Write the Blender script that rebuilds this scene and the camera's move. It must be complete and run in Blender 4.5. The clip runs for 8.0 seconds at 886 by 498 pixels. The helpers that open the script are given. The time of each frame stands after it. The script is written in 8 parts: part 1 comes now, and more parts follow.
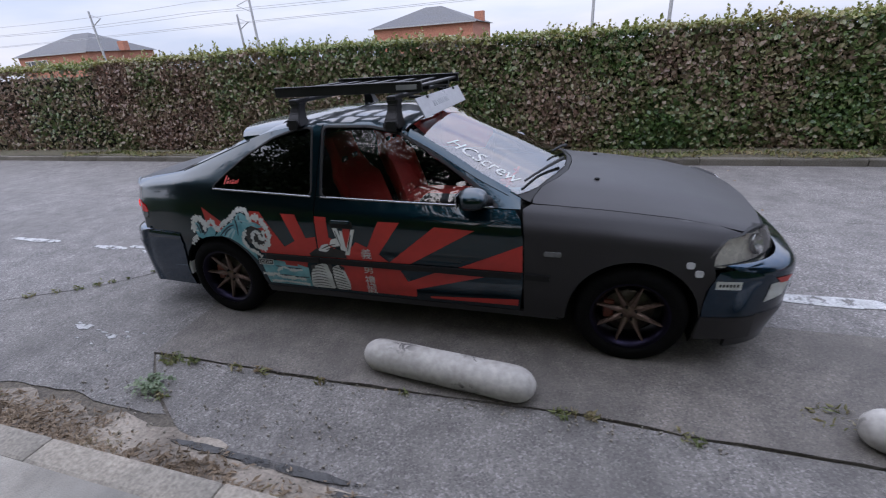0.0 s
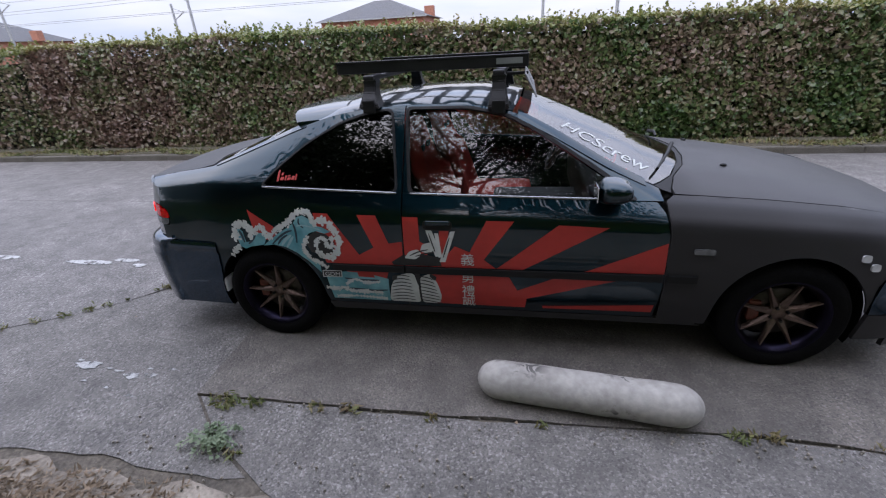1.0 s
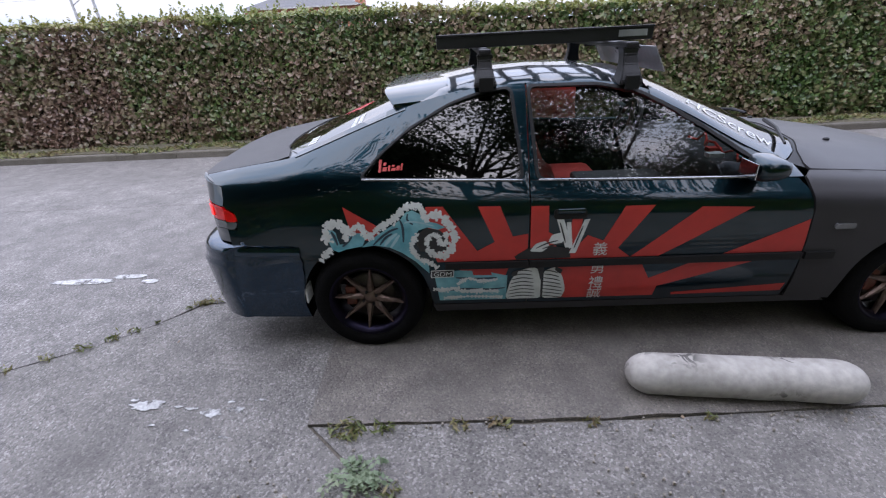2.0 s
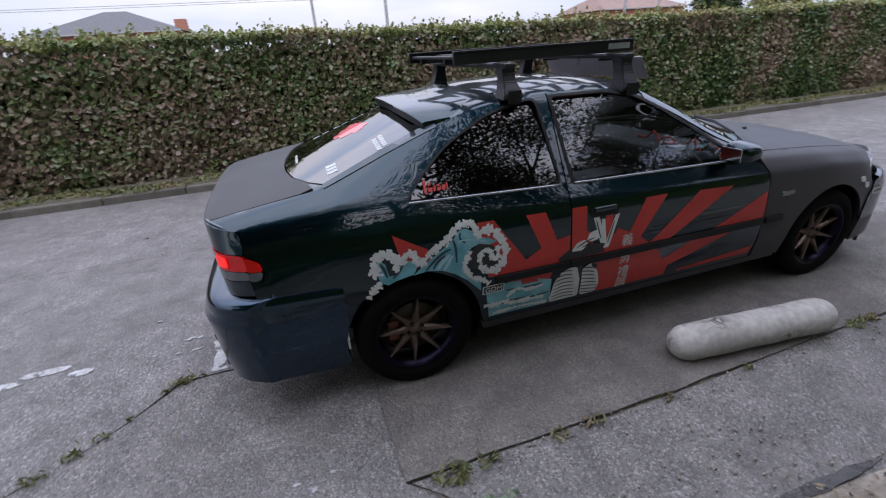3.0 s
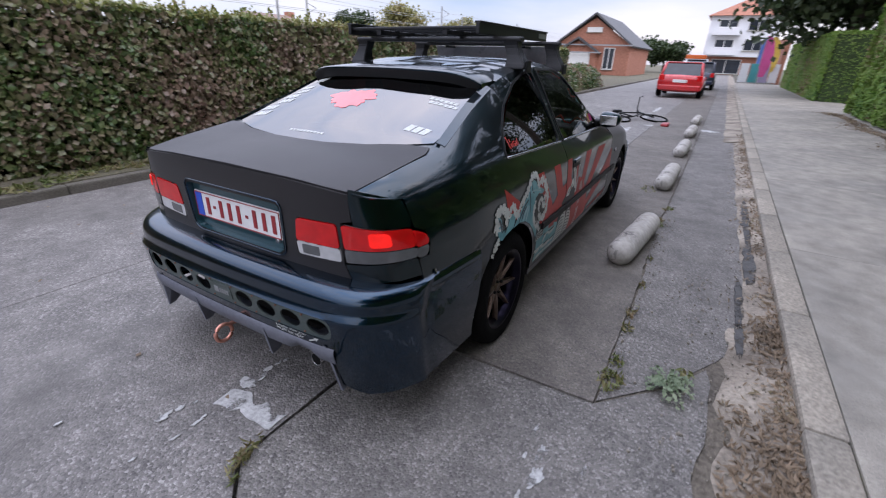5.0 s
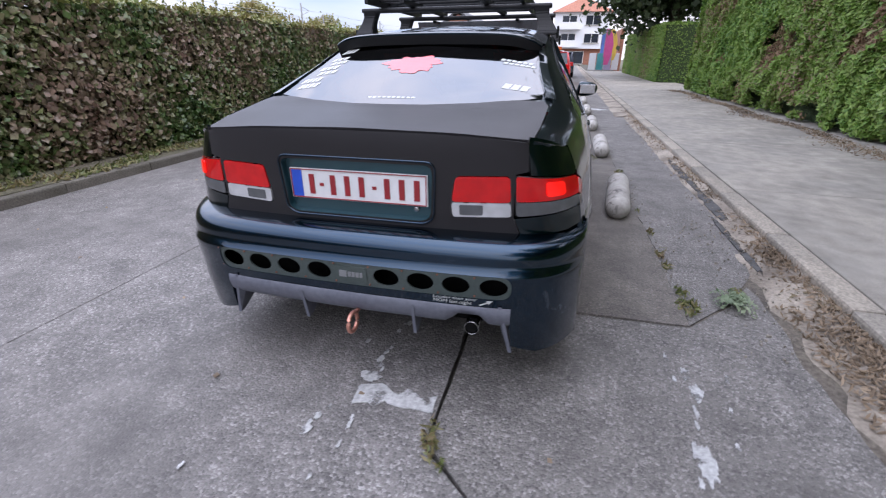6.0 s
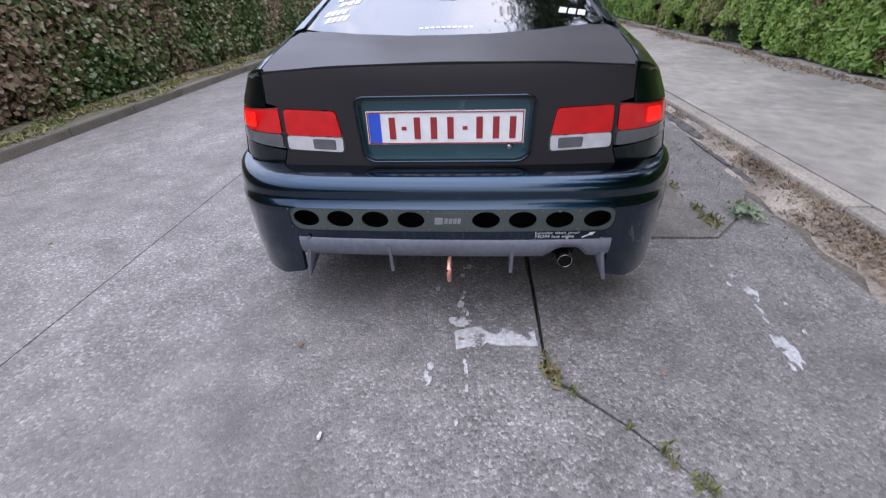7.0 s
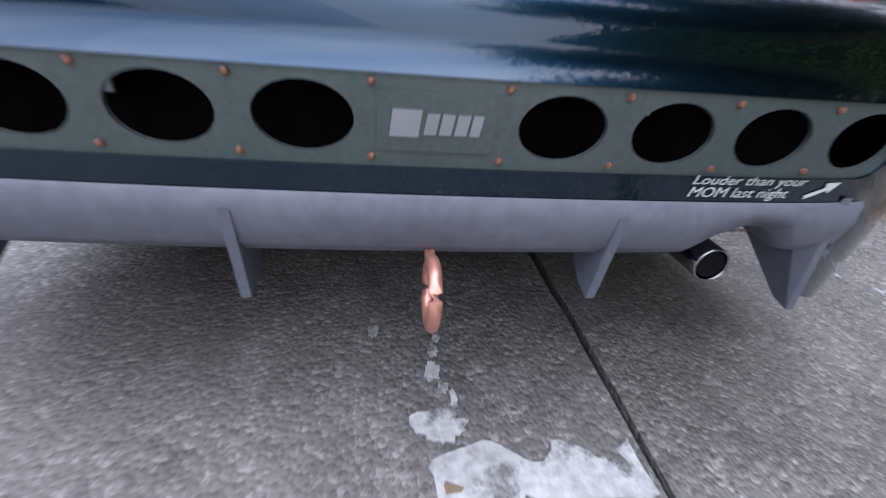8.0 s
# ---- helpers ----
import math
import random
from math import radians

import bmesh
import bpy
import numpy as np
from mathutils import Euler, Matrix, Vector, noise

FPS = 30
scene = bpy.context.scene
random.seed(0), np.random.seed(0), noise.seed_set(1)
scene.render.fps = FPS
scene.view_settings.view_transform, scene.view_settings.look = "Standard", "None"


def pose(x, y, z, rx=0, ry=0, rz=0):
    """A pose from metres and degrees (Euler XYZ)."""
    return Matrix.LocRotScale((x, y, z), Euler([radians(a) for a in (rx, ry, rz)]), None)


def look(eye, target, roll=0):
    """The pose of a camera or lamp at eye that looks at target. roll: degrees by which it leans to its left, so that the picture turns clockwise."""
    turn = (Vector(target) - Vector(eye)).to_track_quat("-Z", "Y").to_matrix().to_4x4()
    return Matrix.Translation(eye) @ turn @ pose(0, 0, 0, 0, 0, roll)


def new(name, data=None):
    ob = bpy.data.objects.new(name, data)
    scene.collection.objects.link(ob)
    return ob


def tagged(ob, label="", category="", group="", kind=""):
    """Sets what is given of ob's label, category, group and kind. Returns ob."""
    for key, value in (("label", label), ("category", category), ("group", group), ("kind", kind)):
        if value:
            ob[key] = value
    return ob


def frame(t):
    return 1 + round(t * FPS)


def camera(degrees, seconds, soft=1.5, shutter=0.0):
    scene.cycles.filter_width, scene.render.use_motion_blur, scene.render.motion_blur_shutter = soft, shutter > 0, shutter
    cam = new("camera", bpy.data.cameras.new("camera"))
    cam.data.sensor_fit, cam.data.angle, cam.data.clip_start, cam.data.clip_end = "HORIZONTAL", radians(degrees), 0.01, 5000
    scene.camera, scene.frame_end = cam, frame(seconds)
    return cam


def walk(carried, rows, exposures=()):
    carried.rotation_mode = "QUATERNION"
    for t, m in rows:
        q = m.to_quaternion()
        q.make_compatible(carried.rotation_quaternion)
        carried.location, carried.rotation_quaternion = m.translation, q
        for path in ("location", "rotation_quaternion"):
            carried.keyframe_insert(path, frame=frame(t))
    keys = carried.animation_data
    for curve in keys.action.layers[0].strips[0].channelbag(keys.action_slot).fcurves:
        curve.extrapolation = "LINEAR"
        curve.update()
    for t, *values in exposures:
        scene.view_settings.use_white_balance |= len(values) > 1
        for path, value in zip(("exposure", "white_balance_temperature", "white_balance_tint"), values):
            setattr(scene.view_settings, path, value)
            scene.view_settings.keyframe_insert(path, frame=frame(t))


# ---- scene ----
cam = camera(91.0, 8.0, soft=1.15, shutter=0.25)
PATH = [
    (0, (2.305, -2.948, 1.651), (1.738, -1.223, 0.813), -4.1),
    (0.5, (1.836, -2.916, 1.605), (1.294, -1.186, 0.759), -5.2),
    (1, (1.394, -2.774, 1.562), (1.039, -1.005, 0.698), -3.4),
    (1.5, (0.955, -2.742, 1.524), (0.749, -0.959, 0.641), -2.9),
    (1.7, (0.758, -2.707, 1.515), (0.577, -0.933, 0.609), -3.5),
    (2.8, (-0.181, -2.555, 1.541), (0.22, -0.804, 0.661), -2.3),
    (3, (-0.342, -2.489, 1.529), (0.172, -0.758, 0.67), -3.9),
    (3.5, (-0.738, -2.348, 1.491), (0.026, -0.7, 0.655), -2.2),
    (4, (-1.111, -2.175, 1.417), (-0.146, -0.615, 0.619), -1.6),
    (4.5, (-1.427, -1.883, 1.395), (-0.125, -0.6, 0.584), 0.6),
    (4.7, (-1.577, -1.743, 1.38), (-0.149, -0.604, 0.565), 1.2),
    (5.8, (-2.102, -0.807, 1.158), (-0.344, -0.298, 0.351), 1.6),
    (6, (-2.163, -0.66, 1.153), (-0.394, -0.199, 0.342), 0.5),
    (6.5, (-2.237, -0.293, 1.124), (-0.467, -0.028, 0.232), 1.3),
    (7, (-2.233, -0.089, 1.13), (-0.526, 0.045, 0.096), -1.2),
    (7.5, (-1.748, -0.023, 0.885), (-0.14, 0.012, -0.303), -1.5),
    (8, (-1.348, 0.047, 0.552), (0.371, -0.238, -0.43), 6.1),
]
EXPOSURES = [(0, 1.12, 6450, 12), (0.6, 1.2, 6500, 12), (1.5, 1.44, 6600, 13), (1.7, 1.66, 6600, 13), (2.8, 1.2, 6550, 13), (3.5, 1.02, 6550, 13), (4.5, 1.09, 6600, 13), (6.0, 1.42, 6650, 13), (7.0, 1.56, 6700, 13), (7.5, 1.4, 6650, 13), (8, 1.84, 6600, 11)]
walk(cam, [(t, look(eye, target, roll)) for t, eye, target, roll in PATH], EXPOSURES)

# ---- daylight: a bright overcast evening sky, thin cloud, weak wide sun ----
SUN_EL, SUN_ROT = radians(38), radians(200)
world = bpy.data.worlds.new("sky")
scene.world = world
world.use_nodes = True
wn, wl = world.node_tree.nodes, world.node_tree.links
wn.clear()
w_out = wn.new("ShaderNodeOutputWorld")
w_bg = wn.new("ShaderNodeBackground")
w_sky = wn.new("ShaderNodeTexSky")
w_sky.sky_type, w_sky.sun_disc = "NISHITA", False
w_sky.sun_elevation, w_sky.sun_rotation = SUN_EL, SUN_ROT
w_sky.air_density, w_sky.dust_density = 1.0, 2.0
w_co = wn.new("ShaderNodeTexCoord")
w_map = wn.new("ShaderNodeMapping")
w_map.inputs["Scale"].default_value = (1.0, 1.0, 4.5)
w_noise = wn.new("ShaderNodeTexNoise")
w_noise.inputs["Scale"].default_value = 1.6
w_noise.inputs["Detail"].default_value = 6.0
w_ramp = wn.new("ShaderNodeValToRGB")
w_ramp.color_ramp.elements[0].position, w_ramp.color_ramp.elements[0].color = 0.32, (2.9, 3.7, 5.5, 1)
w_ramp.color_ramp.elements[1].position, w_ramp.color_ramp.elements[1].color = 0.68, (6.3, 6.2, 7.0, 1)
w_mix = wn.new("ShaderNodeMixRGB")
w_mix.inputs["Fac"].default_value = 0.82
wl.new(w_co.outputs["Generated"], w_map.inputs["Vector"])
wl.new(w_map.outputs[0], w_noise.inputs["Vector"])
wl.new(w_noise.outputs["Fac"], w_ramp.inputs["Fac"])
wl.new(w_sky.outputs[0], w_mix.inputs[1])
wl.new(w_ramp.outputs[0], w_mix.inputs[2])
# an overcast sky is brightest overhead
w_sep = wn.new("ShaderNodeSeparateXYZ")
w_grad = wn.new("ShaderNodeMapRange")
w_grad.inputs["From Min"].default_value, w_grad.inputs["From Max"].default_value = 0.12, 1.0
w_grad.inputs["To Min"].default_value, w_grad.inputs["To Max"].default_value = 0.8, 2.8
w_mul = wn.new("ShaderNodeMixRGB")
w_mul.blend_type = "MULTIPLY"
w_mul.inputs["Fac"].default_value = 1.0
wl.new(w_co.outputs["Generated"], w_sep.inputs[0])
wl.new(w_sep.outputs["Z"], w_grad.inputs["Value"])
wl.new(w_mix.outputs[0], w_mul.inputs[1])
wl.new(w_grad.outputs[0], w_mul.inputs[2])
wl.new(w_mul.outputs[0], w_bg.inputs["Color"])
w_bg.inputs["Strength"].default_value = 0.1
wl.new(w_bg.outputs[0], w_out.inputs[0])
sun = new("sun", bpy.data.lights.new("sun", "SUN"))
sun.data.energy, sun.data.angle, sun.data.color = 0.5, radians(120), (1.0, 0.93, 0.84)
sun.matrix_world = look((0, 0, 30), (0 + 12, 0 + 14, 30 - 26))

# ---- materials ----
def node_mat(name):
    m = bpy.data.materials.new(name)
    m.use_nodes = True
    return m, m.node_tree.nodes, m.node_tree.links, m.node_tree.nodes["Principled BSDF"]


def surface(name, colour, rough=0.6, metal=0.0, grain=40.0, vary=0.25, patch=1.5, patch_vary=0.25, bump=0.2, bump_scale=None, tint=None,
            coat=0.0, island=0.0, pieces=0.0, spec=0.5, rough_vary=0.1, dist=0.01):
    """A weathered surface: fine grain, broad patches towards tint, bump; island and pieces vary it leaf by leaf or piece by piece."""
    m, n, l, b = node_mat(name)
    co = n.new("ShaderNodeTexCoord")
    fine, broad = n.new("ShaderNodeTexNoise"), n.new("ShaderNodeTexNoise")
    fine.inputs["Scale"].default_value, fine.inputs["Detail"].default_value = grain, 5
    broad.inputs["Scale"].default_value, broad.inputs["Detail"].default_value = patch, 4
    l.new(co.outputs["Object"], fine.inputs["Vector"])
    l.new(co.outputs["Object"], broad.inputs["Vector"])
    mix = n.new("ShaderNodeMixRGB")
    mix.inputs[1].default_value = (*colour, 1)
    mix.inputs[2].default_value = (*(tint or [c * 0.6 for c in colour]), 1)
    ramp = n.new("ShaderNodeMapRange")
    ramp.inputs["From Min"].default_value, ramp.inputs["From Max"].default_value = 0.35, 0.65
    ramp.inputs["To Max"].default_value = patch_vary
    l.new(broad.outputs["Fac"], ramp.inputs["Value"])
    l.new(ramp.outputs[0], mix.inputs[0])
    value = n.new("ShaderNodeMapRange")
    value.inputs["From Min"].default_value, value.inputs["From Max"].default_value = 0.3, 0.7
    value.inputs["To Min"].default_value, value.inputs["To Max"].default_value = 1 - vary, 1 + vary
    l.new(fine.outputs["Fac"], value.inputs["Value"])
    hsv = n.new("ShaderNodeHueSaturation")
    l.new(mix.outputs[0], hsv.inputs["Color"])
    last = value.outputs[0]
    if island or pieces:
        rnd = n.new("ShaderNodeNewGeometry").outputs["Random Per Island"] if island else n.new("ShaderNodeObjectInfo").outputs["Random"]
        k = n.new("ShaderNodeMapRange")
        k.inputs["To Min"].default_value, k.inputs["To Max"].default_value = 1 - (island or pieces), 1 + (island or pieces)
        l.new(rnd, k.inputs["Value"])
        mul = n.new("ShaderNodeMath")
        mul.operation = "MULTIPLY"
        l.new(last, mul.inputs[0])
        l.new(k.outputs[0], mul.inputs[1])
        last = mul.outputs[0]
    l.new(last, hsv.inputs["Value"])
    l.new(hsv.outputs[0], b.inputs["Base Color"])
    b.inputs["Metallic"].default_value = metal
    b.inputs["Specular IOR Level"].default_value = spec
    b.inputs["Coat Weight"].default_value, b.inputs["Coat Roughness"].default_value = coat, 0.04
    r = n.new("ShaderNodeMapRange")
    r.inputs["To Min"].default_value, r.inputs["To Max"].default_value = max(0.02, rough - rough_vary), min(1, rough + rough_vary)
    l.new(broad.outputs["Fac"], r.inputs["Value"])
    l.new(r.outputs[0], b.inputs["Roughness"])
    if bump:
        bm_ = n.new("ShaderNodeBump")
        bm_.inputs["Strength"].default_value, bm_.inputs["Distance"].default_value = bump, dist
        src = fine
        if bump_scale:
            src = n.new("ShaderNodeTexNoise")
            src.inputs["Scale"].default_value, src.inputs["Detail"].default_value = bump_scale, 4
            l.new(co.outputs["Object"], src.inputs["Vector"])
        l.new(src.outputs["Fac"], bm_.inputs["Height"])
        l.new(bm_.outputs[0], b.inputs["Normal"])
    return m


def stony(name, base, stone, dark, scale=95.0, patch=0.7, patch_tint=(0.1, 0.1, 0.1), patch_vary=0.5, bump=0.6, streak=0.0):
    """Worn asphalt or exposed-aggregate concrete: stones of mixed grey in a binder, broad stains."""
    m, n, l, b = node_mat(name)
    co = n.new("ShaderNodeTexCoord")
    vor = n.new("ShaderNodeTexVoronoi")
    vor.inputs["Scale"].default_value = scale
    l.new(co.outputs["Object"], vor.inputs["Vector"])
    small = n.new("ShaderNodeTexVoronoi")
    small.inputs["Scale"].default_value = scale * 2.3
    l.new(co.outputs["Object"], small.inputs["Vector"])
    both = n.new("ShaderNodeMixRGB")
    both.inputs[0].default_value = 0.3
    l.new(vor.outputs["Color"], both.inputs[1])
    l.new(small.outputs["Color"], both.inputs[2])
    grey = n.new("ShaderNodeRGBToBW")
    l.new(both.outputs[0], grey.inputs[0])
    cr = n.new("ShaderNodeValToRGB")
    e = cr.color_ramp.elements
    e[0].position, e[0].color = 0.24, (*dark, 1)
    e[1].position, e[1].color = 0.80, (*stone, 1)
    e.new(0.44).color = (*base, 1)
    e.new(0.62).color = (*base, 1)
    l.new(grey.outputs[0], cr.inputs["Fac"])
    broad = n.new("ShaderNodeTexNoise")
    broad.inputs["Scale"].default_value, broad.inputs["Detail"].default_value, broad.inputs["Roughness"].default_value = patch, 8, 0.62
    l.new(co.outputs["Object"], broad.inputs["Vector"])
    k = n.new("ShaderNodeMapRange")
    k.inputs["From Min"].default_value, k.inputs["From Max"].default_value, k.inputs["To Max"].default_value = 0.42, 0.66, patch_vary
    l.new(broad.outputs["Fac"], k.inputs["Value"])
    mix = n.new("ShaderNodeMixRGB")
    mix.inputs[2].default_value = (*patch_tint, 1)
    l.new(k.outputs[0], mix.inputs[0])
    l.new(cr.outputs[0], mix.inputs[1])
    fine = n.new("ShaderNodeTexNoise")
    fine.inputs["Scale"].default_value, fine.inputs["Detail"].default_value = 7.0, 6
    l.new(co.outputs["Object"], fine.inputs["Vector"])
    v = n.new("ShaderNodeMapRange")
    v.inputs["From Min"].default_value, v.inputs["From Max"].default_value = 0.3, 0.7
    v.inputs["To Min"].default_value, v.inputs["To Max"].default_value = 0.8, 1.2
    l.new(fine.outputs["Fac"], v.inputs["Value"])
    wide, w2, vw = n.new("ShaderNodeTexNoise"), n.new("ShaderNodeMapRange"), n.new("ShaderNodeMath")
    wide.inputs["Scale"].default_value, wide.inputs["Detail"].default_value, wide.inputs["Distortion"].default_value = 1.9, 5, 0.8
    l.new(co.outputs["Object"], wide.inputs["Vector"])
    w2.inputs["From Min"].default_value, w2.inputs["From Max"].default_value = 0.35, 0.65
    w2.inputs["To Min"].default_value, w2.inputs["To Max"].default_value = 0.88, 1.12
    l.new(wide.outputs["Fac"], w2.inputs["Value"])
    vw.operation = "MULTIPLY"
    l.new(v.outputs[0], vw.inputs[0])
    l.new(w2.outputs[0], vw.inputs[1])
    hsv = n.new("ShaderNodeHueSaturation")
    l.new(mix.outputs[0], hsv.inputs["Color"])
    l.new(vw.outputs[0], hsv.inputs["Value"])
    l.new(hsv.outputs[0], b.inputs["Base Color"])
    b.inputs["Roughness"].default_value = 0.72
    bump_n = n.new("ShaderNodeBump")
    bump_n.inputs["Strength"].default_value, bump_n.inputs["Distance"].default_value = bump, 0.006
    l.new(vor.outputs["Distance"], bump_n.inputs["Height"])
    bump_n.invert = True
    l.new(bump_n.outputs[0], b.inputs["Normal"])
    return m


def leafy(name, stops, zone=0.6, rough=0.45, drift=None):
    """Leaves: each island takes a colour of the ramp, shifted by broad zones of the plant."""
    m, n, l, b = node_mat(name)
    geo = n.new("ShaderNodeNewGeometry")
    co = n.new("ShaderNodeTexCoord")
    broad = n.new("ShaderNodeTexNoise")
    broad.inputs["Scale"].default_value, broad.inputs["Detail"].default_value = zone, 3
    l.new(co.outputs["Object"], broad.inputs["Vector"])
    a = n.new("ShaderNodeMapRange")
    a.inputs["From Min"].default_value, a.inputs["From Max"].default_value = 0.3, 0.7
    a.inputs["To Min"].default_value, a.inputs["To Max"].default_value = -0.4, 0.38
    l.new(broad.outputs["Fac"], a.inputs["Value"])
    add = n.new("ShaderNodeMath")
    add.operation = "ADD"
    sc = n.new("ShaderNodeMapRange")
    sc.inputs["To Min"].default_value, sc.inputs["To Max"].default_value = 0.2, 0.8
    l.new(geo.outputs["Random Per Island"], sc.inputs["Value"])
    l.new(sc.outputs[0], add.inputs[0])
    l.new(a.outputs[0], add.inputs[1])
    cr = n.new("ShaderNodeValToRGB")
    e = cr.color_ramp.elements
    e[0].position, e[0].color = stops[0][0], (*stops[0][1], 1)
    e[1].position, e[1].color = stops[-1][0], (*stops[-1][1], 1)
    for p, c in stops[1:-1]:
        e.new(p).color = (*c, 1)
    last = add.outputs[0]
    if drift:
        # the plant turns from one end of the ramp to the other along its length
        sep, run, plus = n.new("ShaderNodeSeparateXYZ"), n.new("ShaderNodeMapRange"), n.new("ShaderNodeMath")
        for k, v in zip(("From Min", "From Max", "To Min", "To Max"), drift):
            run.inputs[k].default_value = v
        plus.operation = "ADD"
        l.new(co.outputs["Object"], sep.inputs[0])
        l.new(sep.outputs["X"], run.inputs["Value"])
        l.new(last, plus.inputs[0])
        l.new(run.outputs[0], plus.inputs[1])
        last = plus.outputs[0]
    l.new(last, cr.inputs["Fac"])
    l.new(cr.outputs[0], b.inputs["Base Color"])
    b.inputs["Roughness"].default_value = rough
    b.inputs["Subsurface Weight"].default_value = 0.0
    tr = n.new("ShaderNodeBsdfTranslucent")
    l.new(cr.outputs[0], tr.inputs["Color"])
    ms = n.new("ShaderNodeMixShader")
    ms.inputs[0].default_value = 0.25
    l.new(b.outputs[0], ms.inputs[1])
    l.new(tr.outputs[0], ms.inputs[2])
    l.new(ms.outputs[0], n["Material Output"].inputs[0])
    return m


def worn(name, colour, tint, cover=0.5, scale=9.0, rough=0.75, rim=0.0):
    """A thin worn coat (paint, washed sand) that lets the ground show through in spots."""
    m = surface(name, colour, rough, grain=70, vary=0.25, patch=7, patch_vary=0.8, tint=tint, bump=0.3)
    n, l = m.node_tree.nodes, m.node_tree.links
    co, nz, mr, tr, mx = (n.new("ShaderNode" + k) for k in ("TexCoord", "TexNoise", "MapRange", "BsdfTransparent", "MixShader"))
    nz.inputs["Scale"].default_value, nz.inputs["Detail"].default_value, nz.inputs["Roughness"].default_value = scale, 9, 0.68
    mr.inputs["From Min"].default_value, mr.inputs["From Max"].default_value = cover - (0.16 if rim else 0.06), cover + (0.16 if rim else 0.06)
    l.new(co.outputs["Object"], nz.inputs["Vector"])
    if rim:
        # thins out from the middle to the edge of the patch
        away, fade, less = n.new("ShaderNodeVectorMath"), n.new("ShaderNodeMapRange"), n.new("ShaderNodeMath")
        away.operation = "DISTANCE"
        l.new(co.outputs["Generated"], away.inputs[0])
        away.inputs[1].default_value = (0.5, 0.5, 0.5)
        fade.inputs["From Min"].default_value, fade.inputs["From Max"].default_value, fade.inputs["To Max"].default_value = 0.1, 0.46, rim
        l.new(away.outputs["Value"], fade.inputs["Value"])
        less.operation = "SUBTRACT"
        l.new(nz.outputs["Fac"], less.inputs[0])
        l.new(fade.outputs[0], less.inputs[1])
        l.new(less.outputs[0], mr.inputs["Value"])
    else:
        l.new(nz.outputs["Fac"], mr.inputs["Value"])
    l.new(mr.outputs[0], mx.inputs[0])
    l.new(tr.outputs[0], mx.inputs[1])
    l.new(n["Principled BSDF"].outputs[0], mx.inputs[2])
    l.new(mx.outputs[0], n["Material Output"].inputs[0])
    return m


def scuffed(m, dark, scale=3.2, level=0.60):
    """Adds thin dark scrapes to a surface, in a few places only."""
    n, l = m.node_tree.nodes, m.node_tree.links
    b = n["Principled BSDF"]
    src = b.inputs["Base Color"].links[0].from_socket
    co, where, line, a, c, mul, mix = (n.new("ShaderNode" + k) for k in ("TexCoord", "TexNoise", "TexNoise", "MapRange", "MapRange", "Math", "MixRGB"))
    where.inputs["Scale"].default_value, where.inputs["Detail"].default_value = scale, 2
    line.inputs["Scale"].default_value, line.inputs["Detail"].default_value, line.inputs["Distortion"].default_value = 16, 5, 1.4
    a.inputs["From Min"].default_value, a.inputs["From Max"].default_value = level - 0.06, level + 0.04
    c.inputs["From Min"].default_value, c.inputs["From Max"].default_value = 0.53, 0.58
    mul.operation = "MULTIPLY"
    for t in (where, line):
        l.new(co.outputs["Object"], t.inputs["Vector"])
    l.new(where.outputs["Fac"], a.inputs["Value"])
    l.new(line.outputs["Fac"], c.inputs["Value"])
    l.new(a.outputs[0], mul.inputs[0])
    l.new(c.outputs[0], mul.inputs[1])
    l.new(mul.outputs[0], mix.inputs[0])
    l.new(src, mix.inputs[1])
    mix.inputs[2].default_value = (*dark, 1)
    l.new(mix.outputs[0], b.inputs["Base Color"])
    return m


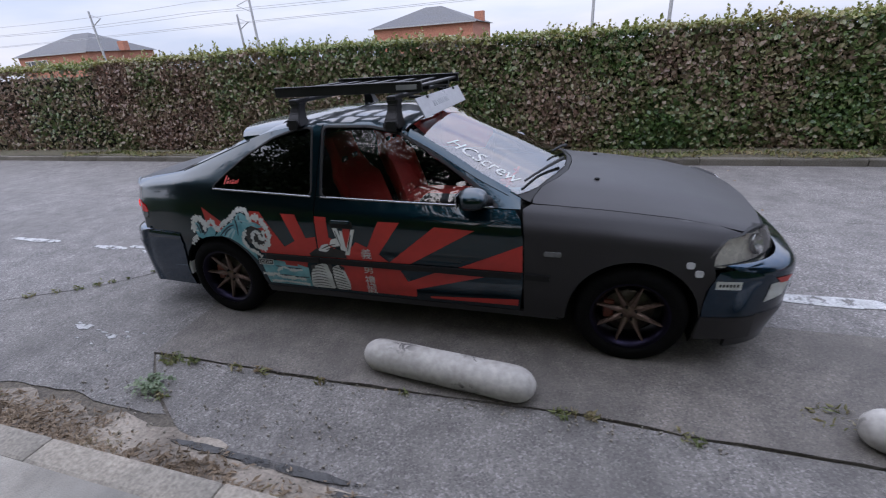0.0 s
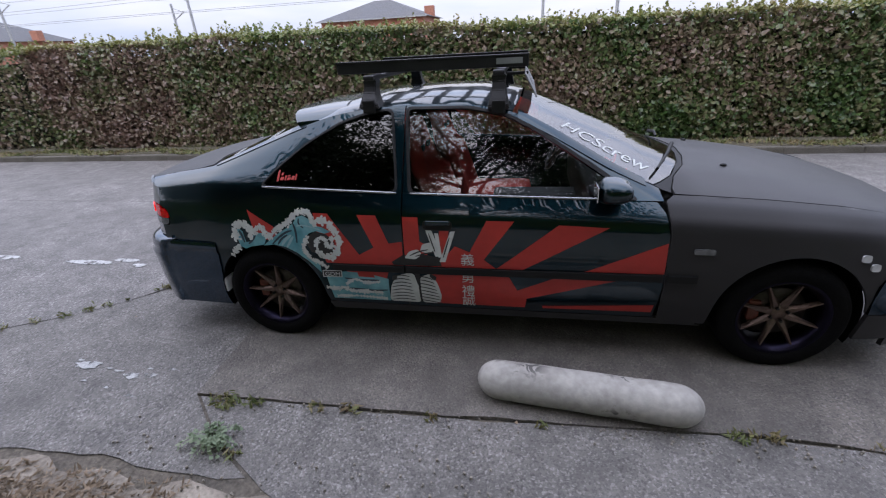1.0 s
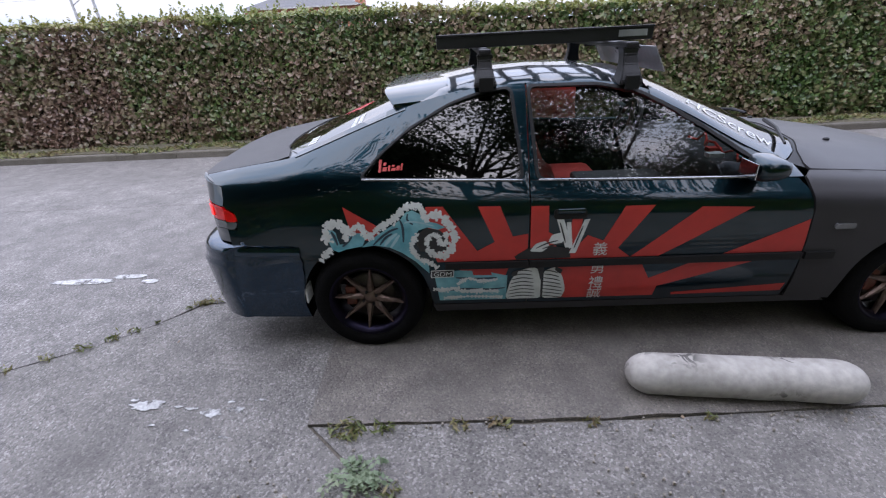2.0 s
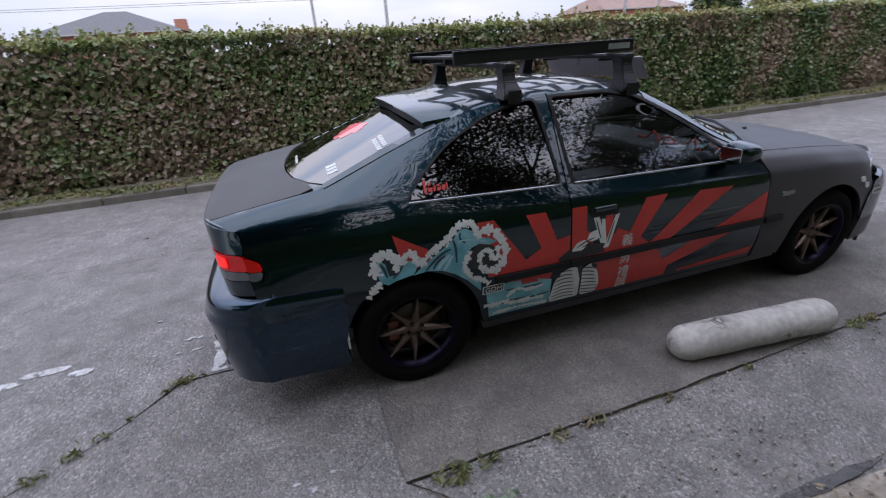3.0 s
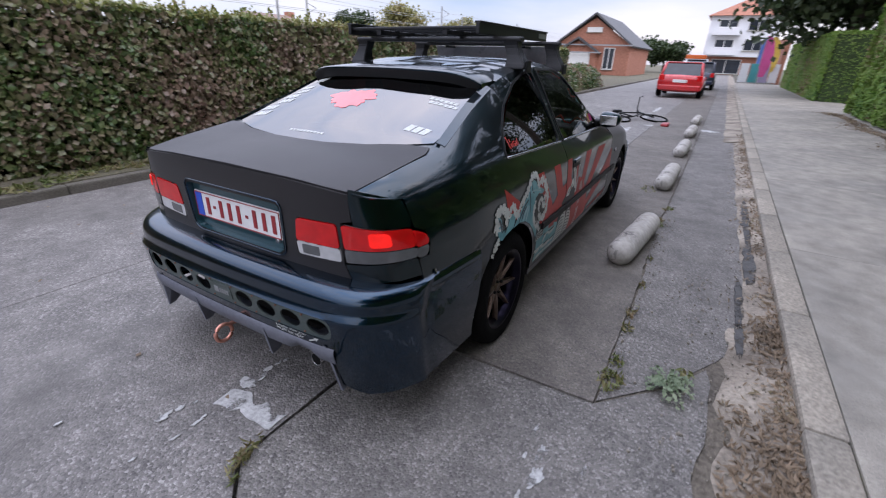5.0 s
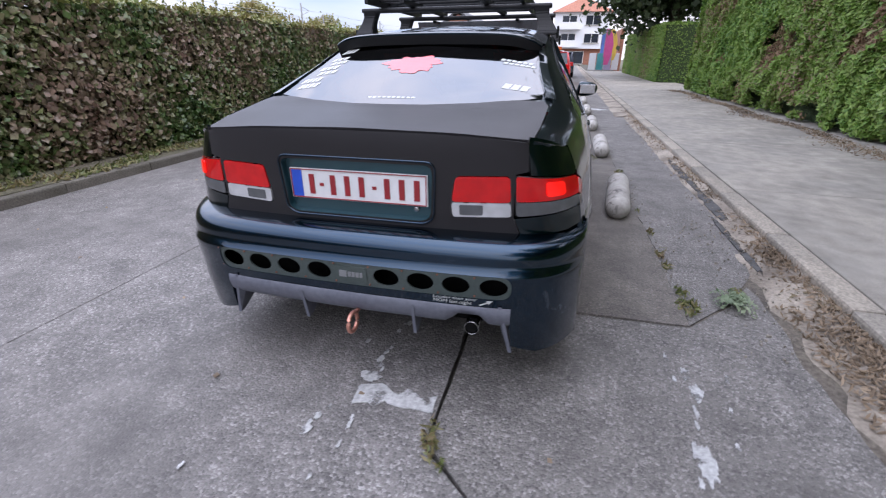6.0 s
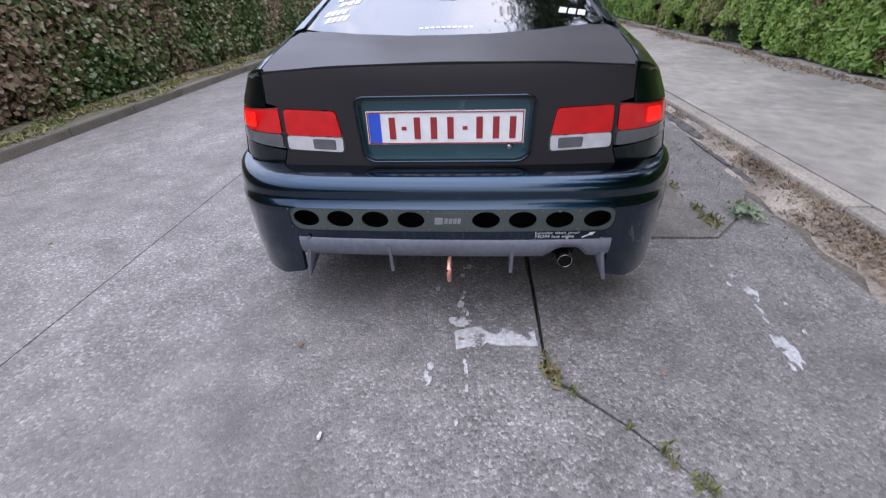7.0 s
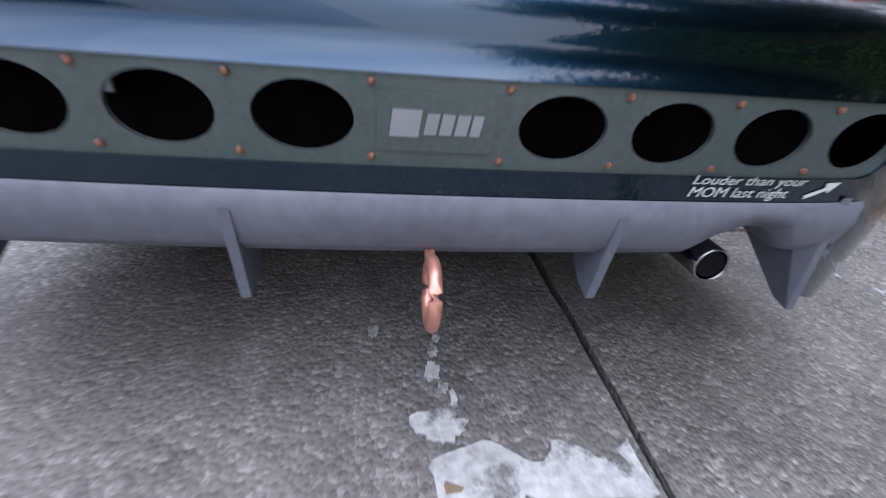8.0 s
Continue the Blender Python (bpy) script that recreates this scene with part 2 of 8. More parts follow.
M = {
    "asphalt": stony("road asphalt", (0.156, 0.145, 0.137), (0.32, 0.305, 0.29), (0.085, 0.081, 0.076), 100, 0.55, (0.125, 0.117, 0.109), 0.75, 0.6),
    "slab": stony("worn concrete slab", (0.155, 0.144, 0.133), (0.3, 0.285, 0.268), (0.08, 0.076, 0.07), 110, 1.1, (0.10, 0.093, 0.085), 0.7, 0.6),
    "slab_brown": stony("brownish concrete slab", (0.132, 0.117, 0.101), (0.205, 0.188, 0.168), (0.08, 0.073, 0.065), 115, 1.1, (0.09, 0.081, 0.071), 0.75, 0.6),
    "paving": stony("pale pavement concrete", (0.29, 0.265, 0.225), (0.335, 0.31, 0.268), (0.23, 0.212, 0.185), 150, 1.2, (0.215, 0.202, 0.178), 0.8, 0.2),
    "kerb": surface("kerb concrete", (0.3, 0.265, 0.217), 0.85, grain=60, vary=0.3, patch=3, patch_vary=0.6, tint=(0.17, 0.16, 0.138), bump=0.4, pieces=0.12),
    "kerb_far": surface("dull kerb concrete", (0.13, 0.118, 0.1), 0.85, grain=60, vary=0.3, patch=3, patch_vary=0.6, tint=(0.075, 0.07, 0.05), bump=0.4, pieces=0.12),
    "sand": surface("sandy dirt", (0.33, 0.288, 0.235), 0.9, grain=55, vary=0.25, patch=2.6, patch_vary=0.95, tint=(0.13, 0.108, 0.086), bump=0.6, dist=0.012),
    "soil": surface("dark soil", (0.055, 0.05, 0.042), 0.95, grain=45, vary=0.4, patch=2.2, patch_vary=0.6, tint=(0.08, 0.075, 0.04), bump=0.7, dist=0.02),
    "joint_soil": surface("crumbly joint soil", (0.085, 0.074, 0.06), 0.95, grain=60, vary=0.4, patch=3, patch_vary=0.7, tint=(0.15, 0.128, 0.1), bump=0.7, dist=0.01),
    "verge": surface("grassy verge soil", (0.09, 0.085, 0.05), 0.95, grain=35, vary=0.4, patch=1.6, patch_vary=0.8, tint=(0.10, 0.085, 0.06), bump=0.7, dist=0.02),
    "paint": worn("worn white road paint", (0.46, 0.46, 0.455), (0.3, 0.3, 0.292), 0.42, 11.0),
    "washed_sand": worn("washed sand", (0.35, 0.31, 0.255), (0.27, 0.235, 0.19), 0.46, 7.0, 0.9, 0.42),
    "tar": worn("crumbling tar", (0.045, 0.045, 0.046), (0.09, 0.088, 0.085), 0.45, 7.0, 0.85),
    "moss": surface("moss", (0.07, 0.085, 0.025), 0.95, grain=90, vary=0.5, patch=6, patch_vary=0.7, tint=(0.11, 0.09, 0.04), bump=0.8, dist=0.01),
    "car_red": surface("red car paint", (0.5, 0.015, 0.02), 0.3, 0.1, grain=20, vary=0.05, coat=1.0, bump=0.0),
    "car_dark": surface("dark blue car paint", (0.02, 0.03, 0.06), 0.3, 0.2, grain=20, vary=0.05, coat=1.0, bump=0.0),
    "orange": surface("orange plastic", (0.8, 0.16, 0.03), 0.5, grain=20, vary=0.1, bump=0.0),
    "flag_pink": surface("pink cloth", (0.65, 0.1, 0.3), 0.8, grain=20, vary=0.1, bump=0.0),
    "flag_yellow": surface("yellow cloth", (0.75, 0.55, 0.1), 0.8, grain=20, vary=0.1, bump=0.0),
    "flag_blue": surface("blue cloth", (0.1, 0.2, 0.55), 0.8, grain=20, vary=0.1, bump=0.0),
    "board_teal": surface("teal board", (0.06, 0.3, 0.32), 0.6, grain=20, vary=0.1, bump=0.0),
    "board_lilac": surface("lilac board", (0.45, 0.42, 0.6), 0.6, grain=20, vary=0.1, bump=0.0),
    "bollard": scuffed(surface("painted concrete", (0.42, 0.4, 0.37), 0.8, grain=30, vary=0.16, patch=5, patch_vary=0.7, tint=(0.28, 0.262, 0.238), bump=0.3, dist=0.006), (0.1, 0.095, 0.09)),
    "leaf": leafy("hedge leaves", [(0.0, (0.045, 0.09, 0.024)), (0.25, (0.1, 0.155, 0.048)), (0.45, (0.18, 0.185, 0.085)), (0.62, (0.225, 0.18, 0.118)),
                                   (0.8, (0.27, 0.195, 0.142)), (1.0, (0.18, 0.112, 0.085))], 0.7, 0.28, (-9.0, 4.0, 0.2, -0.14)),
    "sprig": leafy("young hedge leaves", [(0.0, (0.12, 0.17, 0.04)), (0.5, (0.2, 0.21, 0.06)), (1.0, (0.24, 0.19, 0.08))], 0.7, 0.4),
    "conifer": leafy("conifer fronds", [(0.0, (0.05, 0.13, 0.02)), (0.4, (0.14, 0.25, 0.04)), (0.7, (0.215, 0.315, 0.06)), (0.86, (0.19, 0.22, 0.08)), (0.94, (0.28, 0.17, 0.11)), (1.0, (0.3, 0.18, 0.13))], 0.35, 0.6),
    "conifer_dry": leafy("dry conifer fronds", [(0.0, (0.13, 0.12, 0.04)), (0.4, (0.22, 0.15, 0.08)), (0.75, (0.3, 0.18, 0.12)), (1.0, (0.14, 0.2, 0.05))], 0.25, 0.75),
    "darkleaf": leafy("dark tree leaves", [(0.0, (0.02, 0.04, 0.012)), (0.5, (0.035, 0.06, 0.02)), (1.0, (0.06, 0.085, 0.03))], 0.5, 0.5),
    "paleleaf": leafy("autumn tree leaves", [(0.0, (0.16, 0.17, 0.05)), (0.5, (0.24, 0.23, 0.09)), (1.0, (0.3, 0.24, 0.1))], 0.3, 0.5),
    "grass": leafy("grass blades", [(0.0, (0.08, 0.11, 0.03)), (0.4, (0.16, 0.18, 0.06)), (0.7, (0.25, 0.21, 0.1)), (1.0, (0.22, 0.16, 0.09))], 2.0, 0.5),
    "herb": leafy("grey-green weed leaves", [(0.0, (0.12, 0.17, 0.1)), (0.5, (0.19, 0.25, 0.15)), (1.0, (0.27, 0.31, 0.2))], 2.0, 0.6),
    "litter": leafy("dry fallen leaves", [(0.0, (0.11, 0.083, 0.057)), (0.5, (0.22, 0.16, 0.105)), (0.8, (0.33, 0.25, 0.17)), (1.0, (0.18, 0.145, 0.08))], 2.0, 0.7),
    # near-black colour in place of the shade deep between hedge leaves
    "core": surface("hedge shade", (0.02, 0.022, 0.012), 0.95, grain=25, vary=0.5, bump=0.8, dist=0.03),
    # dark green in place of the shade between fronds, for the filler boxes
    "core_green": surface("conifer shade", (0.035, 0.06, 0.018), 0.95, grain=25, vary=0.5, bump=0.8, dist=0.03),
    "bark": surface("bark", (0.09, 0.075, 0.06), 0.9, grain=25, vary=0.4, patch=3, patch_vary=0.6, bump=0.8, dist=0.02),
    "brick": surface("red brick wall", (0.34, 0.15, 0.1), 0.85, grain=6, vary=0.25, patch=0.6, patch_vary=0.5, tint=(0.28, 0.12, 0.08), bump=0.3),
    "tile": surface("grey roof tiles", (0.065, 0.068, 0.075), 0.7, grain=5, vary=0.3, patch=0.5, patch_vary=0.5, tint=(0.09, 0.088, 0.085), bump=0.3),
    "tile_brown": surface("brown roof tiles", (0.2, 0.13, 0.1), 0.75, grain=5, vary=0.3, patch=0.5, patch_vary=0.5, tint=(0.15, 0.11, 0.1), bump=0.3),
    "render_white": surface("white rendered wall", (0.72, 0.73, 0.75), 0.8, grain=8, vary=0.06, patch=0.4, patch_vary=0.3, tint=(0.6, 0.61, 0.64), bump=0.1),
    "steel": surface("galvanised steel", (0.33, 0.34, 0.35), 0.5, 0.6, grain=10, vary=0.15, bump=0.05),
    "dark_win": surface("dark window glass", (0.03, 0.035, 0.045), 0.1, grain=3, vary=0.2, bump=0, rough_vary=0.04),
    "frame_white": surface("white window frame", (0.7, 0.7, 0.68), 0.5, grain=20, vary=0.08, bump=0.05),
}

# ---- mesh helpers ----
def part(name, bm, material, parent=None, label="", smooth=False):
    """Links a bmesh as one mesh object, under a thing or a part if given."""
    me = bpy.data.meshes.new(name)
    bm.to_mesh(me)
    bm.free()
    return finish(name, me, material, parent, label, smooth)


def finish(name, me, material, parent=None, label="", smooth=False):
    for mt in material if isinstance(material, (list, tuple)) else [material]:
        me.materials.append(M[mt])
    if smooth:
        me.shade_smooth()
    ob = new(name, me)
    if parent is not None:
        ob.parent = parent
    if label:
        tagged(ob, label)
    return ob


def raw(name, verts, faces, material, parent=None, label="", smooth=False):
    me = bpy.data.meshes.new(name)
    me.from_pydata([tuple(v) for v in verts], [], [tuple(f) for f in faces])
    me.update()
    return finish(name, me, material, parent, label, smooth)


def thing(name, label, category, at=(0, 0, 0), group="", kind=""):
    ob = new(name)
    ob.empty_display_size = 0.2
    ob.location = at
    return tagged(ob, label, category, group, kind)


def add_box(bm, lo, hi, bevel=0.0, m=None):
    """A box between two corners, with bevelled edges, added to bm."""
    c = [(a + b) / 2 for a, b in zip(lo, hi)]
    d = [abs(b - a) for a, b in zip(lo, hi)]
    got = bmesh.ops.create_cube(bm, size=1.0, matrix=Matrix.Translation(c) @ Matrix.Diagonal((*d, 1)))["verts"]
    if bevel:
        es = list({e for v in got for e in v.link_edges})
        got = bmesh.ops.bevel(bm, geom=es, offset=bevel, segments=2, profile=0.6, affect="EDGES")["verts"]
    if m is not None:
        bmesh.ops.transform(bm, matrix=m, verts=[v for v in got if v.is_valid])
    return got


def box_bm(lo, hi, bevel=0.0):
    bm = bmesh.new()
    add_box(bm, lo, hi, bevel)
    return bm


def add_tube(bm, pts, radius, sides=10, closed=False):
    """A tube along points; radius a number or one for each point."""
    pts = [Vector(p) for p in pts]
    rs = radius if isinstance(radius, (list, tuple)) else [radius] * len(pts)
    rings = []
    n = len(pts)
    for i, p in enumerate(pts):
        a, b = pts[(i - 1) % n if closed else max(i - 1, 0)], pts[(i + 1) % n if closed else min(i + 1, n - 1)]
        d = (b - a).normalized()
        up = Vector((0, 0, 1)) if abs(d.z) < 0.9 else Vector((1, 0, 0))
        u = d.cross(up).normalized()
        v = u.cross(d)
        rings.append([bm.verts.new(p + rs[i] * (math.cos(k * 2 * math.pi / sides) * u + math.sin(k * 2 * math.pi / sides) * v)) for k in range(sides)])
    for i in range(n if closed else n - 1):
        r0, r1 = rings[i], rings[(i + 1) % n]
        for k in range(sides):
            bm.faces.new((r0[k], r0[(k + 1) % sides], r1[(k + 1) % sides], r1[k]))
    if not closed:
        bm.faces.new(rings[0][::-1])
        bm.faces.new(rings[-1])
    bmesh.ops.recalc_face_normals(bm, faces=bm.faces)


def add_lathe(bm, profile, sides=40, m=None):
    """Turns a profile of (radius, height along y) round the y axis."""
    rings = [[bm.verts.new((r * math.cos(2 * math.pi * k / sides), h, r * math.sin(2 * math.pi * k / sides))) for k in range(sides)] for r, h in profile]
    for a, b in zip(rings, rings[1:]):
        for k in range(sides):
            bm.faces.new((a[k], a[(k + 1) % sides], b[(k + 1) % sides], b[k]))
    got = [v for r in rings for v in r]
    bmesh.ops.recalc_face_normals(bm, faces=bm.faces)
    if m is not None:
        bmesh.ops.transform(bm, matrix=m, verts=got)
    return got


def in_poly(px, py, poly):
    inside = np.zeros(len(px), bool)
    n = len(poly)
    for i in range(n):
        (x0, y0), (x1, y1) = poly[i], poly[(i + 1) % n]
        if y0 == y1:
            continue
        cond = ((y0 > py) != (y1 > py)) & (px < (x1 - x0) * (py - y0) / (y1 - y0) + x0)
        inside ^= cond
    return inside


def resample(poly, step):
    out = []
    for (x0, y0), (x1, y1) in zip(poly, poly[1:] + poly[:1]):
        n = max(1, int(math.hypot(x1 - x0, y1 - y0) / step + 0.5))
        out += [(x0 + (x1 - x0) * k / n, y0 + (y1 - y0) * k / n) for k in range(n)]
    return out


def fill(outline, holes=(), step=0.05):
    """Triangles over a flat outline with holes: points, triangles, boundary loops (index lists)."""
    from mathutils.geometry import delaunay_2d_cdt
    loops = [resample(list(p), step) for p in (outline, *holes)]
    pts, edges, ids = [], [], []
    for lp in loops:
        k = len(pts)
        pts += lp
        edges += [(k + i, k + (i + 1) % len(lp)) for i in range(len(lp))]
    bp = np.array(pts)
    lo, hi = bp.min(0), bp.max(0)
    gx, gy = np.meshgrid(np.arange(lo[0] + step / 2, hi[0], step), np.arange(lo[1] + step / 2, hi[1], step))
    gx[::2] += step / 2
    gx, gy = gx.ravel(), gy.ravel()
    if len(gx):
        ok = in_poly(gx, gy, loops[0])
        for h in loops[1:]:
            ok &= ~in_poly(gx, gy, h)
        gx, gy = gx[ok], gy[ok]
        if len(gx):
            near = np.min((gx[:, None] - bp[None, :, 0]) ** 2 + (gy[:, None] - bp[None, :, 1]) ** 2, axis=1)
            ok = near > (0.55 * step) ** 2
            pts += list(zip(gx[ok], gy[ok]))
    v, _, f, *_ = delaunay_2d_cdt([Vector(p) for p in pts], edges, [], 0, 1e-7)
    v = np.array([tuple(a) for a in v])
    f = np.array([tuple(a) for a in f])
    c = v[f].mean(1)
    ok = in_poly(c[:, 0], c[:, 1], loops[0])
    for h in loops[1:]:
        ok &= ~in_poly(c[:, 0], c[:, 1], h)
    return v, f[ok]


def sheet(name, outline, z_of, material, parent=None, step=0.25, depth=0.06, label="", holes=()):
    """A slab of ground: a flat outline laid at the height z_of(x, y), with sides that go down by depth."""
    v, f = fill(outline, holes, step)
    top = [(x, y, z_of(x, y)) for x, y in v]
    n = len(top)
    faces = []
    count = {}
    for t in f:
        a, b, c = (int(q) for q in t)
        (ax, ay), (bx, by), (cx, cy) = v[a], v[b], v[c]
        if (bx - ax) * (cy - ay) - (by - ay) * (cx - ax) < 0:
            b, c = c, b
        faces.append((a, b, c))
        for e in ((a, b), (b, c), (c, a)):
            count[e] = 1
    rim = [e for e in count if (e[1], e[0]) not in count]
    verts = top + [(x, y, z - depth) for x, y, z in top]
    faces += [(b, a, a + n, b + n) for a, b in rim]
    return raw(name, verts, faces, material, parent, label)


def ragged(p0, p1, rough, step=0.12, seed=1):
    """A line of points from p0 to p1 (without p1) that wanders sideways."""
    n = max(1, int(math.hypot(p1[0] - p0[0], p1[1] - p0[1]) / step))
    dx, dy = p1[0] - p0[0], p1[1] - p0[1]
    ln = math.hypot(dx, dy) or 1
    out = []
    for k in range(n):
        t = k / n
        o = 0 if k == 0 else rough * (noise.noise((seed * 7.3 + t * ln * 3.1, seed * 1.7, 0)) + 0.6 * noise.noise((seed * 3.3 + t * ln * 11, 5.5, seed)))
        out.append((p0[0] + dx * t - dy / ln * o, p0[1] + dy * t + dx / ln * o))
    return out


def ragged_loop(pts, roughs, step=0.12, seed=1):
    out = []
    for i, (a, b) in enumerate(zip(pts, pts[1:] + pts[:1])):
        out += ragged(a, b, roughs[i % len(roughs)], step, seed + i)
    return out


def leaves(name, places, normals, size, material, parent=None, jitter=0.8, label="", slim=1.0, seed=3, kind=""):
    """One mesh of many small leaves: folded four-cornered blades at the places, facing about the normals."""
    rng = np.random.default_rng(seed)
    n = len(places)
    nz = normals + jitter * rng.normal(size=(n, 3))
    nz /= np.linalg.norm(nz, axis=1)[:, None]
    t = rng.normal(size=(n, 3))
    t -= (t * nz).sum(1)[:, None] * nz
    t /= np.linalg.norm(t, axis=1)[:, None]
    b = np.cross(nz, t)
    s = size * rng.uniform(0.6, 1.35, n)[:, None]
    w = s * 0.42 * slim
    sag = nz * s * rng.uniform(-0.25, 0.1, n)[:, None]
    v = np.stack([places - t * s * 0.5, places + b * w + sag, places + t * s * 0.55, places - b * w + sag], 1).reshape(-1, 3)
    i = np.arange(n)[:, None] * 4
    f = np.concatenate([i + np.array([[0, 1, 2]]), i + np.array([[0, 2, 3]])], 1).reshape(-1, 3)
    me = bpy.data.meshes.new(name)
    me.vertices.add(len(v))
    me.vertices.foreach_set("co", v.ravel())
    me.loops.add(f.size)
    me.loops.foreach_set("vertex_index", f.ravel())
    me.polygons.add(len(f))
    me.polygons.foreach_set("loop_start", np.arange(len(f)) * 3)
    me.update()
    ob = finish(name, me, material, parent, label)
    if kind:
        tagged(ob, kind=kind)
    return ob


def bulge(x, z, amp=0.09):
    return amp * (noise.noise((x * 0.9, z * 0.9, 3.0)) + 0.5 * noise.noise((x * 2.3, z * 2.3, 9.0)))


# ---- the ground, road and pavement ----
def camber(x, y):
    """Height of the ground: level beside the kerb, falling gently across the road."""
    return -0.0395 * max(0.0, min(y, 4.2) - 0.3) - (0.02 if y > 30 else 0)


ground = sheet("ground", [(-300, -300), (300, -300), (300, 300), (-300, 300)], lambda x, y: -0.26, "verge", step=60, depth=0.2)
tagged(ground, "flat grassy soil around the street", "ground", kind="structure")
# stretches of road surface meet in tight tarred joints
JOINT_Y = 1.66
road = sheet("road", [(-60, JOINT_Y + 0.002), (120, JOINT_Y + 0.002), (120, 4.1), (-60, 4.1)], camber, "asphalt", step=1.5, depth=0.2)
tagged(road, "worn grey asphalt lane beside the hedge", "road", kind="structure")
inner = ragged_loop([(-60, -1.72), (-2.5, -1.24), (-1.71, -0.81), (-1.5, -0.675), (-1.37, -0.56), (-1.185, -0.345), (3.0, -0.33), (120, -0.36), (120, JOINT_Y - 0.004), (-60, JOINT_Y - 0.004)],
                    [0.0, 0.005, 0.005, 0.005, 0.005, 0.006, 0.0, 0.0, 0.0, 0.0], 0.1, 4)
road_lane = sheet("road", inner, camber, "asphalt", step=0.4, depth=0.2)
tagged(road_lane, "worn grey asphalt lane with faded white marks", "road", kind="structure")
bed = sheet("road_bed", [(-60, -2.0), (120, -2.0), (120, 4.2), (-60, 4.2)], lambda x, y: camber(x, y) - 0.028, "soil", step=2.0, depth=0.1)
tagged(bed, "dark soil in the joints under the road", "soil", kind="structure")
parking = thing("parking_strip", "cracked concrete parking strip between road and pavement", "pavement", kind="structure")
apron = ragged_loop([(-60, -1.90), (-2.4, -1.88), (-0.6, -1.74), (0.2, -1.77), (0.31, -1.748), (0.042, -1.586), (-0.215, -1.345), (-0.235, -0.69), (-0.22, -0.362), (-1.178, -0.362), (-1.366, -0.567), (-1.496, -0.681), (-1.707, -0.815), (-2.5, -1.246), (-60, -1.76)],
                    [0.0, 0.05, 0.05, 0.02, 0.004, 0.004, 0.003, 0.003, 0.006, 0.006, 0.006, 0.006, 0.006, 0.0, 0.0], 0.1, 14)
sheet("slab", apron, lambda x, y: 0.003 * noise.noise((x * 1.3, y * 1.3, 0)), "slab", parking, 0.2, 0.06)
middle = ragged_loop([(-0.2125, -1.345), (1.0, -1.335), (2.4, -1.285), (3.0, -1.31), (30, -1.31), (30, -0.35), (-0.222, -0.35), (-0.238, -0.69)],
                     [0.01, 0.014, 0.012, 0.012, 0.0, 0.0, 0.004, 0.004], 0.06, 31)
sheet("slab", middle, lambda x, y: 0.012 + 0.004 * noise.noise((x * 1.1, y * 1.1, 4)), "slab_brown", parking, 0.2, 0.06)
outer = ragged_loop([(0.33, -1.74), (0.9, -1.93), (1.6, -1.94), (5, -1.95), (30, -1.95), (30, -1.317), (3.0, -1.317), (2.4, -1.292), (1.0, -1.343), (-0.19, -1.353), (0.06, -1.58)],
                    [0.05, 0.05, 0.04, 0.03, 0.0, 0.0, 0.012, 0.012, 0.012, 0.004, 0.004], 0.08, 47)
sheet("slab", outer, lambda x, y: 0.004 * noise.noise((x * 1.2, y * 1.2, 8)), "slab", parking, 0.2, 0.06)
sheet("joint_filling", [(-1.16, -1.9), (29.9, -1.9), (29.9, -0.375), (-1.16, -0.375)], lambda x, y: -0.007 + 0.006 * noise.noise((x * 6, y * 6, 3)), "joint_soil", parking, 0.3, 0.02, label="crumbly grey-brown soil in the joints")
sheet("slab", [(30.02, -1.86), (120, -1.86), (120, -0.36), (30.02, -0.36)], lambda x, y: 0.0, "slab", parking, 4.0, 0.06)


def dirt_z(x, y):
    """Sandy dirt: level beside the slabs, heaped up towards the kerb."""
    low = 0.011 * min(1.0, max(0.0, (y + (1.95 if x > 0.8 else 1.82)) / 0.06))
    return -0.003 - low + 0.055 * min(1.0, max(0.0, (-1.86 - y) / 0.24)) + 0.009 * noise.noise((x * 5, y * 5, 2))


for x0, x1, st in ((-60, -4, 0.4), (-4, 8, 0.07), (8, 120, 0.4)):
    dirt = sheet("dirt_strip", [(x0, -2.07), (x1, -2.07), (x1, -1.66), (x0, -1.66)], dirt_z, "sand", step=st, depth=0.05)
    tagged(dirt, "sandy dirt heaped along the kerb", "dirt", kind="structure")
sidewalk = thing("sidewalk", "pale concrete pavement slabs behind the kerb", "pavement", kind="structure")
sheet("bed", [(-60, -5.6), (120, -5.6), (120, -2.195), (-60, -2.195)], lambda x, y: 0.088, "soil", sidewalk, 4.0, 0.2)
slab_mesh = None
for k in range(-8, 16):
    if slab_mesh is None:
        ob = sheet("slab", [(0.001, -5.6), (2.499, -5.6), (2.499, -2.201), (0.001, -2.201)], lambda x, y: 0.097, "paving", sidewalk, 0.5, 0.02)
        slab_mesh = ob.data
    else:
        ob = new("slab", slab_mesh)
        ob.parent = sidewalk
    ob.location = (k * 2.5 - 0.4, 0, 0.0008 * (k % 3))


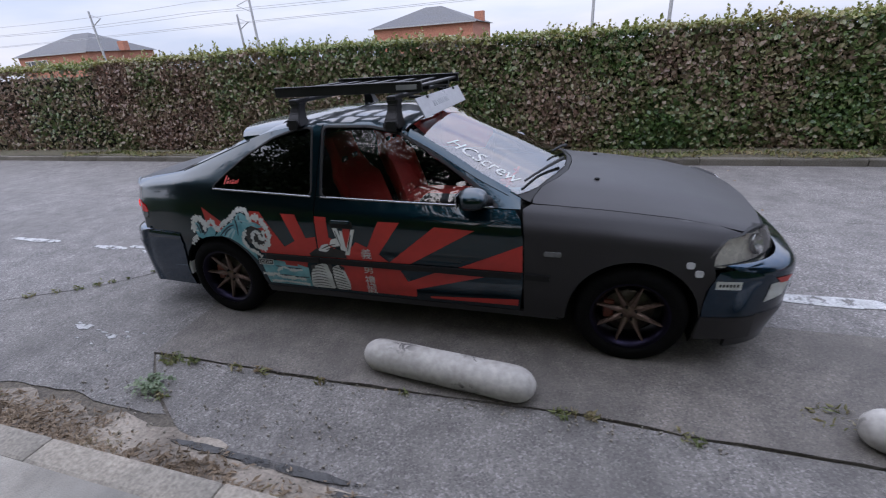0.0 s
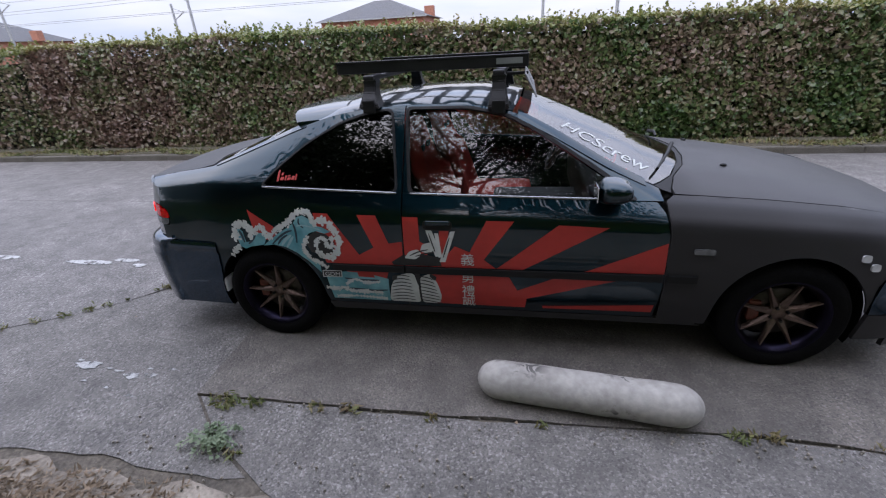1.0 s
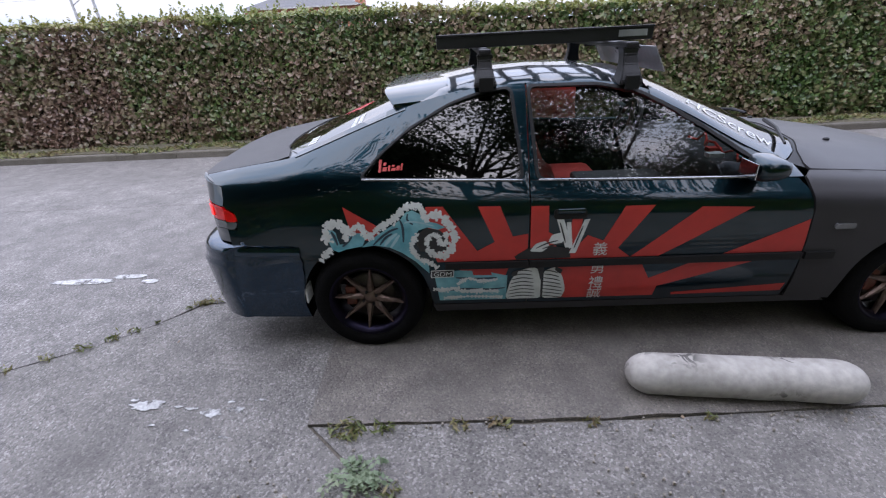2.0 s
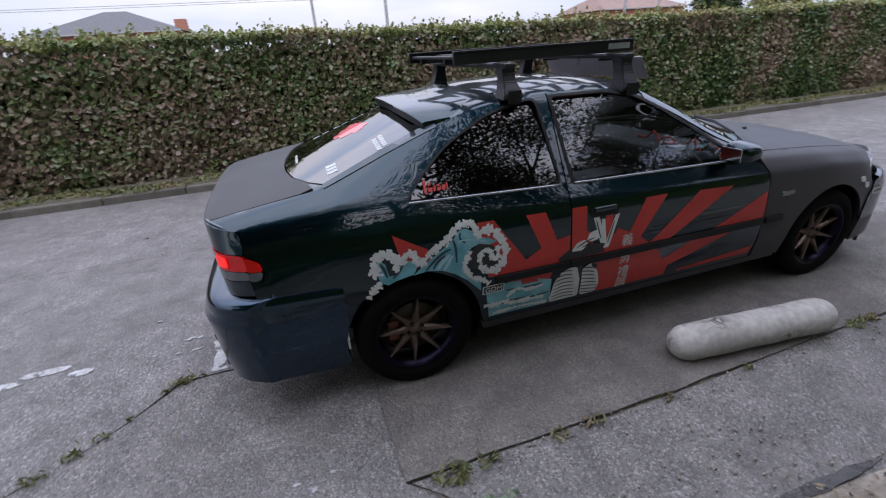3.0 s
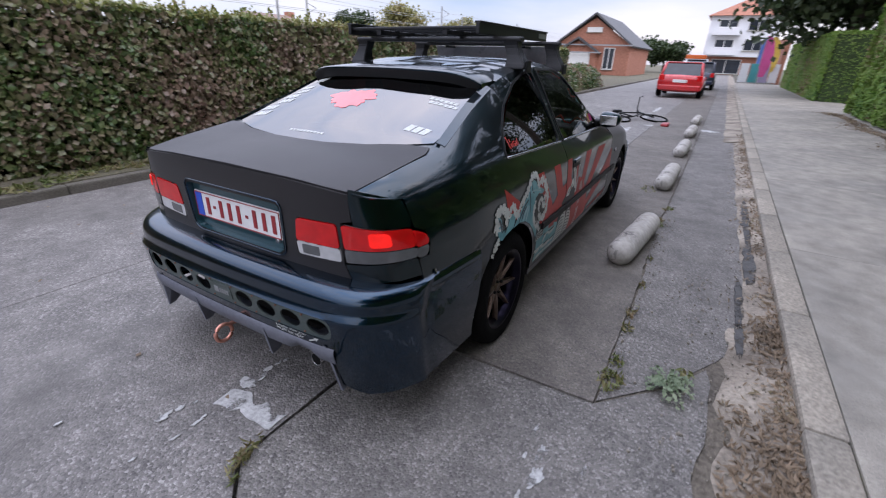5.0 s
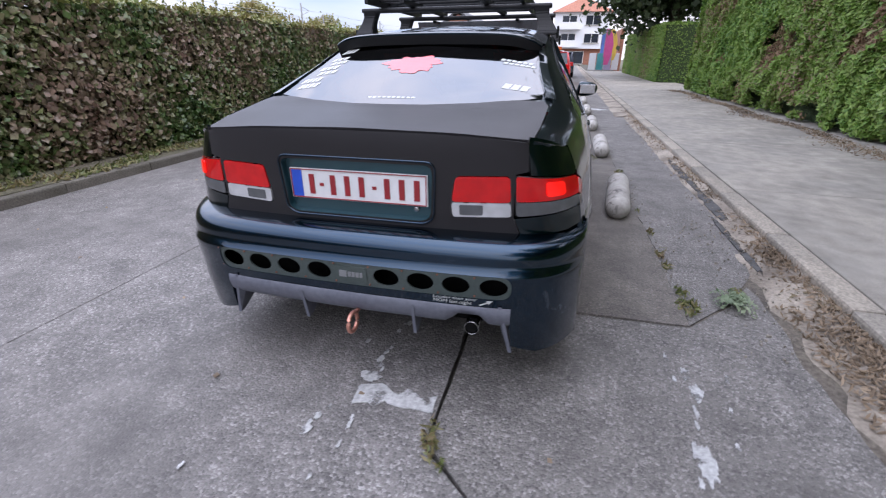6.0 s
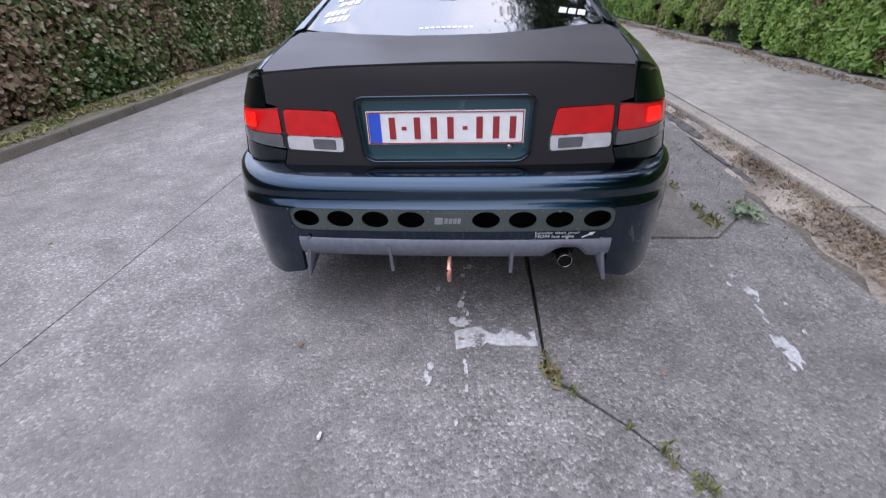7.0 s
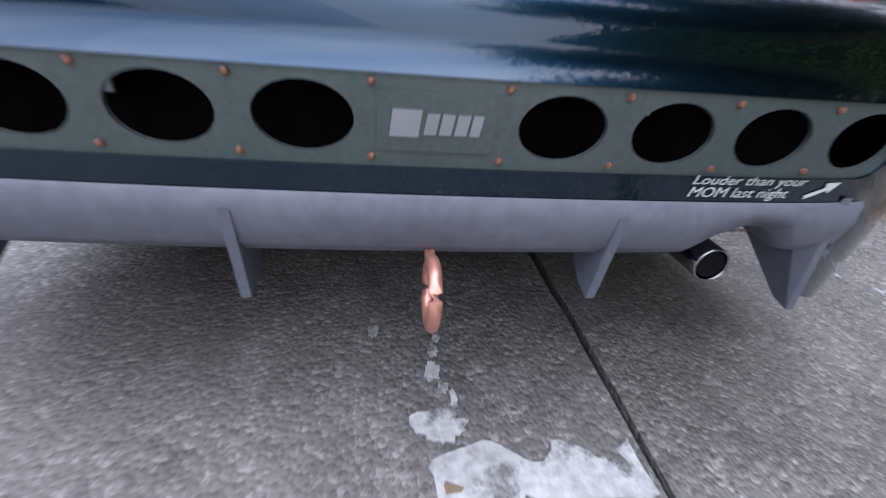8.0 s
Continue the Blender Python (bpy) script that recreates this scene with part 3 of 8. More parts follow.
def kerb_line(label, y0, y1, z0, z1, x0, x1, length, material, lean):
    """A row of bevelled kerb stones with open joints, sharing one mesh."""
    row = thing("kerb", label, "kerb", kind="structure")
    me = None
    x = x0
    rng = random.Random(5)
    while x < x1:
        if me is None:
            bm = box_bm((0, y0, z0), (length - 0.004, y1, z1), 0.018)
            ob = part("kerb_stone", bm, material, row)
            me = ob.data
        else:
            ob = new("kerb_stone", me)
            ob.parent = row
        ob.location = (x, rng.uniform(-0.003, 0.001), rng.uniform(-0.005, 0.0))
        ob.rotation_euler = (lean, 0, rng.uniform(-0.001, 0.001))
        x += length
    return row


kerb_line("pale worn concrete kerb stones beside the pavement", -2.20, -2.06, -0.1, 0.095, -12, 60, 1.0, "kerb", 0.0)
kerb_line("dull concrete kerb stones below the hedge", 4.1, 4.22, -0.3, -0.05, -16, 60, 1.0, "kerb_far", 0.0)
verge = sheet("verge", [(-60, 4.2), (120, 4.2), (120, 6.2), (-60, 6.2)], lambda x, y: -0.045 + 0.02 * noise.noise((x * 2, y * 2, 1)) + 0.03 * (y - 4.2), "verge", step=0.8, depth=0.2)
tagged(verge, "mossy earth strip under the hedge", "verge", kind="structure")

# worn paint: dashes along the parking line and a spilled patch behind the car


def splash(label, cx, cy, rx, ry, seed, rough=0.35, name="road_mark"):
    lift = 0.0045 + 0.0012 * (seed * 3.7 % 1.0)
    pts = []
    for k in range(56):
        a = 2 * math.pi * k / 56
        r = 1 + rough * (noise.noise((math.cos(a) * 1.4 + seed, math.sin(a) * 1.4, seed)) + 0.7 * noise.noise((math.cos(a) * 4 + seed, math.sin(a) * 4, seed * 2)))
        pts.append((cx + rx * r * math.cos(a), cy + ry * r * math.sin(a)))
    ob = sheet(name, pts, lambda x, y: camber(x, y) + lift, "paint", step=max(0.02, min(rx, ry) / 2), depth=0.004)
    return tagged(ob, label, "road marking", "worn white paint marks")


for i, (x, y, rx, ry) in enumerate([(-2.25, -0.03, 0.25, 0.035), (-1.95, 0.03, 0.12, 0.03), (-3.4, 0.0, 0.4, 0.04), (-5.2, 0.02, 0.7, 0.045), (-1.75, -0.05, 0.06, 0.03),
                                    (3.98, 0.045, 0.62, 0.06), (6.6, 0.03, 0.62, 0.055), (8.1, 0.04, 0.75, 0.055), (11.2, 0.05, 0.8, 0.06), (13.5, 0.05, 0.9, 0.06),
                                    (9.35, -1.3, 0.16, 0.42), (9.4, -0.5, 0.1, 0.35)]):
    splash("faded white dash painted on the asphalt", x, y, rx, ry, i * 1.7, 0.28)
spill = ragged_loop([(-0.985, -0.025), (-1.075, -0.04), (-1.062, -0.11), (-1.03, -0.15), (-1.045, -0.24), (-1.04, -0.335), (-0.952, -0.332), (-0.985, -0.27), (-0.952, -0.21), (-0.985, -0.17), (-0.95, -0.12)],
                    [0.02, 0.03, 0.025, 0.03, 0.02, 0.012, 0.025, 0.02, 0.02, 0.03, 0.02], 0.012, 71)
tagged(sheet("road_mark", spill, lambda x, y: camber(x, y) + 0.005, "paint", step=0.02, depth=0.004), "spilled white paint patch on the asphalt behind the car", "road marking", "worn white paint marks")
for x, y, rx, ry, s in [(-0.917, -0.05, 0.028, 0.035, 1), (-0.81, -0.045, 0.02, 0.012, 2), (-0.845, -0.06, 0.012, 0.008, 3), (-0.705, 0.057, 0.018, 0.008, 4), (-1.159, 0.047, 0.018, 0.009, 5), (-1.19, 0.06, 0.012, 0.007, 6),
                        (-1.223, 0.055, 0.024, 0.014, 7), (-0.76, -0.05, 0.016, 0.009, 8), (-0.72, -0.06, 0.014, 0.007, 9), (-1.166, -0.076, 0.022, 0.006, 10), (-1.13, -0.07, 0.012, 0.005, 11), (-1.25, -0.08, 0.02, 0.005, 12),
                        (-0.526, -0.07, 0.02, 0.018, 13), (-0.6, -0.05, 0.014, 0.008, 14), (-0.87, -0.075, 0.02, 0.005, 15), (-1.11, 0.03, 0.014, 0.006, 16), (-1.45, 0.35, 0.012, 0.006, 17), (-1.38, -0.05, 0.012, 0.005, 18)]:
    splash("drop of white paint on the asphalt", x, y, rx, ry, s, 0.6)
for x, y, rx, ry, s in [(-1.03, -1.215, 0.07, 0.022, 1), (-0.98, -1.195, 0.03, 0.014, 9), (-0.69, -1.265, 0.045, 0.016, 2), (-0.58, -1.247, 0.035, 0.014, 3), (-0.79, -1.238, 0.03, 0.007, 6), (-0.565, -1.40, 0.02, 0.009, 4), (-0.86, -1.225, 0.025, 0.006, 5), (-0.49, -1.19, 0.03, 0.007, 7),
                        (-0.62, -1.2, 0.016, 0.006, 8), (-1.1, -1.18, 0.02, 0.008, 10), (-0.92, -1.33, 0.014, 0.006, 11), (-0.75, -1.36, 0.012, 0.006, 12)]:
    splash("chipped white paint speck on the concrete", x, y, rx, ry, s * 2.3, 0.7)


def pale_patch(x, y, rx, ry, seed):
    pts = [(x + rx * (1 + 0.4 * noise.noise((math.cos(a) + seed, math.sin(a), seed))) * math.cos(a), y + ry * (1 + 0.4 * noise.noise((math.cos(a), math.sin(a) + seed, 2))) * math.sin(a))
           for a in np.linspace(0, 2 * math.pi, 40, endpoint=False)]
    ob = sheet("sand_patch", pts, lambda px, py: 0.0045 + 0.0004 * (seed % 4) + camber(px, py), "washed_sand", step=0.05, depth=0.004)
    return tagged(ob, "thin sand washed over the concrete", "sand", "sand patches")


for p in [(-0.02, -1.47, 0.14, 0.09, 1), (0.3, -1.74, 0.26, 0.12, 2), (0.62, -1.88, 0.3, 0.07, 6), (-0.83, -0.45, 0.13, 0.06, 3), (-0.05, -1.82, 0.22, 0.08, 11), (1.05, -1.42, 0.16, 0.03, 7), (-0.3, -1.74, 0.25, 0.07, 9), (1.1, -1.25, 0.17, 0.075, 8), (1.35, -1.375, 0.3, 0.035, 12), (0.72, -1.375, 0.2, 0.03, 13), (-1.44, -0.635, 0.07, 0.03, 14), (-1.62, -0.76, 0.1, 0.035, 17), (-0.62, -0.47, 0.16, 0.05, 15), (-0.2, -1.62, 0.2, 0.07, 18), (2.2, -1.90, 0.6, 0.05, 19)]:
    pale_patch(*p)


# ---- long concrete bollards lying along the parking strip ----
def bollard(label, x, y, yaw, length=0.98, r=0.092):
    prof = [(0.001, -length / 2)]
    for k in range(1, 9):
        a = math.pi / 2 * k / 8
        prof.append((r * math.sin(a), -length / 2 + 0.11 * (1 - math.cos(a))))
    for k in range(1, 14):
        prof.append((r * (1 + 0.012 * math.sin(k * 1.3)), -length / 2 + 0.11 + (length - 0.22) * k / 14))
    prof += [(q, -h) for q, h in prof[8::-1]]
    bm = bmesh.new()
    add_lathe(bm, prof, 28)
    for v in bm.verts:
        v.co += v.co.normalized() * 0.004 * noise.noise(v.co * 9 + Vector((x, y, 0)))
    ob = part("bollard", bm, "bollard", smooth=True)
    ob.matrix_world = pose(x, y, 0.088, 0, 0, 90 + yaw)
    return tagged(ob, label, "bollard", "bollards along the parking strip")


bollard("chipped white concrete bollard lying beside the car", 1.69, -1.195, -5.5)
for bx, by in ((4.0, -1.195), (6.2, -1.18), (8.4, -1.165), (10.6, -1.15)):
    bollard("white concrete bollard lying along the parking strip", bx, by, -1.5)

# ---- hedges ----
rng = np.random.default_rng(11)


def hedge_core(name, lo, hi, material, parent, seed, amp=0.09):
    bm = bmesh.new()
    add_box(bm, lo, hi)
    bmesh.ops.subdivide_edges(bm, edges=[e for e in bm.edges if abs(e.verts[0].co.x - e.verts[1].co.x) > 1], cuts=int((hi[0] - lo[0]) / 0.5), use_grid_fill=True)
    for v in bm.verts:
        v.co += Vector((0, amp * noise.noise((v.co.x * 0.9, v.co.z, seed)), amp * 0.6 * noise.noise((v.co.x * 0.7, v.co.y, seed + 4))))
    return part(name, bm, material, parent)


HX0, HX1, HY, HZ = -22.0, 19.0, 4.62, 1.70
far_hedge = thing("hedge", "clipped beech hedge turning brown along the road", "hedge", (0, 0, -0.06))
far_hedge.location = (0, 0, 0)
# added dark box behind the leaves, for the shade inside the hedge
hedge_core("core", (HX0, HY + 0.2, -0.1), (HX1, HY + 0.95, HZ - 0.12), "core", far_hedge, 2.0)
n1, n2 = 105000, 34000
hx = np.concatenate([rng.uniform(HX0, -8, 14000), rng.uniform(-8, HX1, n1 - 14000)])
rise = lambda x: 0.1 * np.clip((3.0 - x) / 6.0, 0, 1)
hz = rng.uniform(-0.02, 1, n1) * (HZ + rise(hx))
depth = np.abs(rng.normal(0, 0.1, n1))
hy = np.array([HY - bulge(a, c) for a, c in zip(hx, hz)]) + depth + 0.12 * np.clip(hz - 1.5, 0, 1) + 0.1 * np.clip(0.25 - hz, 0, 1)
keep = np.array([noise.noise((a * 1.7, c * 1.7, 20)) for a, c in zip(hx, hz)]) > -1.2 + 0.9 * rng.random(n1) * (hz < 0.3)
front = np.stack([hx, hy, hz], 1)[keep]
leaves("leaves", front, np.tile((0.0, -1.0, 0.35), (len(front), 1)), 0.078, "leaf", far_hedge, 0.85, seed=1, kind="stuff")
tx, ty = rng.uniform(HX0, HX1, n2), rng.uniform(HY - 0.02, HY + 0.95, n2)
tz = HZ + rise(tx) + np.array([0.07 * noise.noise((a * 0.9, b * 2, 6)) + 0.05 * noise.noise((a * 3, b * 3, 1)) for a, b in zip(tx, ty)]) + rng.normal(0, 0.025, n2)
leaves("top_leaves", np.stack([tx, ty, tz], 1), np.tile((0, -0.3, 1.0), (n2, 1)), 0.06, "sprig", far_hedge, 0.7, seed=2, kind="stuff")
sp = []
for k in range(1500):
    x, y = rng.uniform(HX0, HX1), rng.uniform(HY, HY + 0.6)
    h = abs(rng.normal(0, 0.09)) + 0.03
    for j in range(int(3 + h * 40)):
        t = j / (3 + h * 40)
        sp.append((x + rng.normal(0, 0.02) + 0.1 * h * t, y + rng.normal(0, 0.02), HZ + rise(x) + h * t))
sp = np.array(sp)
leaves("sprig", sp, np.tile((0, -0.5, 0.6), (len(sp), 1)), 0.05, "sprig", far_hedge, 1.0, seed=4, kind="stuff")
# bushes past the hedge's end
bush = thing("bush", "low green roadside bushes at the end of the hedge", "bush")
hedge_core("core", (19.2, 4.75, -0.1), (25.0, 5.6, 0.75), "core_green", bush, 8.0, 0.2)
bn = 9000
bx, ba = rng.uniform(19.0, 25.4, bn), rng.uniform(0, math.pi, bn)
bh = 0.95 + 0.3 * np.array([noise.noise((a * 0.8, 0, 4)) for a in bx])
bp = np.stack([bx, 5.2 - 0.75 * np.cos(ba) + rng.normal(0, 0.08, bn), -0.05 + bh * np.sin(ba) + rng.normal(0, 0.07, bn)], 1)
leaves("leaves", bp, np.tile((0, -0.6, 0.6), (bn, 1)), 0.1, "leaf", bush, 0.9, seed=6, kind="stuff")

near_hedge = thing("hedge", "tall green conifer hedge with brown bare patches", "hedge")
CX0, CX1, CY, CZ = -14.0, 15.8, -4.72, 3.0
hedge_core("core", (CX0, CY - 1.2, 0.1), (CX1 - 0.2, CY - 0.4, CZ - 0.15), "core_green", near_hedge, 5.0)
cn = 130000
cx = np.concatenate([rng.uniform(CX0, 2.5, 22000), rng.uniform(2.5, CX1, cn - 22000)])
cz = rng.uniform(0.15, CZ, cn)
cy = np.array([CY + bulge(a, c, 0.13) + 0.10 * noise.noise((a * 3.4, c * 2.6, 17)) - 0.22 * max(0.0, noise.noise((a * 0.55, c * 0.8, 44)) + 0.6 * noise.noise((a * 2.2, c * 2.2, 3)) - 0.25) for a, c in zip(cx, cz)]) - np.abs(rng.normal(0, 0.05, cn)) - 0.05 * cz - 0.4 * np.clip(0.55 - cz, 0, 1) * np.array([0.5 + noise.noise((a * 1.1, 0.0, 8.0)) for a in cx]).clip(0.1, 1.2)
keep = np.array([noise.noise((a * 1.3, c * 1.6, 31)) + 0.5 * noise.noise((a * 5.0, c * 4.0, 2)) - 0.35 * max(0.0, 0.6 - c) for a, c in zip(cx, cz)]) > -0.42
cp = np.stack([cx, cy, cz], 1)[keep]
dry = np.array([noise.noise((a * 0.9, c * 1.1, 12)) + 0.5 * noise.noise((a * 4, c * 4, 5)) for a, _, c in cp]) + rng.normal(0, 0.12, len(cp)) > 0.36
leaves("fronds", cp[~dry], np.tile((0.0, 0.8, 0.5), ((~dry).sum(), 1)), 0.095, "conifer", near_hedge, 0.55, slim=0.6, seed=7, kind="stuff")
leaves("dry_fronds", cp[dry] - np.array((0, 0.05, 0)), np.tile((0.0, 0.8, 0.5), (dry.sum(), 1)), 0.085, "conifer_dry", near_hedge, 0.7, slim=0.5, seed=17, kind="stuff")
en = 9000
ey, ez = rng.uniform(CY - 1.2, CY, en), rng.uniform(0.15, CZ, en)
leaves("end_fronds", np.stack([CX1 + 0.05 * rng.normal(size=en), ey, ez], 1), np.tile((0.8, 0, 0.4), (en, 1)), 0.095, "conifer", near_hedge, 0.55, slim=0.6, seed=8, kind="stuff")

cut_hedge = thing("hedge", "square-cut bright green conifer hedge past the driveway", "hedge")
QX, QY, QZ = 21.5, -4.72, 2.62
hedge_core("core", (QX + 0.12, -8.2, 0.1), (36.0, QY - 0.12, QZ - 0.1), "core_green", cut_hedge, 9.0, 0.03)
qn = 30000
q1 = np.stack([rng.uniform(QX, 36, qn), QY + 0.03 * rng.normal(size=qn), rng.uniform(0.1, QZ, qn)], 1)
# few fronds here: the dark box shows through as this end's shade
q2 = np.stack([QX + 0.04 + 0.04 * rng.normal(size=1700), rng.uniform(-8.2, QY, 1700), rng.uniform(0.1, QZ, 1700)], 1)
q3 = np.stack([rng.uniform(QX, 36, 12000), rng.uniform(-8.2, QY, 12000), QZ + 0.03 * rng.normal(size=12000)], 1)
leaves("fronds", np.concatenate([q1, q3]), np.concatenate([np.tile((0.0, 1, 0.3), (qn, 1)), np.tile((0.0, 0, 1), (12000, 1))]), 0.085, "conifer", cut_hedge, 0.5, slim=0.8, seed=9, kind="stuff")
leaves("end_fronds", q2, np.tile((-1.0, 0, -0.1), (1700, 1)), 0.075, "conifer", cut_hedge, 0.5, slim=0.6, seed=19, kind="stuff")


# ---- trees ----
def tree(label, x, y, h, spread, leaf, seed, count=9000, size=0.22, trunk=0.2, base=0.35, z0=0.0, clump=0.2):
    t = thing("tree", label, "tree", (x, y, z0))
    r = np.random.default_rng(seed)
    bm = bmesh.new()
    add_tube(bm, [(0, 0, -0.1), (0.05, 0.02, h * 0.3), (-0.05, 0.05, h * 0.6), (0.02, 0, h * 0.9)], [trunk, trunk * 0.8, trunk * 0.45, trunk * 0.12], 9)
    tips = []
    for k in range(16):
        a, z = r.uniform(0, 2 * math.pi), h * r.uniform(base, 0.9)
        ln = spread * (0.35 + 0.65 * math.sin(math.pi * min(1, (z / h - base * 0.6) / (1.02 - base * 0.6))))
        tip = Vector((ln * math.cos(a), ln * math.sin(a), z + ln * r.uniform(0.1, 0.5)))
        add_tube(bm, [(0, 0, z * 0.85), tuple(tip * 0.5 + Vector((0, 0, z * 0.43))), tuple(tip)], [trunk * 0.35, trunk * 0.2, trunk * 0.06], 6)
        tips += [tip, tip * 0.65 + Vector((0, 0, z * 0.33))]
    part("trunk", bm, "bark", t)
    per = count // len(tips)
    pts = np.concatenate([np.array(tip) + r.normal(size=(per, 3)) * np.array([1, 1, 0.75]) * spread * clump for tip in tips])
    leaves("crown", pts, np.tile((0, 0, 0.6), (len(pts), 1)), size, leaf, t, 1.0, seed=seed, kind="stuff")
    return t


tree("dark leafy tree above the pavement hedge", 33.5, -7.6, 9.5, 3.4, "darkleaf", 1, 12000, 0.26)
tree("dark leafy tree above the pavement hedge", 26.5, -5.9, 16.0, 3.6, "darkleaf", 2, 40000, 0.3, trunk=0.3, base=0.2, clump=0.3)
tree("tall garden tree behind the conifer hedge", 4.9, -7.4, 8.5, 3.4, "darkleaf", 3, 26000, 0.1, clump=0.16)
tree("tall garden tree behind the conifer hedge", 0.6, -6.9, 9.5, 4.2, "darkleaf", 4, 34000, 0.1, clump=0.15)
tree("tall garden tree behind the conifer hedge", -3.8, -7.2, 9.5, 3.8, "darkleaf", 5, 42000, 0.15, clump=0.19)
tree("tall garden tree behind the conifer hedge", -8.4, -7.6, 10.0, 3.8, "darkleaf", 15, 34000, 0.15, clump=0.2)
tree("tall garden tree behind the conifer hedge", -15.0, -7.6, 11.0, 4.0, "darkleaf", 16, 9000, 0.2, clump=0.18)
tree("tall garden tree behind the conifer hedge", 9.3, -8.0, 8.0, 3.2, "darkleaf", 6, 20000, 0.12, clump=0.17)
tree("tall garden tree behind the conifer hedge", 14.6, -6.0, 17.0, 3.4, "darkleaf", 12, 36000, 0.16, trunk=0.3, base=0.45, clump=0.24)
tree("yellowing round tree beyond the railway", 78, 57, 8.6, 4.5, "paleleaf", 7, 7000, 0.5)
tree("green tree beyond the railway", 68, 60, 7.5, 3.2, "darkleaf", 8, 6000, 0.45)
tree("green tree beyond the railway", 92, 52, 7.6, 3.4, "paleleaf", 9, 6000, 0.45)
for k, (x, y) in enumerate([(75, 20), (86, 8), (95, 14), (60, -14), (70, -20)]):
    tree("dark tree behind the far houses", x, y, 3.6 + 0.5 * (k % 3), 2.6, "darkleaf", 20 + k, 4000, 0.5)


# ---- houses ----
def window(house, m, w, h, pane="dark_win"):
    """A window set in a wall: frame, pane and sill, facing -y in its own space."""
    bm = bmesh.new()
    for lo, hi in (((-w / 2, -0.05, 0), (-w / 2 + 0.08, 0.06, h)), ((w / 2 - 0.08, -0.05, 0), (w / 2, 0.06, h)), ((-w / 2 + 0.08, -0.05, 0), (w / 2 - 0.08, 0.06, 0.08)),
                   ((-w / 2 + 0.08, -0.05, h - 0.08), (w / 2 - 0.08, 0.06, h)), ((-0.04, -0.045, 0.08), (0.04, 0.06, h - 0.08))):
        add_box(bm, lo, hi)
    win = part("window", bm, "frame_white", house)
    win.matrix_local = m
    part("pane", box_bm((-w / 2 + 0.07, -0.02, 0.07), (w / 2 - 0.07, 0.0, h - 0.07)), pane, win)
    part("sill", box_bm((-w / 2 - 0.1, -0.12, -0.08), (w / 2 + 0.1, 0.05, -0.005)), "kerb", win)
    return win


def hip_house(label, x, y, w, d, eave, peak, ridge, yaw=0.0, chimney=None, roof="tile", gable=False):
    hs = thing("house", label, "house", (x, y, -0.25))
    hs.rotation_euler[2] = radians(yaw)
    part("wall", box_bm((-w / 2, -d / 2, 0), (w / 2, d / 2, eave)), "brick", hs)
    o = 0.45
    hw, hd, r = w / 2 + o, d / 2 + o, ridge / 2
    bm = bmesh.new()
    if gable:
        v = [bm.verts.new(p) for p in ((-hw, -hd, eave - 0.1), (hw, -hd, eave - 0.1), (hw, hd, eave - 0.1), (-hw, hd, eave - 0.1), (0, -hd, peak), (0, hd, peak))]
        fs = [(0, 4, 5, 3), (1, 2, 5, 4)]
        for f in fs:
            bm.faces.new([v[i] for i in f])
        bmesh.ops.recalc_face_normals(bm, faces=bm.faces)
        bmesh.ops.solidify(bm, geom=bm.faces[:], thickness=0.18)
        bmesh.ops.recalc_face_normals(bm, faces=bm.faces)
        gb = bmesh.new()
        for yy in (-d / 2,):
            a = [gb.verts.new(p) for p in ((-w / 2, yy, eave), (w / 2, yy, eave), (0, yy, peak - 0.2 - (peak - eave) * o / hw))]
            b2 = [gb.verts.new((q.co.x, q.co.y + 0.2, q.co.z)) for q in a]
            gb.faces.new(a)
            gb.faces.new(b2[::-1])
            for i in range(3):
                gb.faces.new((a[i], b2[i], b2[(i + 1) % 3], a[(i + 1) % 3]))
        bmesh.ops.recalc_face_normals(gb, faces=gb.faces)
        part("gable", gb, "brick", hs)
    else:
        v = [bm.verts.new(p) for p in ((-hw, -hd, eave), (hw, -hd, eave), (hw, hd, eave), (-hw, hd, eave), (-r, 0, peak), (r, 0, peak))]
        for f in ((0, 1, 5, 4), (1, 2, 5), (2, 3, 4, 5), (3, 0, 4), (3, 2, 1, 0)):
            bm.faces.new([v[i] for i in f])
    part("roof", bm, roof, hs)
    part("gutter", box_bm((-hw - 0.05, -hd - 0.1, eave - 0.12), (hw + 0.05, -hd - 0.005, eave + 0.02)), "steel", hs)
    if chimney:
        part("chimney", box_bm((chimney[0] - 0.6, -0.5, eave), (chimney[0] + 0.6, 0.5, chimney[1]), 0.03), "brick", hs)
    return hs


# two brick houses with grey hipped roofs across the railway, about 60 m off
h1 = hip_house("brick house with a grey hipped roof", -78.8, 58, 15.5, 12, 4.9, 8.0, 3.5, chimney=(8.4, 6.3))
for wx in (-5.2, -2.6):
    window(h1, pose(wx, -6.02, 2.6), 2.4, 1.6)
h2 = hip_house("brick house with a grey hipped roof and chimney", -17.3, 60, 13.0, 11, 4.6, 6.9, 2.2, chimney=(6.2, 5.9))
for wx in (-4, 0, 4):
    window(h2, pose(wx, -5.52, 1.6), 1.4, 1.6)
hip_house("low house with a brown tiled roof", 48, 60, 13, 12, 4.3, 6.4, 8, roof="tile_brown", chimney=(4.4, 6.9))
# the gabled brick house at the bend of the road
h3 = hip_house("orange brick house with a steep gable at the bend", 62, 12.6, 8.4, 14, 3.2, 6.5, 0, yaw=-90, gable=True, roof="tile")
window(h3, pose(-1.9, -7.02, 1.5), 2.8, 1.5, "frame_white")
window(h3, pose(2.0, -7.02, 0.6), 1.2, 2.3)
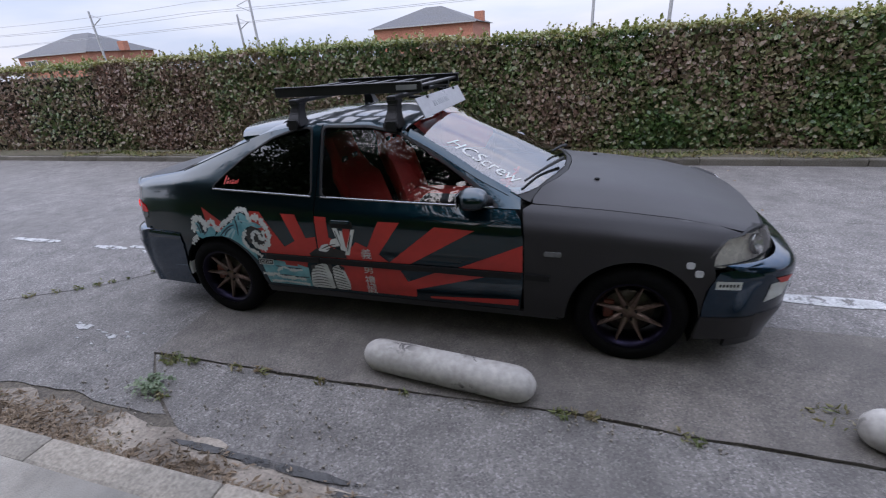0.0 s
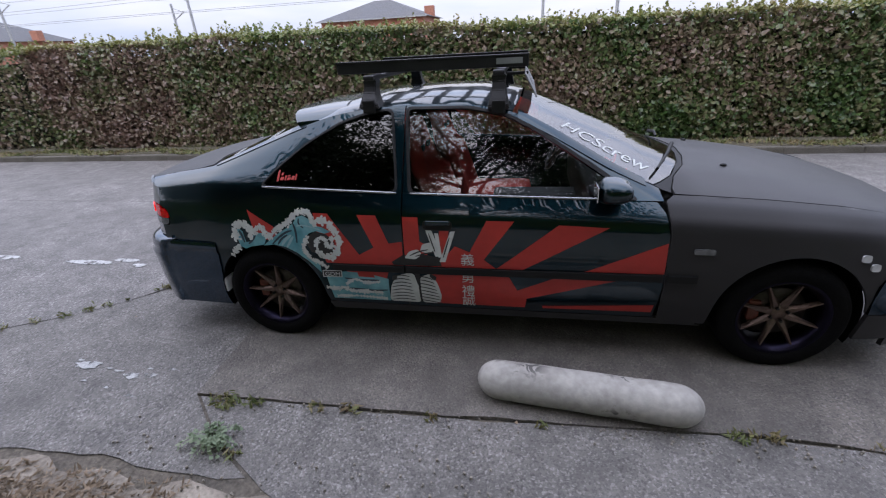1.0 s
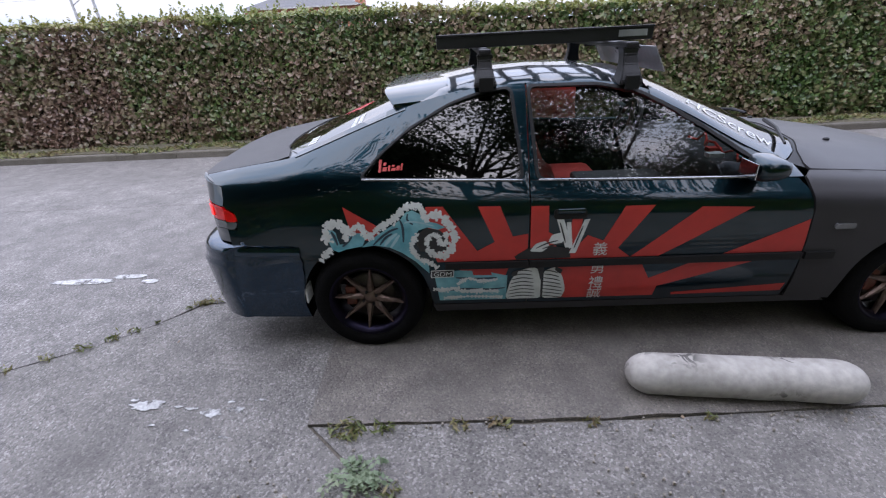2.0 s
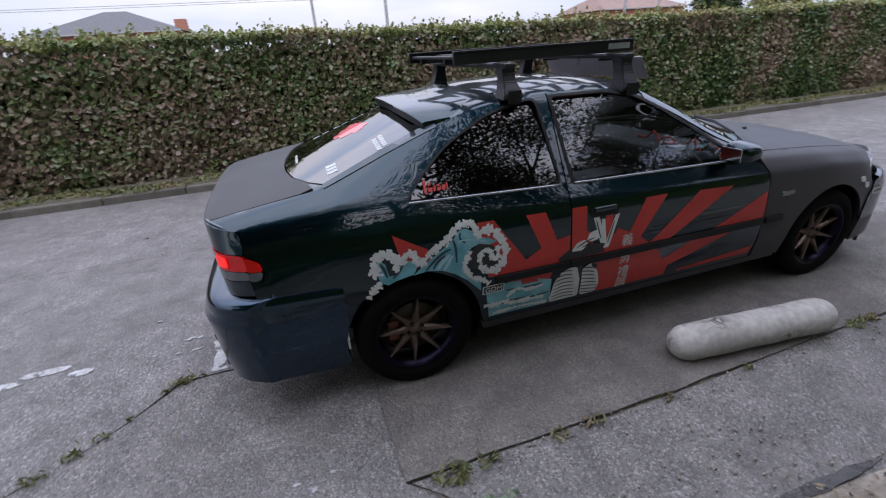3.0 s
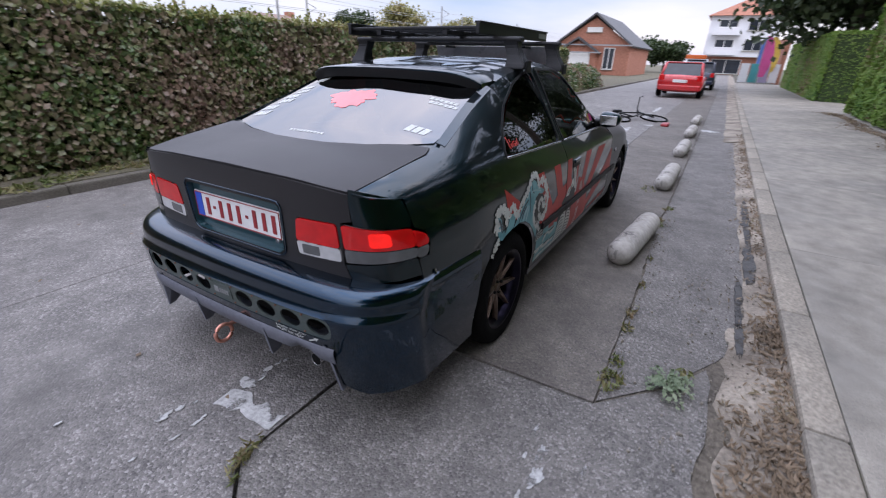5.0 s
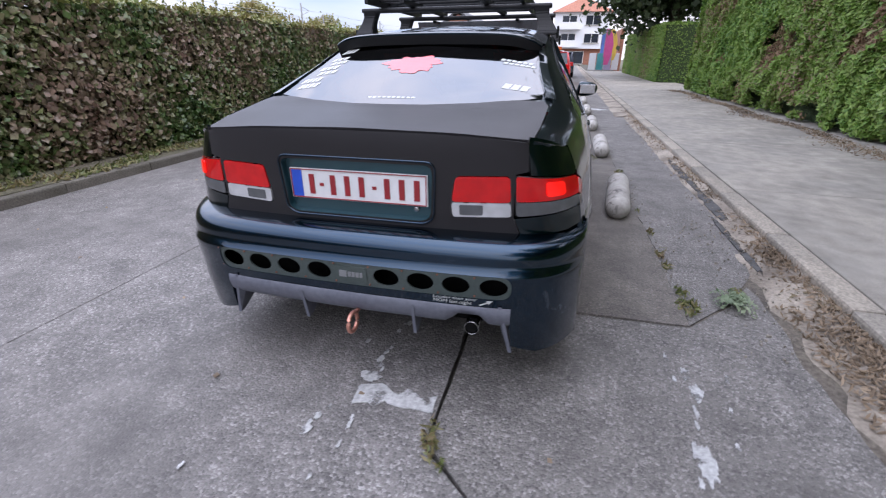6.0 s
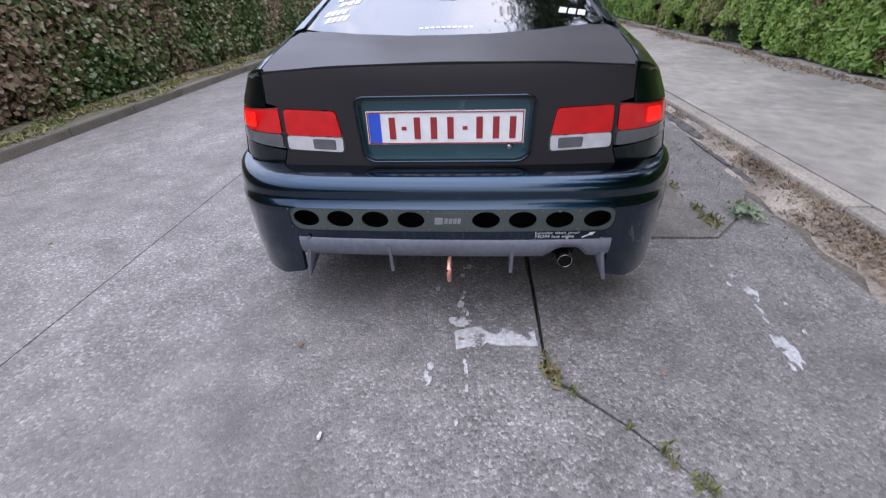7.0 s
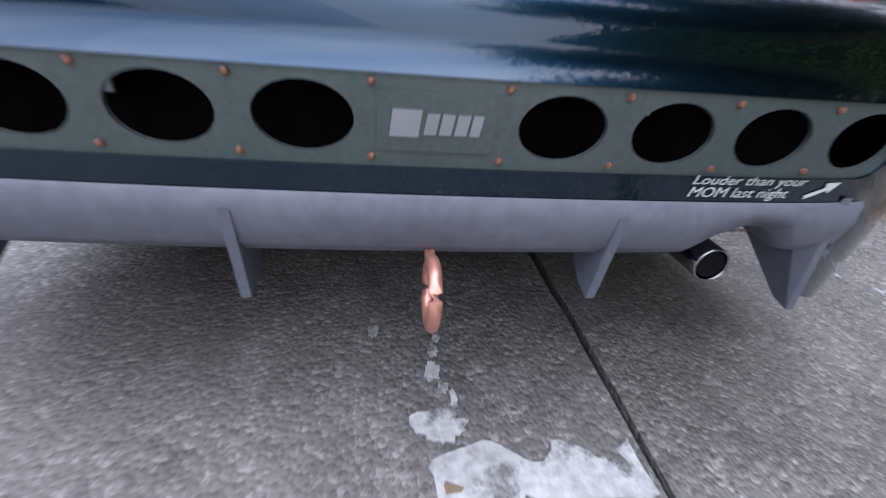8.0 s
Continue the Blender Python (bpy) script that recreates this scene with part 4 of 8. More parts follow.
window(h3, pose(0.0, -7.02, 4.5), 1.7, 0.5, "frame_white")
wing = hip_house("low brick wing of the gabled house", 57, 14.2, 4.6, 4.5, 2.4, 4.0, 0, yaw=-90, gable=True, roof="tile")
window(wing, pose(0.2, -2.27, 1.1), 2.6, 1.3, "frame_white")


def white_block(x, y):
    hs = thing("apartment_building", "white apartment building with balconies and a red tiled roof", "building", (x, y, -0.2))
    part("wall", box_bm((0, -8, 3.0), (14, 0, 9.0)), "render_white", hs)
    part("ground_floor", box_bm((0.6, -8, 0), (14, 0, 3.0)), "brick", hs)
    bm = bmesh.new()
    v = [bm.verts.new(p) for p in ((-0.6, -8.4, 8.9), (14.6, -8.4, 8.9), (14.6, 0.4, 8.9), (-0.6, 0.4, 8.9), (2.5, -4, 11.6), (12, -4, 11.6))]
    for f in ((0, 1, 5, 4), (1, 2, 5), (2, 3, 4, 5), (3, 0, 4), (3, 2, 1, 0)):
        bm.faces.new([v[i] for i in f])
    part("roof", bm, "brick", hs)
    for k in range(2):
        z = 3.4 + 2.9 * k
        for yy in (-2.2, -5.6):
            window(hs, pose(-0.02, yy, z + 0.5, 0, 0, -90), 2.2, 1.6)
        bal = part("balcony", box_bm((-1.2, -3.8, z - 0.2), (-0.004, -0.5, z)), "render_white", hs)
        part("railing", box_bm((-1.2, -3.8, z), (-1.12, -0.5, z + 0.95), 0.01), "render_white", bal)
    window(hs, pose(-0.02 + 0.6, -3.0, 0.4, 0, 0, -90), 3.6, 2.2)
    return hs


white_block(74, 2.0).scale[2] = 0.84
shop = thing("shop_wall", "low brick wall with coloured panels beside the pavement", "wall", (40, -4.6, 0.1))
part("wall", box_bm((0, -0.3, 0), (14, 0, 3.2), 0.02), "brick", shop)
for k, mt in enumerate(("render_white", "board_teal", "board_lilac", "render_white")):
    bd = thing("display_board", ("white", "teal", "lilac", "white")[k] + " display board standing by the shop wall", "board", (37.5 + 0.5 * k, -2.5 - 0.62 * k, 0.1), "display boards")
    part("panel", box_bm((-0.02, -0.26, 0.12), (0.02, 0.26, 1.35), 0.01), mt, bd)
    for sy in (-0.2, 0.2):
        part("foot", box_bm((-0.18, sy - 0.02, 0.0), (0.18, sy + 0.02, 0.125), 0.01), "steel", bd)


# ---- railway masts and wires ----
def mast(label, x, y, h, arm, group="railway masts"):
    t = thing("railway_mast", label, "mast", (x, y, -0.25), group)
    bm = bmesh.new()
    add_tube(bm, [(0, 0, 0), (0, 0, h)], [0.16, 0.11], 8)
    part("pole", bm, "steel", t)
    if arm:
        bm = bmesh.new()
        add_tube(bm, [(0, 0, h - 1.6), (arm, -0.2, h - 0.9)], 0.05, 6)
        add_tube(bm, [(0, 0, h - 0.4), (arm, -0.2, h - 0.9)], 0.04, 6)
        part("arm", bm, "steel", t)
    return t


for x, y, h, a in [(-55, 42, 8.6, 1.8), (-37.2, 46, 7.0, 1.5), (-32.8, 43, 8.4, -1.6), (8.6, 40, 8.5, 1.8), (2.8, 46, 8.0, -1.5), (35, 42, 8.4, -1.8), (43, 46, 7.4, 1.4), (66, 40, 8.6, 2.0), (80, 44, 8.2, -3.0), (100, 41, 8.4, 2)]:
    mast("grey steel railway mast behind the hedge", x, y, h, a)
for y, z, sag in [(41.8, 7.0, 0.25), (41.8, 5.6, 0.06), (45.8, 7.2, 0.25), (45.8, 5.8, 0.06), (43, 8.1, 0.3)]:
    bm = bmesh.new()
    pts = [(x, y, z - sag * (1 - ((x + 120) % 40 - 20) ** 2 / 400.0)) for x in range(-120, 161, 4)]
    add_tube(bm, pts, 0.022, 4)
    tagged(part("overhead_wire", bm, "steel"), "thin overhead railway wire", "wire", "railway wires")

# ---- the coupe ----
def paint_mat(name, colour, metal, rough, coat, flake=0.0, dust=0.25):
    """Car paint: dark base, clear coat, faint dust and orange peel."""
    m, n, l, b = node_mat(name)
    co = n.new("ShaderNodeTexCoord")
    broad, fine = n.new("ShaderNodeTexNoise"), n.new("ShaderNodeTexNoise")
    broad.inputs["Scale"].default_value, broad.inputs["Detail"].default_value = 3.0, 6
    fine.inputs["Scale"].default_value = 260 if coat else 420
    for t in (broad, fine):
        l.new(co.outputs["Object"], t.inputs["Vector"])
    k = n.new("ShaderNodeMapRange")
    k.inputs["From Min"].default_value, k.inputs["From Max"].default_value, k.inputs["To Max"].default_value = 0.4, 0.75, dust
    l.new(broad.outputs["Fac"], k.inputs["Value"])
    mix = n.new("ShaderNodeMixRGB")
    mix.inputs[1].default_value = (*colour, 1)
    mix.inputs[2].default_value = (*[0.6 * c + 0.03 for c in colour], 1)
    l.new(k.outputs[0], mix.inputs[0])
    l.new(mix.outputs[0], b.inputs["Base Color"])
    b.inputs["Metallic"].default_value = metal
    r = n.new("ShaderNodeMapRange")
    r.inputs["To Min"].default_value, r.inputs["To Max"].default_value = rough * 0.8, rough * 1.25
    l.new(broad.outputs["Fac"], r.inputs["Value"])
    l.new(r.outputs[0], b.inputs["Roughness"])
    b.inputs["Coat Weight"].default_value, b.inputs["Coat Roughness"].default_value = coat, 0.02
    b.inputs["Coat IOR"].default_value = 1.5
    if not coat:
        # chalky satin bloom at shallow angles
        b.inputs["Sheen Weight"].default_value, b.inputs["Sheen Roughness"].default_value = 0.14, 0.4
    b.inputs["Specular IOR Level"].default_value = 0.05 if coat else 0.24
    bp_ = n.new("ShaderNodeBump")
    bp_.inputs["Strength"].default_value, bp_.inputs["Distance"].default_value = (0.02 if coat else 0.08), 0.002
    l.new(fine.outputs["Fac"], bp_.inputs["Height"])
    l.new(bp_.outputs[0], b.inputs["Normal"])
    return m


def glass_mat(name, tint, gloss=0.0, rough=0.02):
    """A pane: tinted see-through film with a mirror-like skin."""
    m, n, l, b = node_mat(name)
    n.remove(b)
    tr, gl, fr, mx = n.new("ShaderNodeBsdfTransparent"), n.new("ShaderNodeBsdfGlossy"), n.new("ShaderNodeFresnel"), n.new("ShaderNodeMixShader")
    tr.inputs["Color"].default_value = (*tint, 1)
    gl.inputs["Roughness"].default_value = rough
    fr.inputs["IOR"].default_value = 1.6
    add = n.new("ShaderNodeMath")
    add.operation, add.use_clamp = "ADD", True
    add.inputs[1].default_value = gloss
    l.new(fr.outputs[0], add.inputs[0])
    l.new(add.outputs[0], mx.inputs[0])
    l.new(tr.outputs[0], mx.inputs[1])
    l.new(gl.outputs[0], mx.inputs[2])
    l.new(mx.outputs[0], n["Material Output"].inputs[0])
    return m


def lens_mat(name, colour, emit=0.0, rough=0.08):
    m, n, l, b = node_mat(name)
    co = n.new("ShaderNodeTexCoord")
    wv = n.new("ShaderNodeTexNoise")
    wv.inputs["Scale"].default_value, wv.inputs["Detail"].default_value = 22, 2
    l.new(co.outputs["Object"], wv.inputs["Vector"])
    mix = n.new("ShaderNodeMixRGB")
    mix.inputs[1].default_value, mix.inputs[2].default_value = (*colour, 1), (*[c * 0.55 for c in colour], 1)
    l.new(wv.outputs["Fac"], mix.inputs[0])
    l.new(mix.outputs[0], b.inputs["Base Color"])
    b.inputs["Roughness"].default_value = rough
    b.inputs["Coat Weight"].default_value = 0.25
    if emit:
        l.new(mix.outputs[0], b.inputs["Emission Color"])
        b.inputs["Emission Strength"].default_value = emit
    return m


M.update({
    "green": paint_mat("dark green metallic paint", (0.003, 0.0165, 0.0245), 1.0, 0.3, 0.95, dust=0.04),
    # same green as the body; the sky's blue reflection is put into this copy
    "blue_green": paint_mat("dark green bumper paint with sky blue mixed in", (0.0068, 0.0275, 0.053), 1.0, 0.25, 0.95, dust=0.02),
    "matte": paint_mat("matte black paint", (0.022, 0.0205, 0.022), 0.0, 0.4, 0.0, dust=0.12),
    "trim": surface("black plastic trim", (0.006, 0.006, 0.0065), 0.55, grain=150, vary=0.2, bump=0.1, spec=0.3),
    "under": surface("dark underbody", (0.004, 0.004, 0.004), 0.85, grain=40, vary=0.3, bump=0.2, spec=0.15),
    "tyre": surface("tyre rubber", (0.0035, 0.0035, 0.004), 0.85, grain=90, vary=0.25, bump=0.3, patch=8, patch_vary=0.5, tint=(0.008, 0.0075, 0.007), spec=0.08),
    "rim": surface("dark anodised rim", (0.012, 0.01, 0.022), 0.3, 0.9, grain=40, vary=0.2, bump=0.02),
    "spoke": surface("dull bronze spokes", (0.15, 0.108, 0.09), 0.4, 0.75, grain=60, vary=0.2, patch=14, patch_vary=0.5, tint=(0.16, 0.1, 0.075), bump=0.05),
    "disc": surface("brake disc steel", (0.09, 0.075, 0.065), 0.5, 0.8, grain=80, vary=0.3, bump=0.05),
    "caliper": surface("orange brake caliper", (0.14, 0.035, 0.02), 0.5, grain=60, vary=0.2),
    "belt": surface("black sill strip with sky glint in its colour", (0.3, 0.31, 0.32), 0.25, 0.9, grain=60, vary=0.15, bump=0.0),
    "side_glass": glass_mat("clear side glass", (0.55, 0.58, 0.57), 0.05),
    "dark_glass": glass_mat("tinted rear side glass", (0.03, 0.03, 0.034), 0.05),
    "rear_glass": glass_mat("tinted rear window glass", (0.05, 0.05, 0.06), 0.2, 0.04),
    "screen": glass_mat("windscreen glass", (0.75, 0.78, 0.78), 0.14, 0.04),
    "red_lens": lens_mat("red lamp lens", (0.72, 0.008, 0.01)),
    "clear_lens": lens_mat("clear lamp lens", (0.62, 0.62, 0.63)),
    "smoke_lens": lens_mat("smoky lamp lens", (0.12, 0.125, 0.13)),
    "lit_lens": lens_mat("bright red lamp", (0.9, 0.012, 0.008), 0.4),
    "lamp_glass": glass_mat("clouded lamp glass", (0.97, 0.97, 0.95), 0.08, 0.08),
    "head_lens": surface("pale lamp reflector", (0.85, 0.83, 0.77), 0.28, 0.2, grain=60, vary=0.08, patch=14, patch_vary=0.5, tint=(0.5, 0.45, 0.38), bump=0.05),
    "seat_red": surface("red seat cloth", (0.6, 0.055, 0.04), 0.85, grain=200, vary=0.2, patch=5, patch_vary=0.4, tint=(0.42, 0.035, 0.028), bump=0.3),
    "cabin": surface("dark cabin plastic", (0.02, 0.02, 0.022), 0.6, grain=90, vary=0.2, bump=0.1),
    "decal_red": surface("red vinyl", (0.42, 0.03, 0.022), 0.42, grain=20, vary=0.1, patch=5, patch_vary=0.4, tint=(0.3, 0.018, 0.016), bump=0.0),
    "decal_white": surface("white vinyl", (0.55, 0.57, 0.55), 0.45, grain=30, vary=0.1, patch=6, patch_vary=0.4, tint=(0.45, 0.47, 0.46), bump=0.0),
    "decal_teal": surface("teal vinyl", (0.07, 0.25, 0.29), 0.42, grain=30, vary=0.15, patch=9, patch_vary=0.8, tint=(0.2, 0.42, 0.46), bump=0.0),
    "decal_pale": surface("pale teal vinyl", (0.3, 0.46, 0.5), 0.42, grain=30, vary=0.1, bump=0.0),
    "decal_dark": surface("dark blue vinyl", (0.012, 0.03, 0.05), 0.42, grain=30, vary=0.1, bump=0.0),
    "decal_black": surface("black vinyl", (0.012, 0.012, 0.013), 0.42, grain=30, vary=0.1, bump=0.0),
    "decal_pink": surface("red rear window vinyl", (0.8, 0.08, 0.09), 0.4, grain=30, vary=0.1, bump=0.0, coat=0.8),
    "grey_plastic": surface("grey unpainted diffuser", (0.105, 0.112, 0.14), 0.55, grain=60, vary=0.12, patch=5, patch_vary=0.5, tint=(0.15, 0.155, 0.18), bump=0.08),
    "green_metal": surface("grey-green bare metal strip", (0.085, 0.11, 0.105), 0.45, 0.5, grain=120, vary=0.1, patch=4, patch_vary=0.5, tint=(0.13, 0.15, 0.14), bump=0.05),
    "chrome": surface("chrome", (0.42, 0.42, 0.42), 0.2, 1.0, grain=20, vary=0.1, bump=0.0),
    "mirror": surface("dusty mirror glass", (0.6, 0.61, 0.63), 0.12, 1.0, grain=20, vary=0.1, bump=0.0),
    "tray": paint_mat("blue-green recess paint", (0.03, 0.085, 0.105), 0.5, 0.35, 1.0, dust=0.1),
    "copper": surface("anodised tow ring", (0.62, 0.29, 0.22), 0.35, 0.6, grain=60, vary=0.15, bump=0.05),
    "rust": surface("rusty screw heads", (0.2, 0.09, 0.06), 0.7, 0.3, grain=200, vary=0.3),
    "plate_white": surface("white plate", (0.72, 0.72, 0.72), 0.35, grain=30, vary=0.05, patch=9, patch_vary=0.3, tint=(0.6, 0.6, 0.6), bump=0.0),
    "plate_red": surface("dark red plate paint", (0.3, 0.02, 0.025), 0.4, grain=30, vary=0.1, bump=0.0),
    "plate_blue": surface("blue plate strip", (0.02, 0.08, 0.5), 0.4, grain=30, vary=0.1, bump=0.0),
    "rack": surface("black coated aluminium", (0.012, 0.012, 0.014), 0.42, 0.2, grain=120, vary=0.15, bump=0.05),
    "silver": surface("smoky fairing", (0.27, 0.27, 0.285), 0.3, 0.1, grain=40, vary=0.1, patch=6, patch_vary=0.5, tint=(0.27, 0.27, 0.285), bump=0.02),
})

NX, SUB = 421, 14
XS = np.linspace(-0.92, 3.28, NX)


def blur(a, sigma, axis, odd=None):
    """Smooths a table along an axis; odd: the table changes sign over its last end (a mirrored half width)."""
    k = np.arange(-int(3 * sigma) - 1, int(3 * sigma) + 2)
    w = np.exp(-0.5 * (k / sigma) ** 2)
    w /= w.sum()
    h = len(k) // 2
    a = np.moveaxis(a, axis, 0)
    lo = 2 * a[:1] - a[h:0:-1]
    hi = 2 * a[-1:] - a[-2:-h - 2:-1] if odd is None else (-a if odd else a)[-2:-h - 2:-1]
    p = np.concatenate([lo, a, hi])
    out = sum(wi * p[i:i + len(a)] for i, wi in enumerate(w))
    return np.moveaxis(out, 0, axis)


def along(pairs, sigma=5.0):
    x, y = zip(*sorted(pairs))
    return blur(np.interp(XS, x, y), sigma, 0)


# half widths and heights of the body's lines, tail (-) to nose (+): sill, lower side, waist, crease, belt, rail, crown, middle
LINES = [
    (along([(-0.92, 0.70), (-0.66, 0.785), (-0.3, 0.80), (0.1, 0.808), (1, 0.812), (2, 0.812), (2.6, 0.82), (2.9, 0.815), (3.1, 0.79), (3.2, 0.755), (3.28, 0.69)]),
     along([(-0.92, 0.2), (-0.4, 0.19), (0.3, 0.205), (2.2, 0.215), (2.9, 0.19), (3.28, 0.2)])),
    (along([(-0.92, 0.71), (-0.66, 0.797), (-0.3, 0.822), (0.1, 0.836), (1, 0.842), (2, 0.842), (2.6, 0.846), (2.9, 0.832), (3.1, 0.805), (3.2, 0.765), (3.28, 0.70)]),
     along([(-0.92, 0.36), (3.28, 0.36)])),
    (along([(-0.92, 0.70), (-0.66, 0.785), (-0.3, 0.825), (0.1, 0.842), (1, 0.85), (2, 0.848), (2.6, 0.85), (2.9, 0.832), (3.1, 0.805), (3.2, 0.765), (3.28, 0.70)]),
     along([(-0.92, 0.58), (3.28, 0.56)])),
    (along([(-0.92, 0.66), (-0.66, 0.745), (-0.3, 0.798), (0.1, 0.818), (1, 0.838), (2, 0.836), (2.6, 0.832), (2.9, 0.80), (3.1, 0.73), (3.28, 0.6)]),
     along([(-0.92, 0.785), (-0.66, 0.80), (-0.3, 0.80), (0.0, 0.79), (1, 0.785), (2, 0.765), (2.6, 0.735), (3.0, 0.69), (3.28, 0.64)])),
    (along([(-0.92, 0.63), (-0.66, 0.70), (-0.3, 0.738), (0.1, 0.762), (1, 0.772), (1.9, 0.762), (2.5, 0.752), (2.9, 0.725), (3.1, 0.67), (3.28, 0.56)]),
     along([(-0.92, 0.872), (-0.66, 0.897), (-0.3, 0.937), (0.05, 0.933), (1, 0.89), (1.95, 0.848), (2.5, 0.81), (2.9, 0.765), (3.1, 0.73), (3.28, 0.69)])),
    (along([(-0.92, 0.58), (-0.66, 0.62), (-0.32, 0.64), (0, 0.585), (0.25, 0.56), (0.9, 0.56), (1.33, 0.565), (1.7, 0.63), (2.03, 0.692), (2.5, 0.68), (2.9, 0.655), (3.1, 0.61), (3.28, 0.5)], 3),
     along([(-0.92, 0.90), (-0.76, 0.927), (-0.6, 0.956), (-0.32, 0.996), (-0.2, 1.041), (0, 1.116), (0.2, 1.19), (0.4, 1.25), (0.6, 1.283), (0.9, 1.296), (1.15, 1.285), (1.33, 1.25), (1.55, 1.135),
            (1.8, 0.985), (2.03, 0.872), (2.2, 0.858), (2.5, 0.835), (2.9, 0.79), (3.1, 0.75), (3.28, 0.7)], 3)),
]
MID = along([(-0.92, 0.918), (-0.84, 0.938), (-0.8, 0.95), (-0.6, 0.972), (-0.47, 0.984), (-0.4, 1.01), (-0.2, 1.09), (0, 1.166), (0.25, 1.255), (0.4, 1.298), (0.6, 1.325), (0.9, 1.336), (1.15, 1.33),
             (1.36, 1.3), (1.5, 1.25), (1.9, 1.09), (2.24, 0.935), (2.35, 0.925), (2.6, 0.895), (2.9, 0.84), (3.1, 0.79), (3.28, 0.73)], 2.5)
yr, zr = LINES[5]
LINES.append((yr * 0.6, MID - 0.30 * (MID - zr)))
LINES.append((yr * 0.0, MID))
NS = 7 * SUB + 1
SG = np.linspace(0, 7, NS)
TY, TZ = np.zeros((NX, NS)), np.zeros((NX, NS))
for i in range(NX):
    TY[i] = np.interp(SG, range(8), [a[i] for a, _ in LINES])
    TZ[i] = np.interp(SG, range(8), [b[i] for _, b in LINES])
TY, TZ = blur(TY, 1.7, 1, True), blur(TZ, 1.7, 1, False)


def skin(x, s):
    """A point of the body: x along the car, s round it from the right sill (0) over the middle (7) to the left sill (14)."""
    side = -1
    if s > 7:
        s, side = 14 - s, 1
    fx = min(max((x - XS[0]) / (XS[1] - XS[0]), 0), NX - 1.001)
    fs = min(max(s * SUB, 0), NS - 1.001)
    i, j = int(fx), int(fs)
    a, b = fx - i, fs - j
    w = ((1 - a) * (1 - b), a * (1 - b), (1 - a) * b, a * b)
    y = w[0] * TY[i, j] + w[1] * TY[i + 1, j] + w[2] * TY[i, j + 1] + w[3] * TY[i + 1, j + 1]
    z = w[0] * TZ[i, j] + w[1] * TZ[i + 1, j] + w[2] * TZ[i, j + 1] + w[3] * TZ[i + 1, j + 1]
    return Vector((x, side * y, z))


def skin_normal(x, s):
    du = skin(x + 0.02, s) - skin(x - 0.02, s)
    dv = skin(x, s + 0.06) - skin(x, s - 0.06)
    return du.cross(dv).normalized() * 1.0


def at_z(x, z):
    """s on the right side at the height z."""
    i = min(max(int(round((x - XS[0]) / (XS[1] - XS[0]))), 0), NX - 1)
    return float(np.interp(z, TZ[i], SG))


def at_y(x, y):
    """s on the top at the half width y."""
    i = min(max(int(round((x - XS[0]) / (XS[1] - XS[0]))), 0), NX - 1)
    j = 3 * SUB
    return float(np.interp(-y, -TY[i, j:], SG[j:]))


KS = 0.22     # one step of s is about this many metres


def wrap(name, uv, tris, place, normal, material, parent, thick=0.012, off=0.0, label="", flip=False):
    """Lays flat triangles on a curved surface and folds their rim inwards."""
    pts, nrm = [place(u, v) for u, v in uv], [normal(u, v) for u, v in uv]
    verts = [p + q * off for p, q in zip(pts, nrm)]
    n = len(verts)
    faces, seen = [], set()
    for t in tris:
        a, b, c = (int(q) for q in t)
        nn = (verts[b] - verts[a]).cross(verts[c] - verts[a])
        if nn.dot(nrm[a] + nrm[b] + nrm[c]) < 0:
            b, c = c, b
        faces.append((a, b, c))
        seen |= {(a, b), (b, c), (c, a)}
    rim = [e for e in seen if (e[1], e[0]) not in seen]
    inner, back = {}, []
    if thick:
        for a, b in rim:
            for q in (a, b):
                if q not in inner:
                    inner[q] = n + len(back)
                    back.append(verts[q] - nrm[q] * thick)
        faces += [(b, a, inner[a], inner[b]) for a, b in rim]
    me = bpy.data.meshes.new(name)
    me.from_pydata([tuple(v) for v in verts + back], [], faces)
    me.update()
    me.shade_smooth()
    me.set_sharp_from_angle(angle=radians(50))
    return finish(name, me, material, parent, label)


def panel(name, outline, material, parent, holes=(), off=0.0, thick=0.012, step=0.05, label="", left=False):
    """A piece of the skin inside an outline of (x, s); left: its twin on the other side."""
    flat = lambda p: [(x, s * KS) for x, s in p]
    v, f = fill(flat(outline), [flat(h) for h in holes], step)
    side = (lambda s: 14 - s) if left else (lambda s: s)
    place = lambda u, w: skin(u, side(w / KS))
    normal = lambda u, w: skin_normal(u, side(w / KS))
    return wrap(name, v, f, place, normal, material, parent, thick, off, label)


def xz(points, step=0.04):
    """An outline of (x, height) on the right side, as (x, s)."""
    return [(x, at_z(x, z)) for x, z in resample(list(points), step)]


def xz_open(points, step=0.04):
    """The same for an open line: the last point is kept, no closing stretch."""
    out = []
    for (x0, z0), (x1, z1) in zip(points, points[1:]):
        n = max(1, int(math.hypot(x1 - x0, z1 - z0) / step + 0.5))
        out += [(x0 + (x1 - x0) * k / n, z0 + (z1 - z0) * k / n) for k in range(n)]
    return [(x, at_z(x, z)) for x, z in out + [points[-1]]]


def arc(cx, cz, r, a0, a1, n=22):
    return [(cx + r * math.cos(radians(a0 + (a1 - a0) * k / n)), cz + r * math.sin(radians(a0 + (a1 - a0) * k / n))) for k in range(n + 1)]


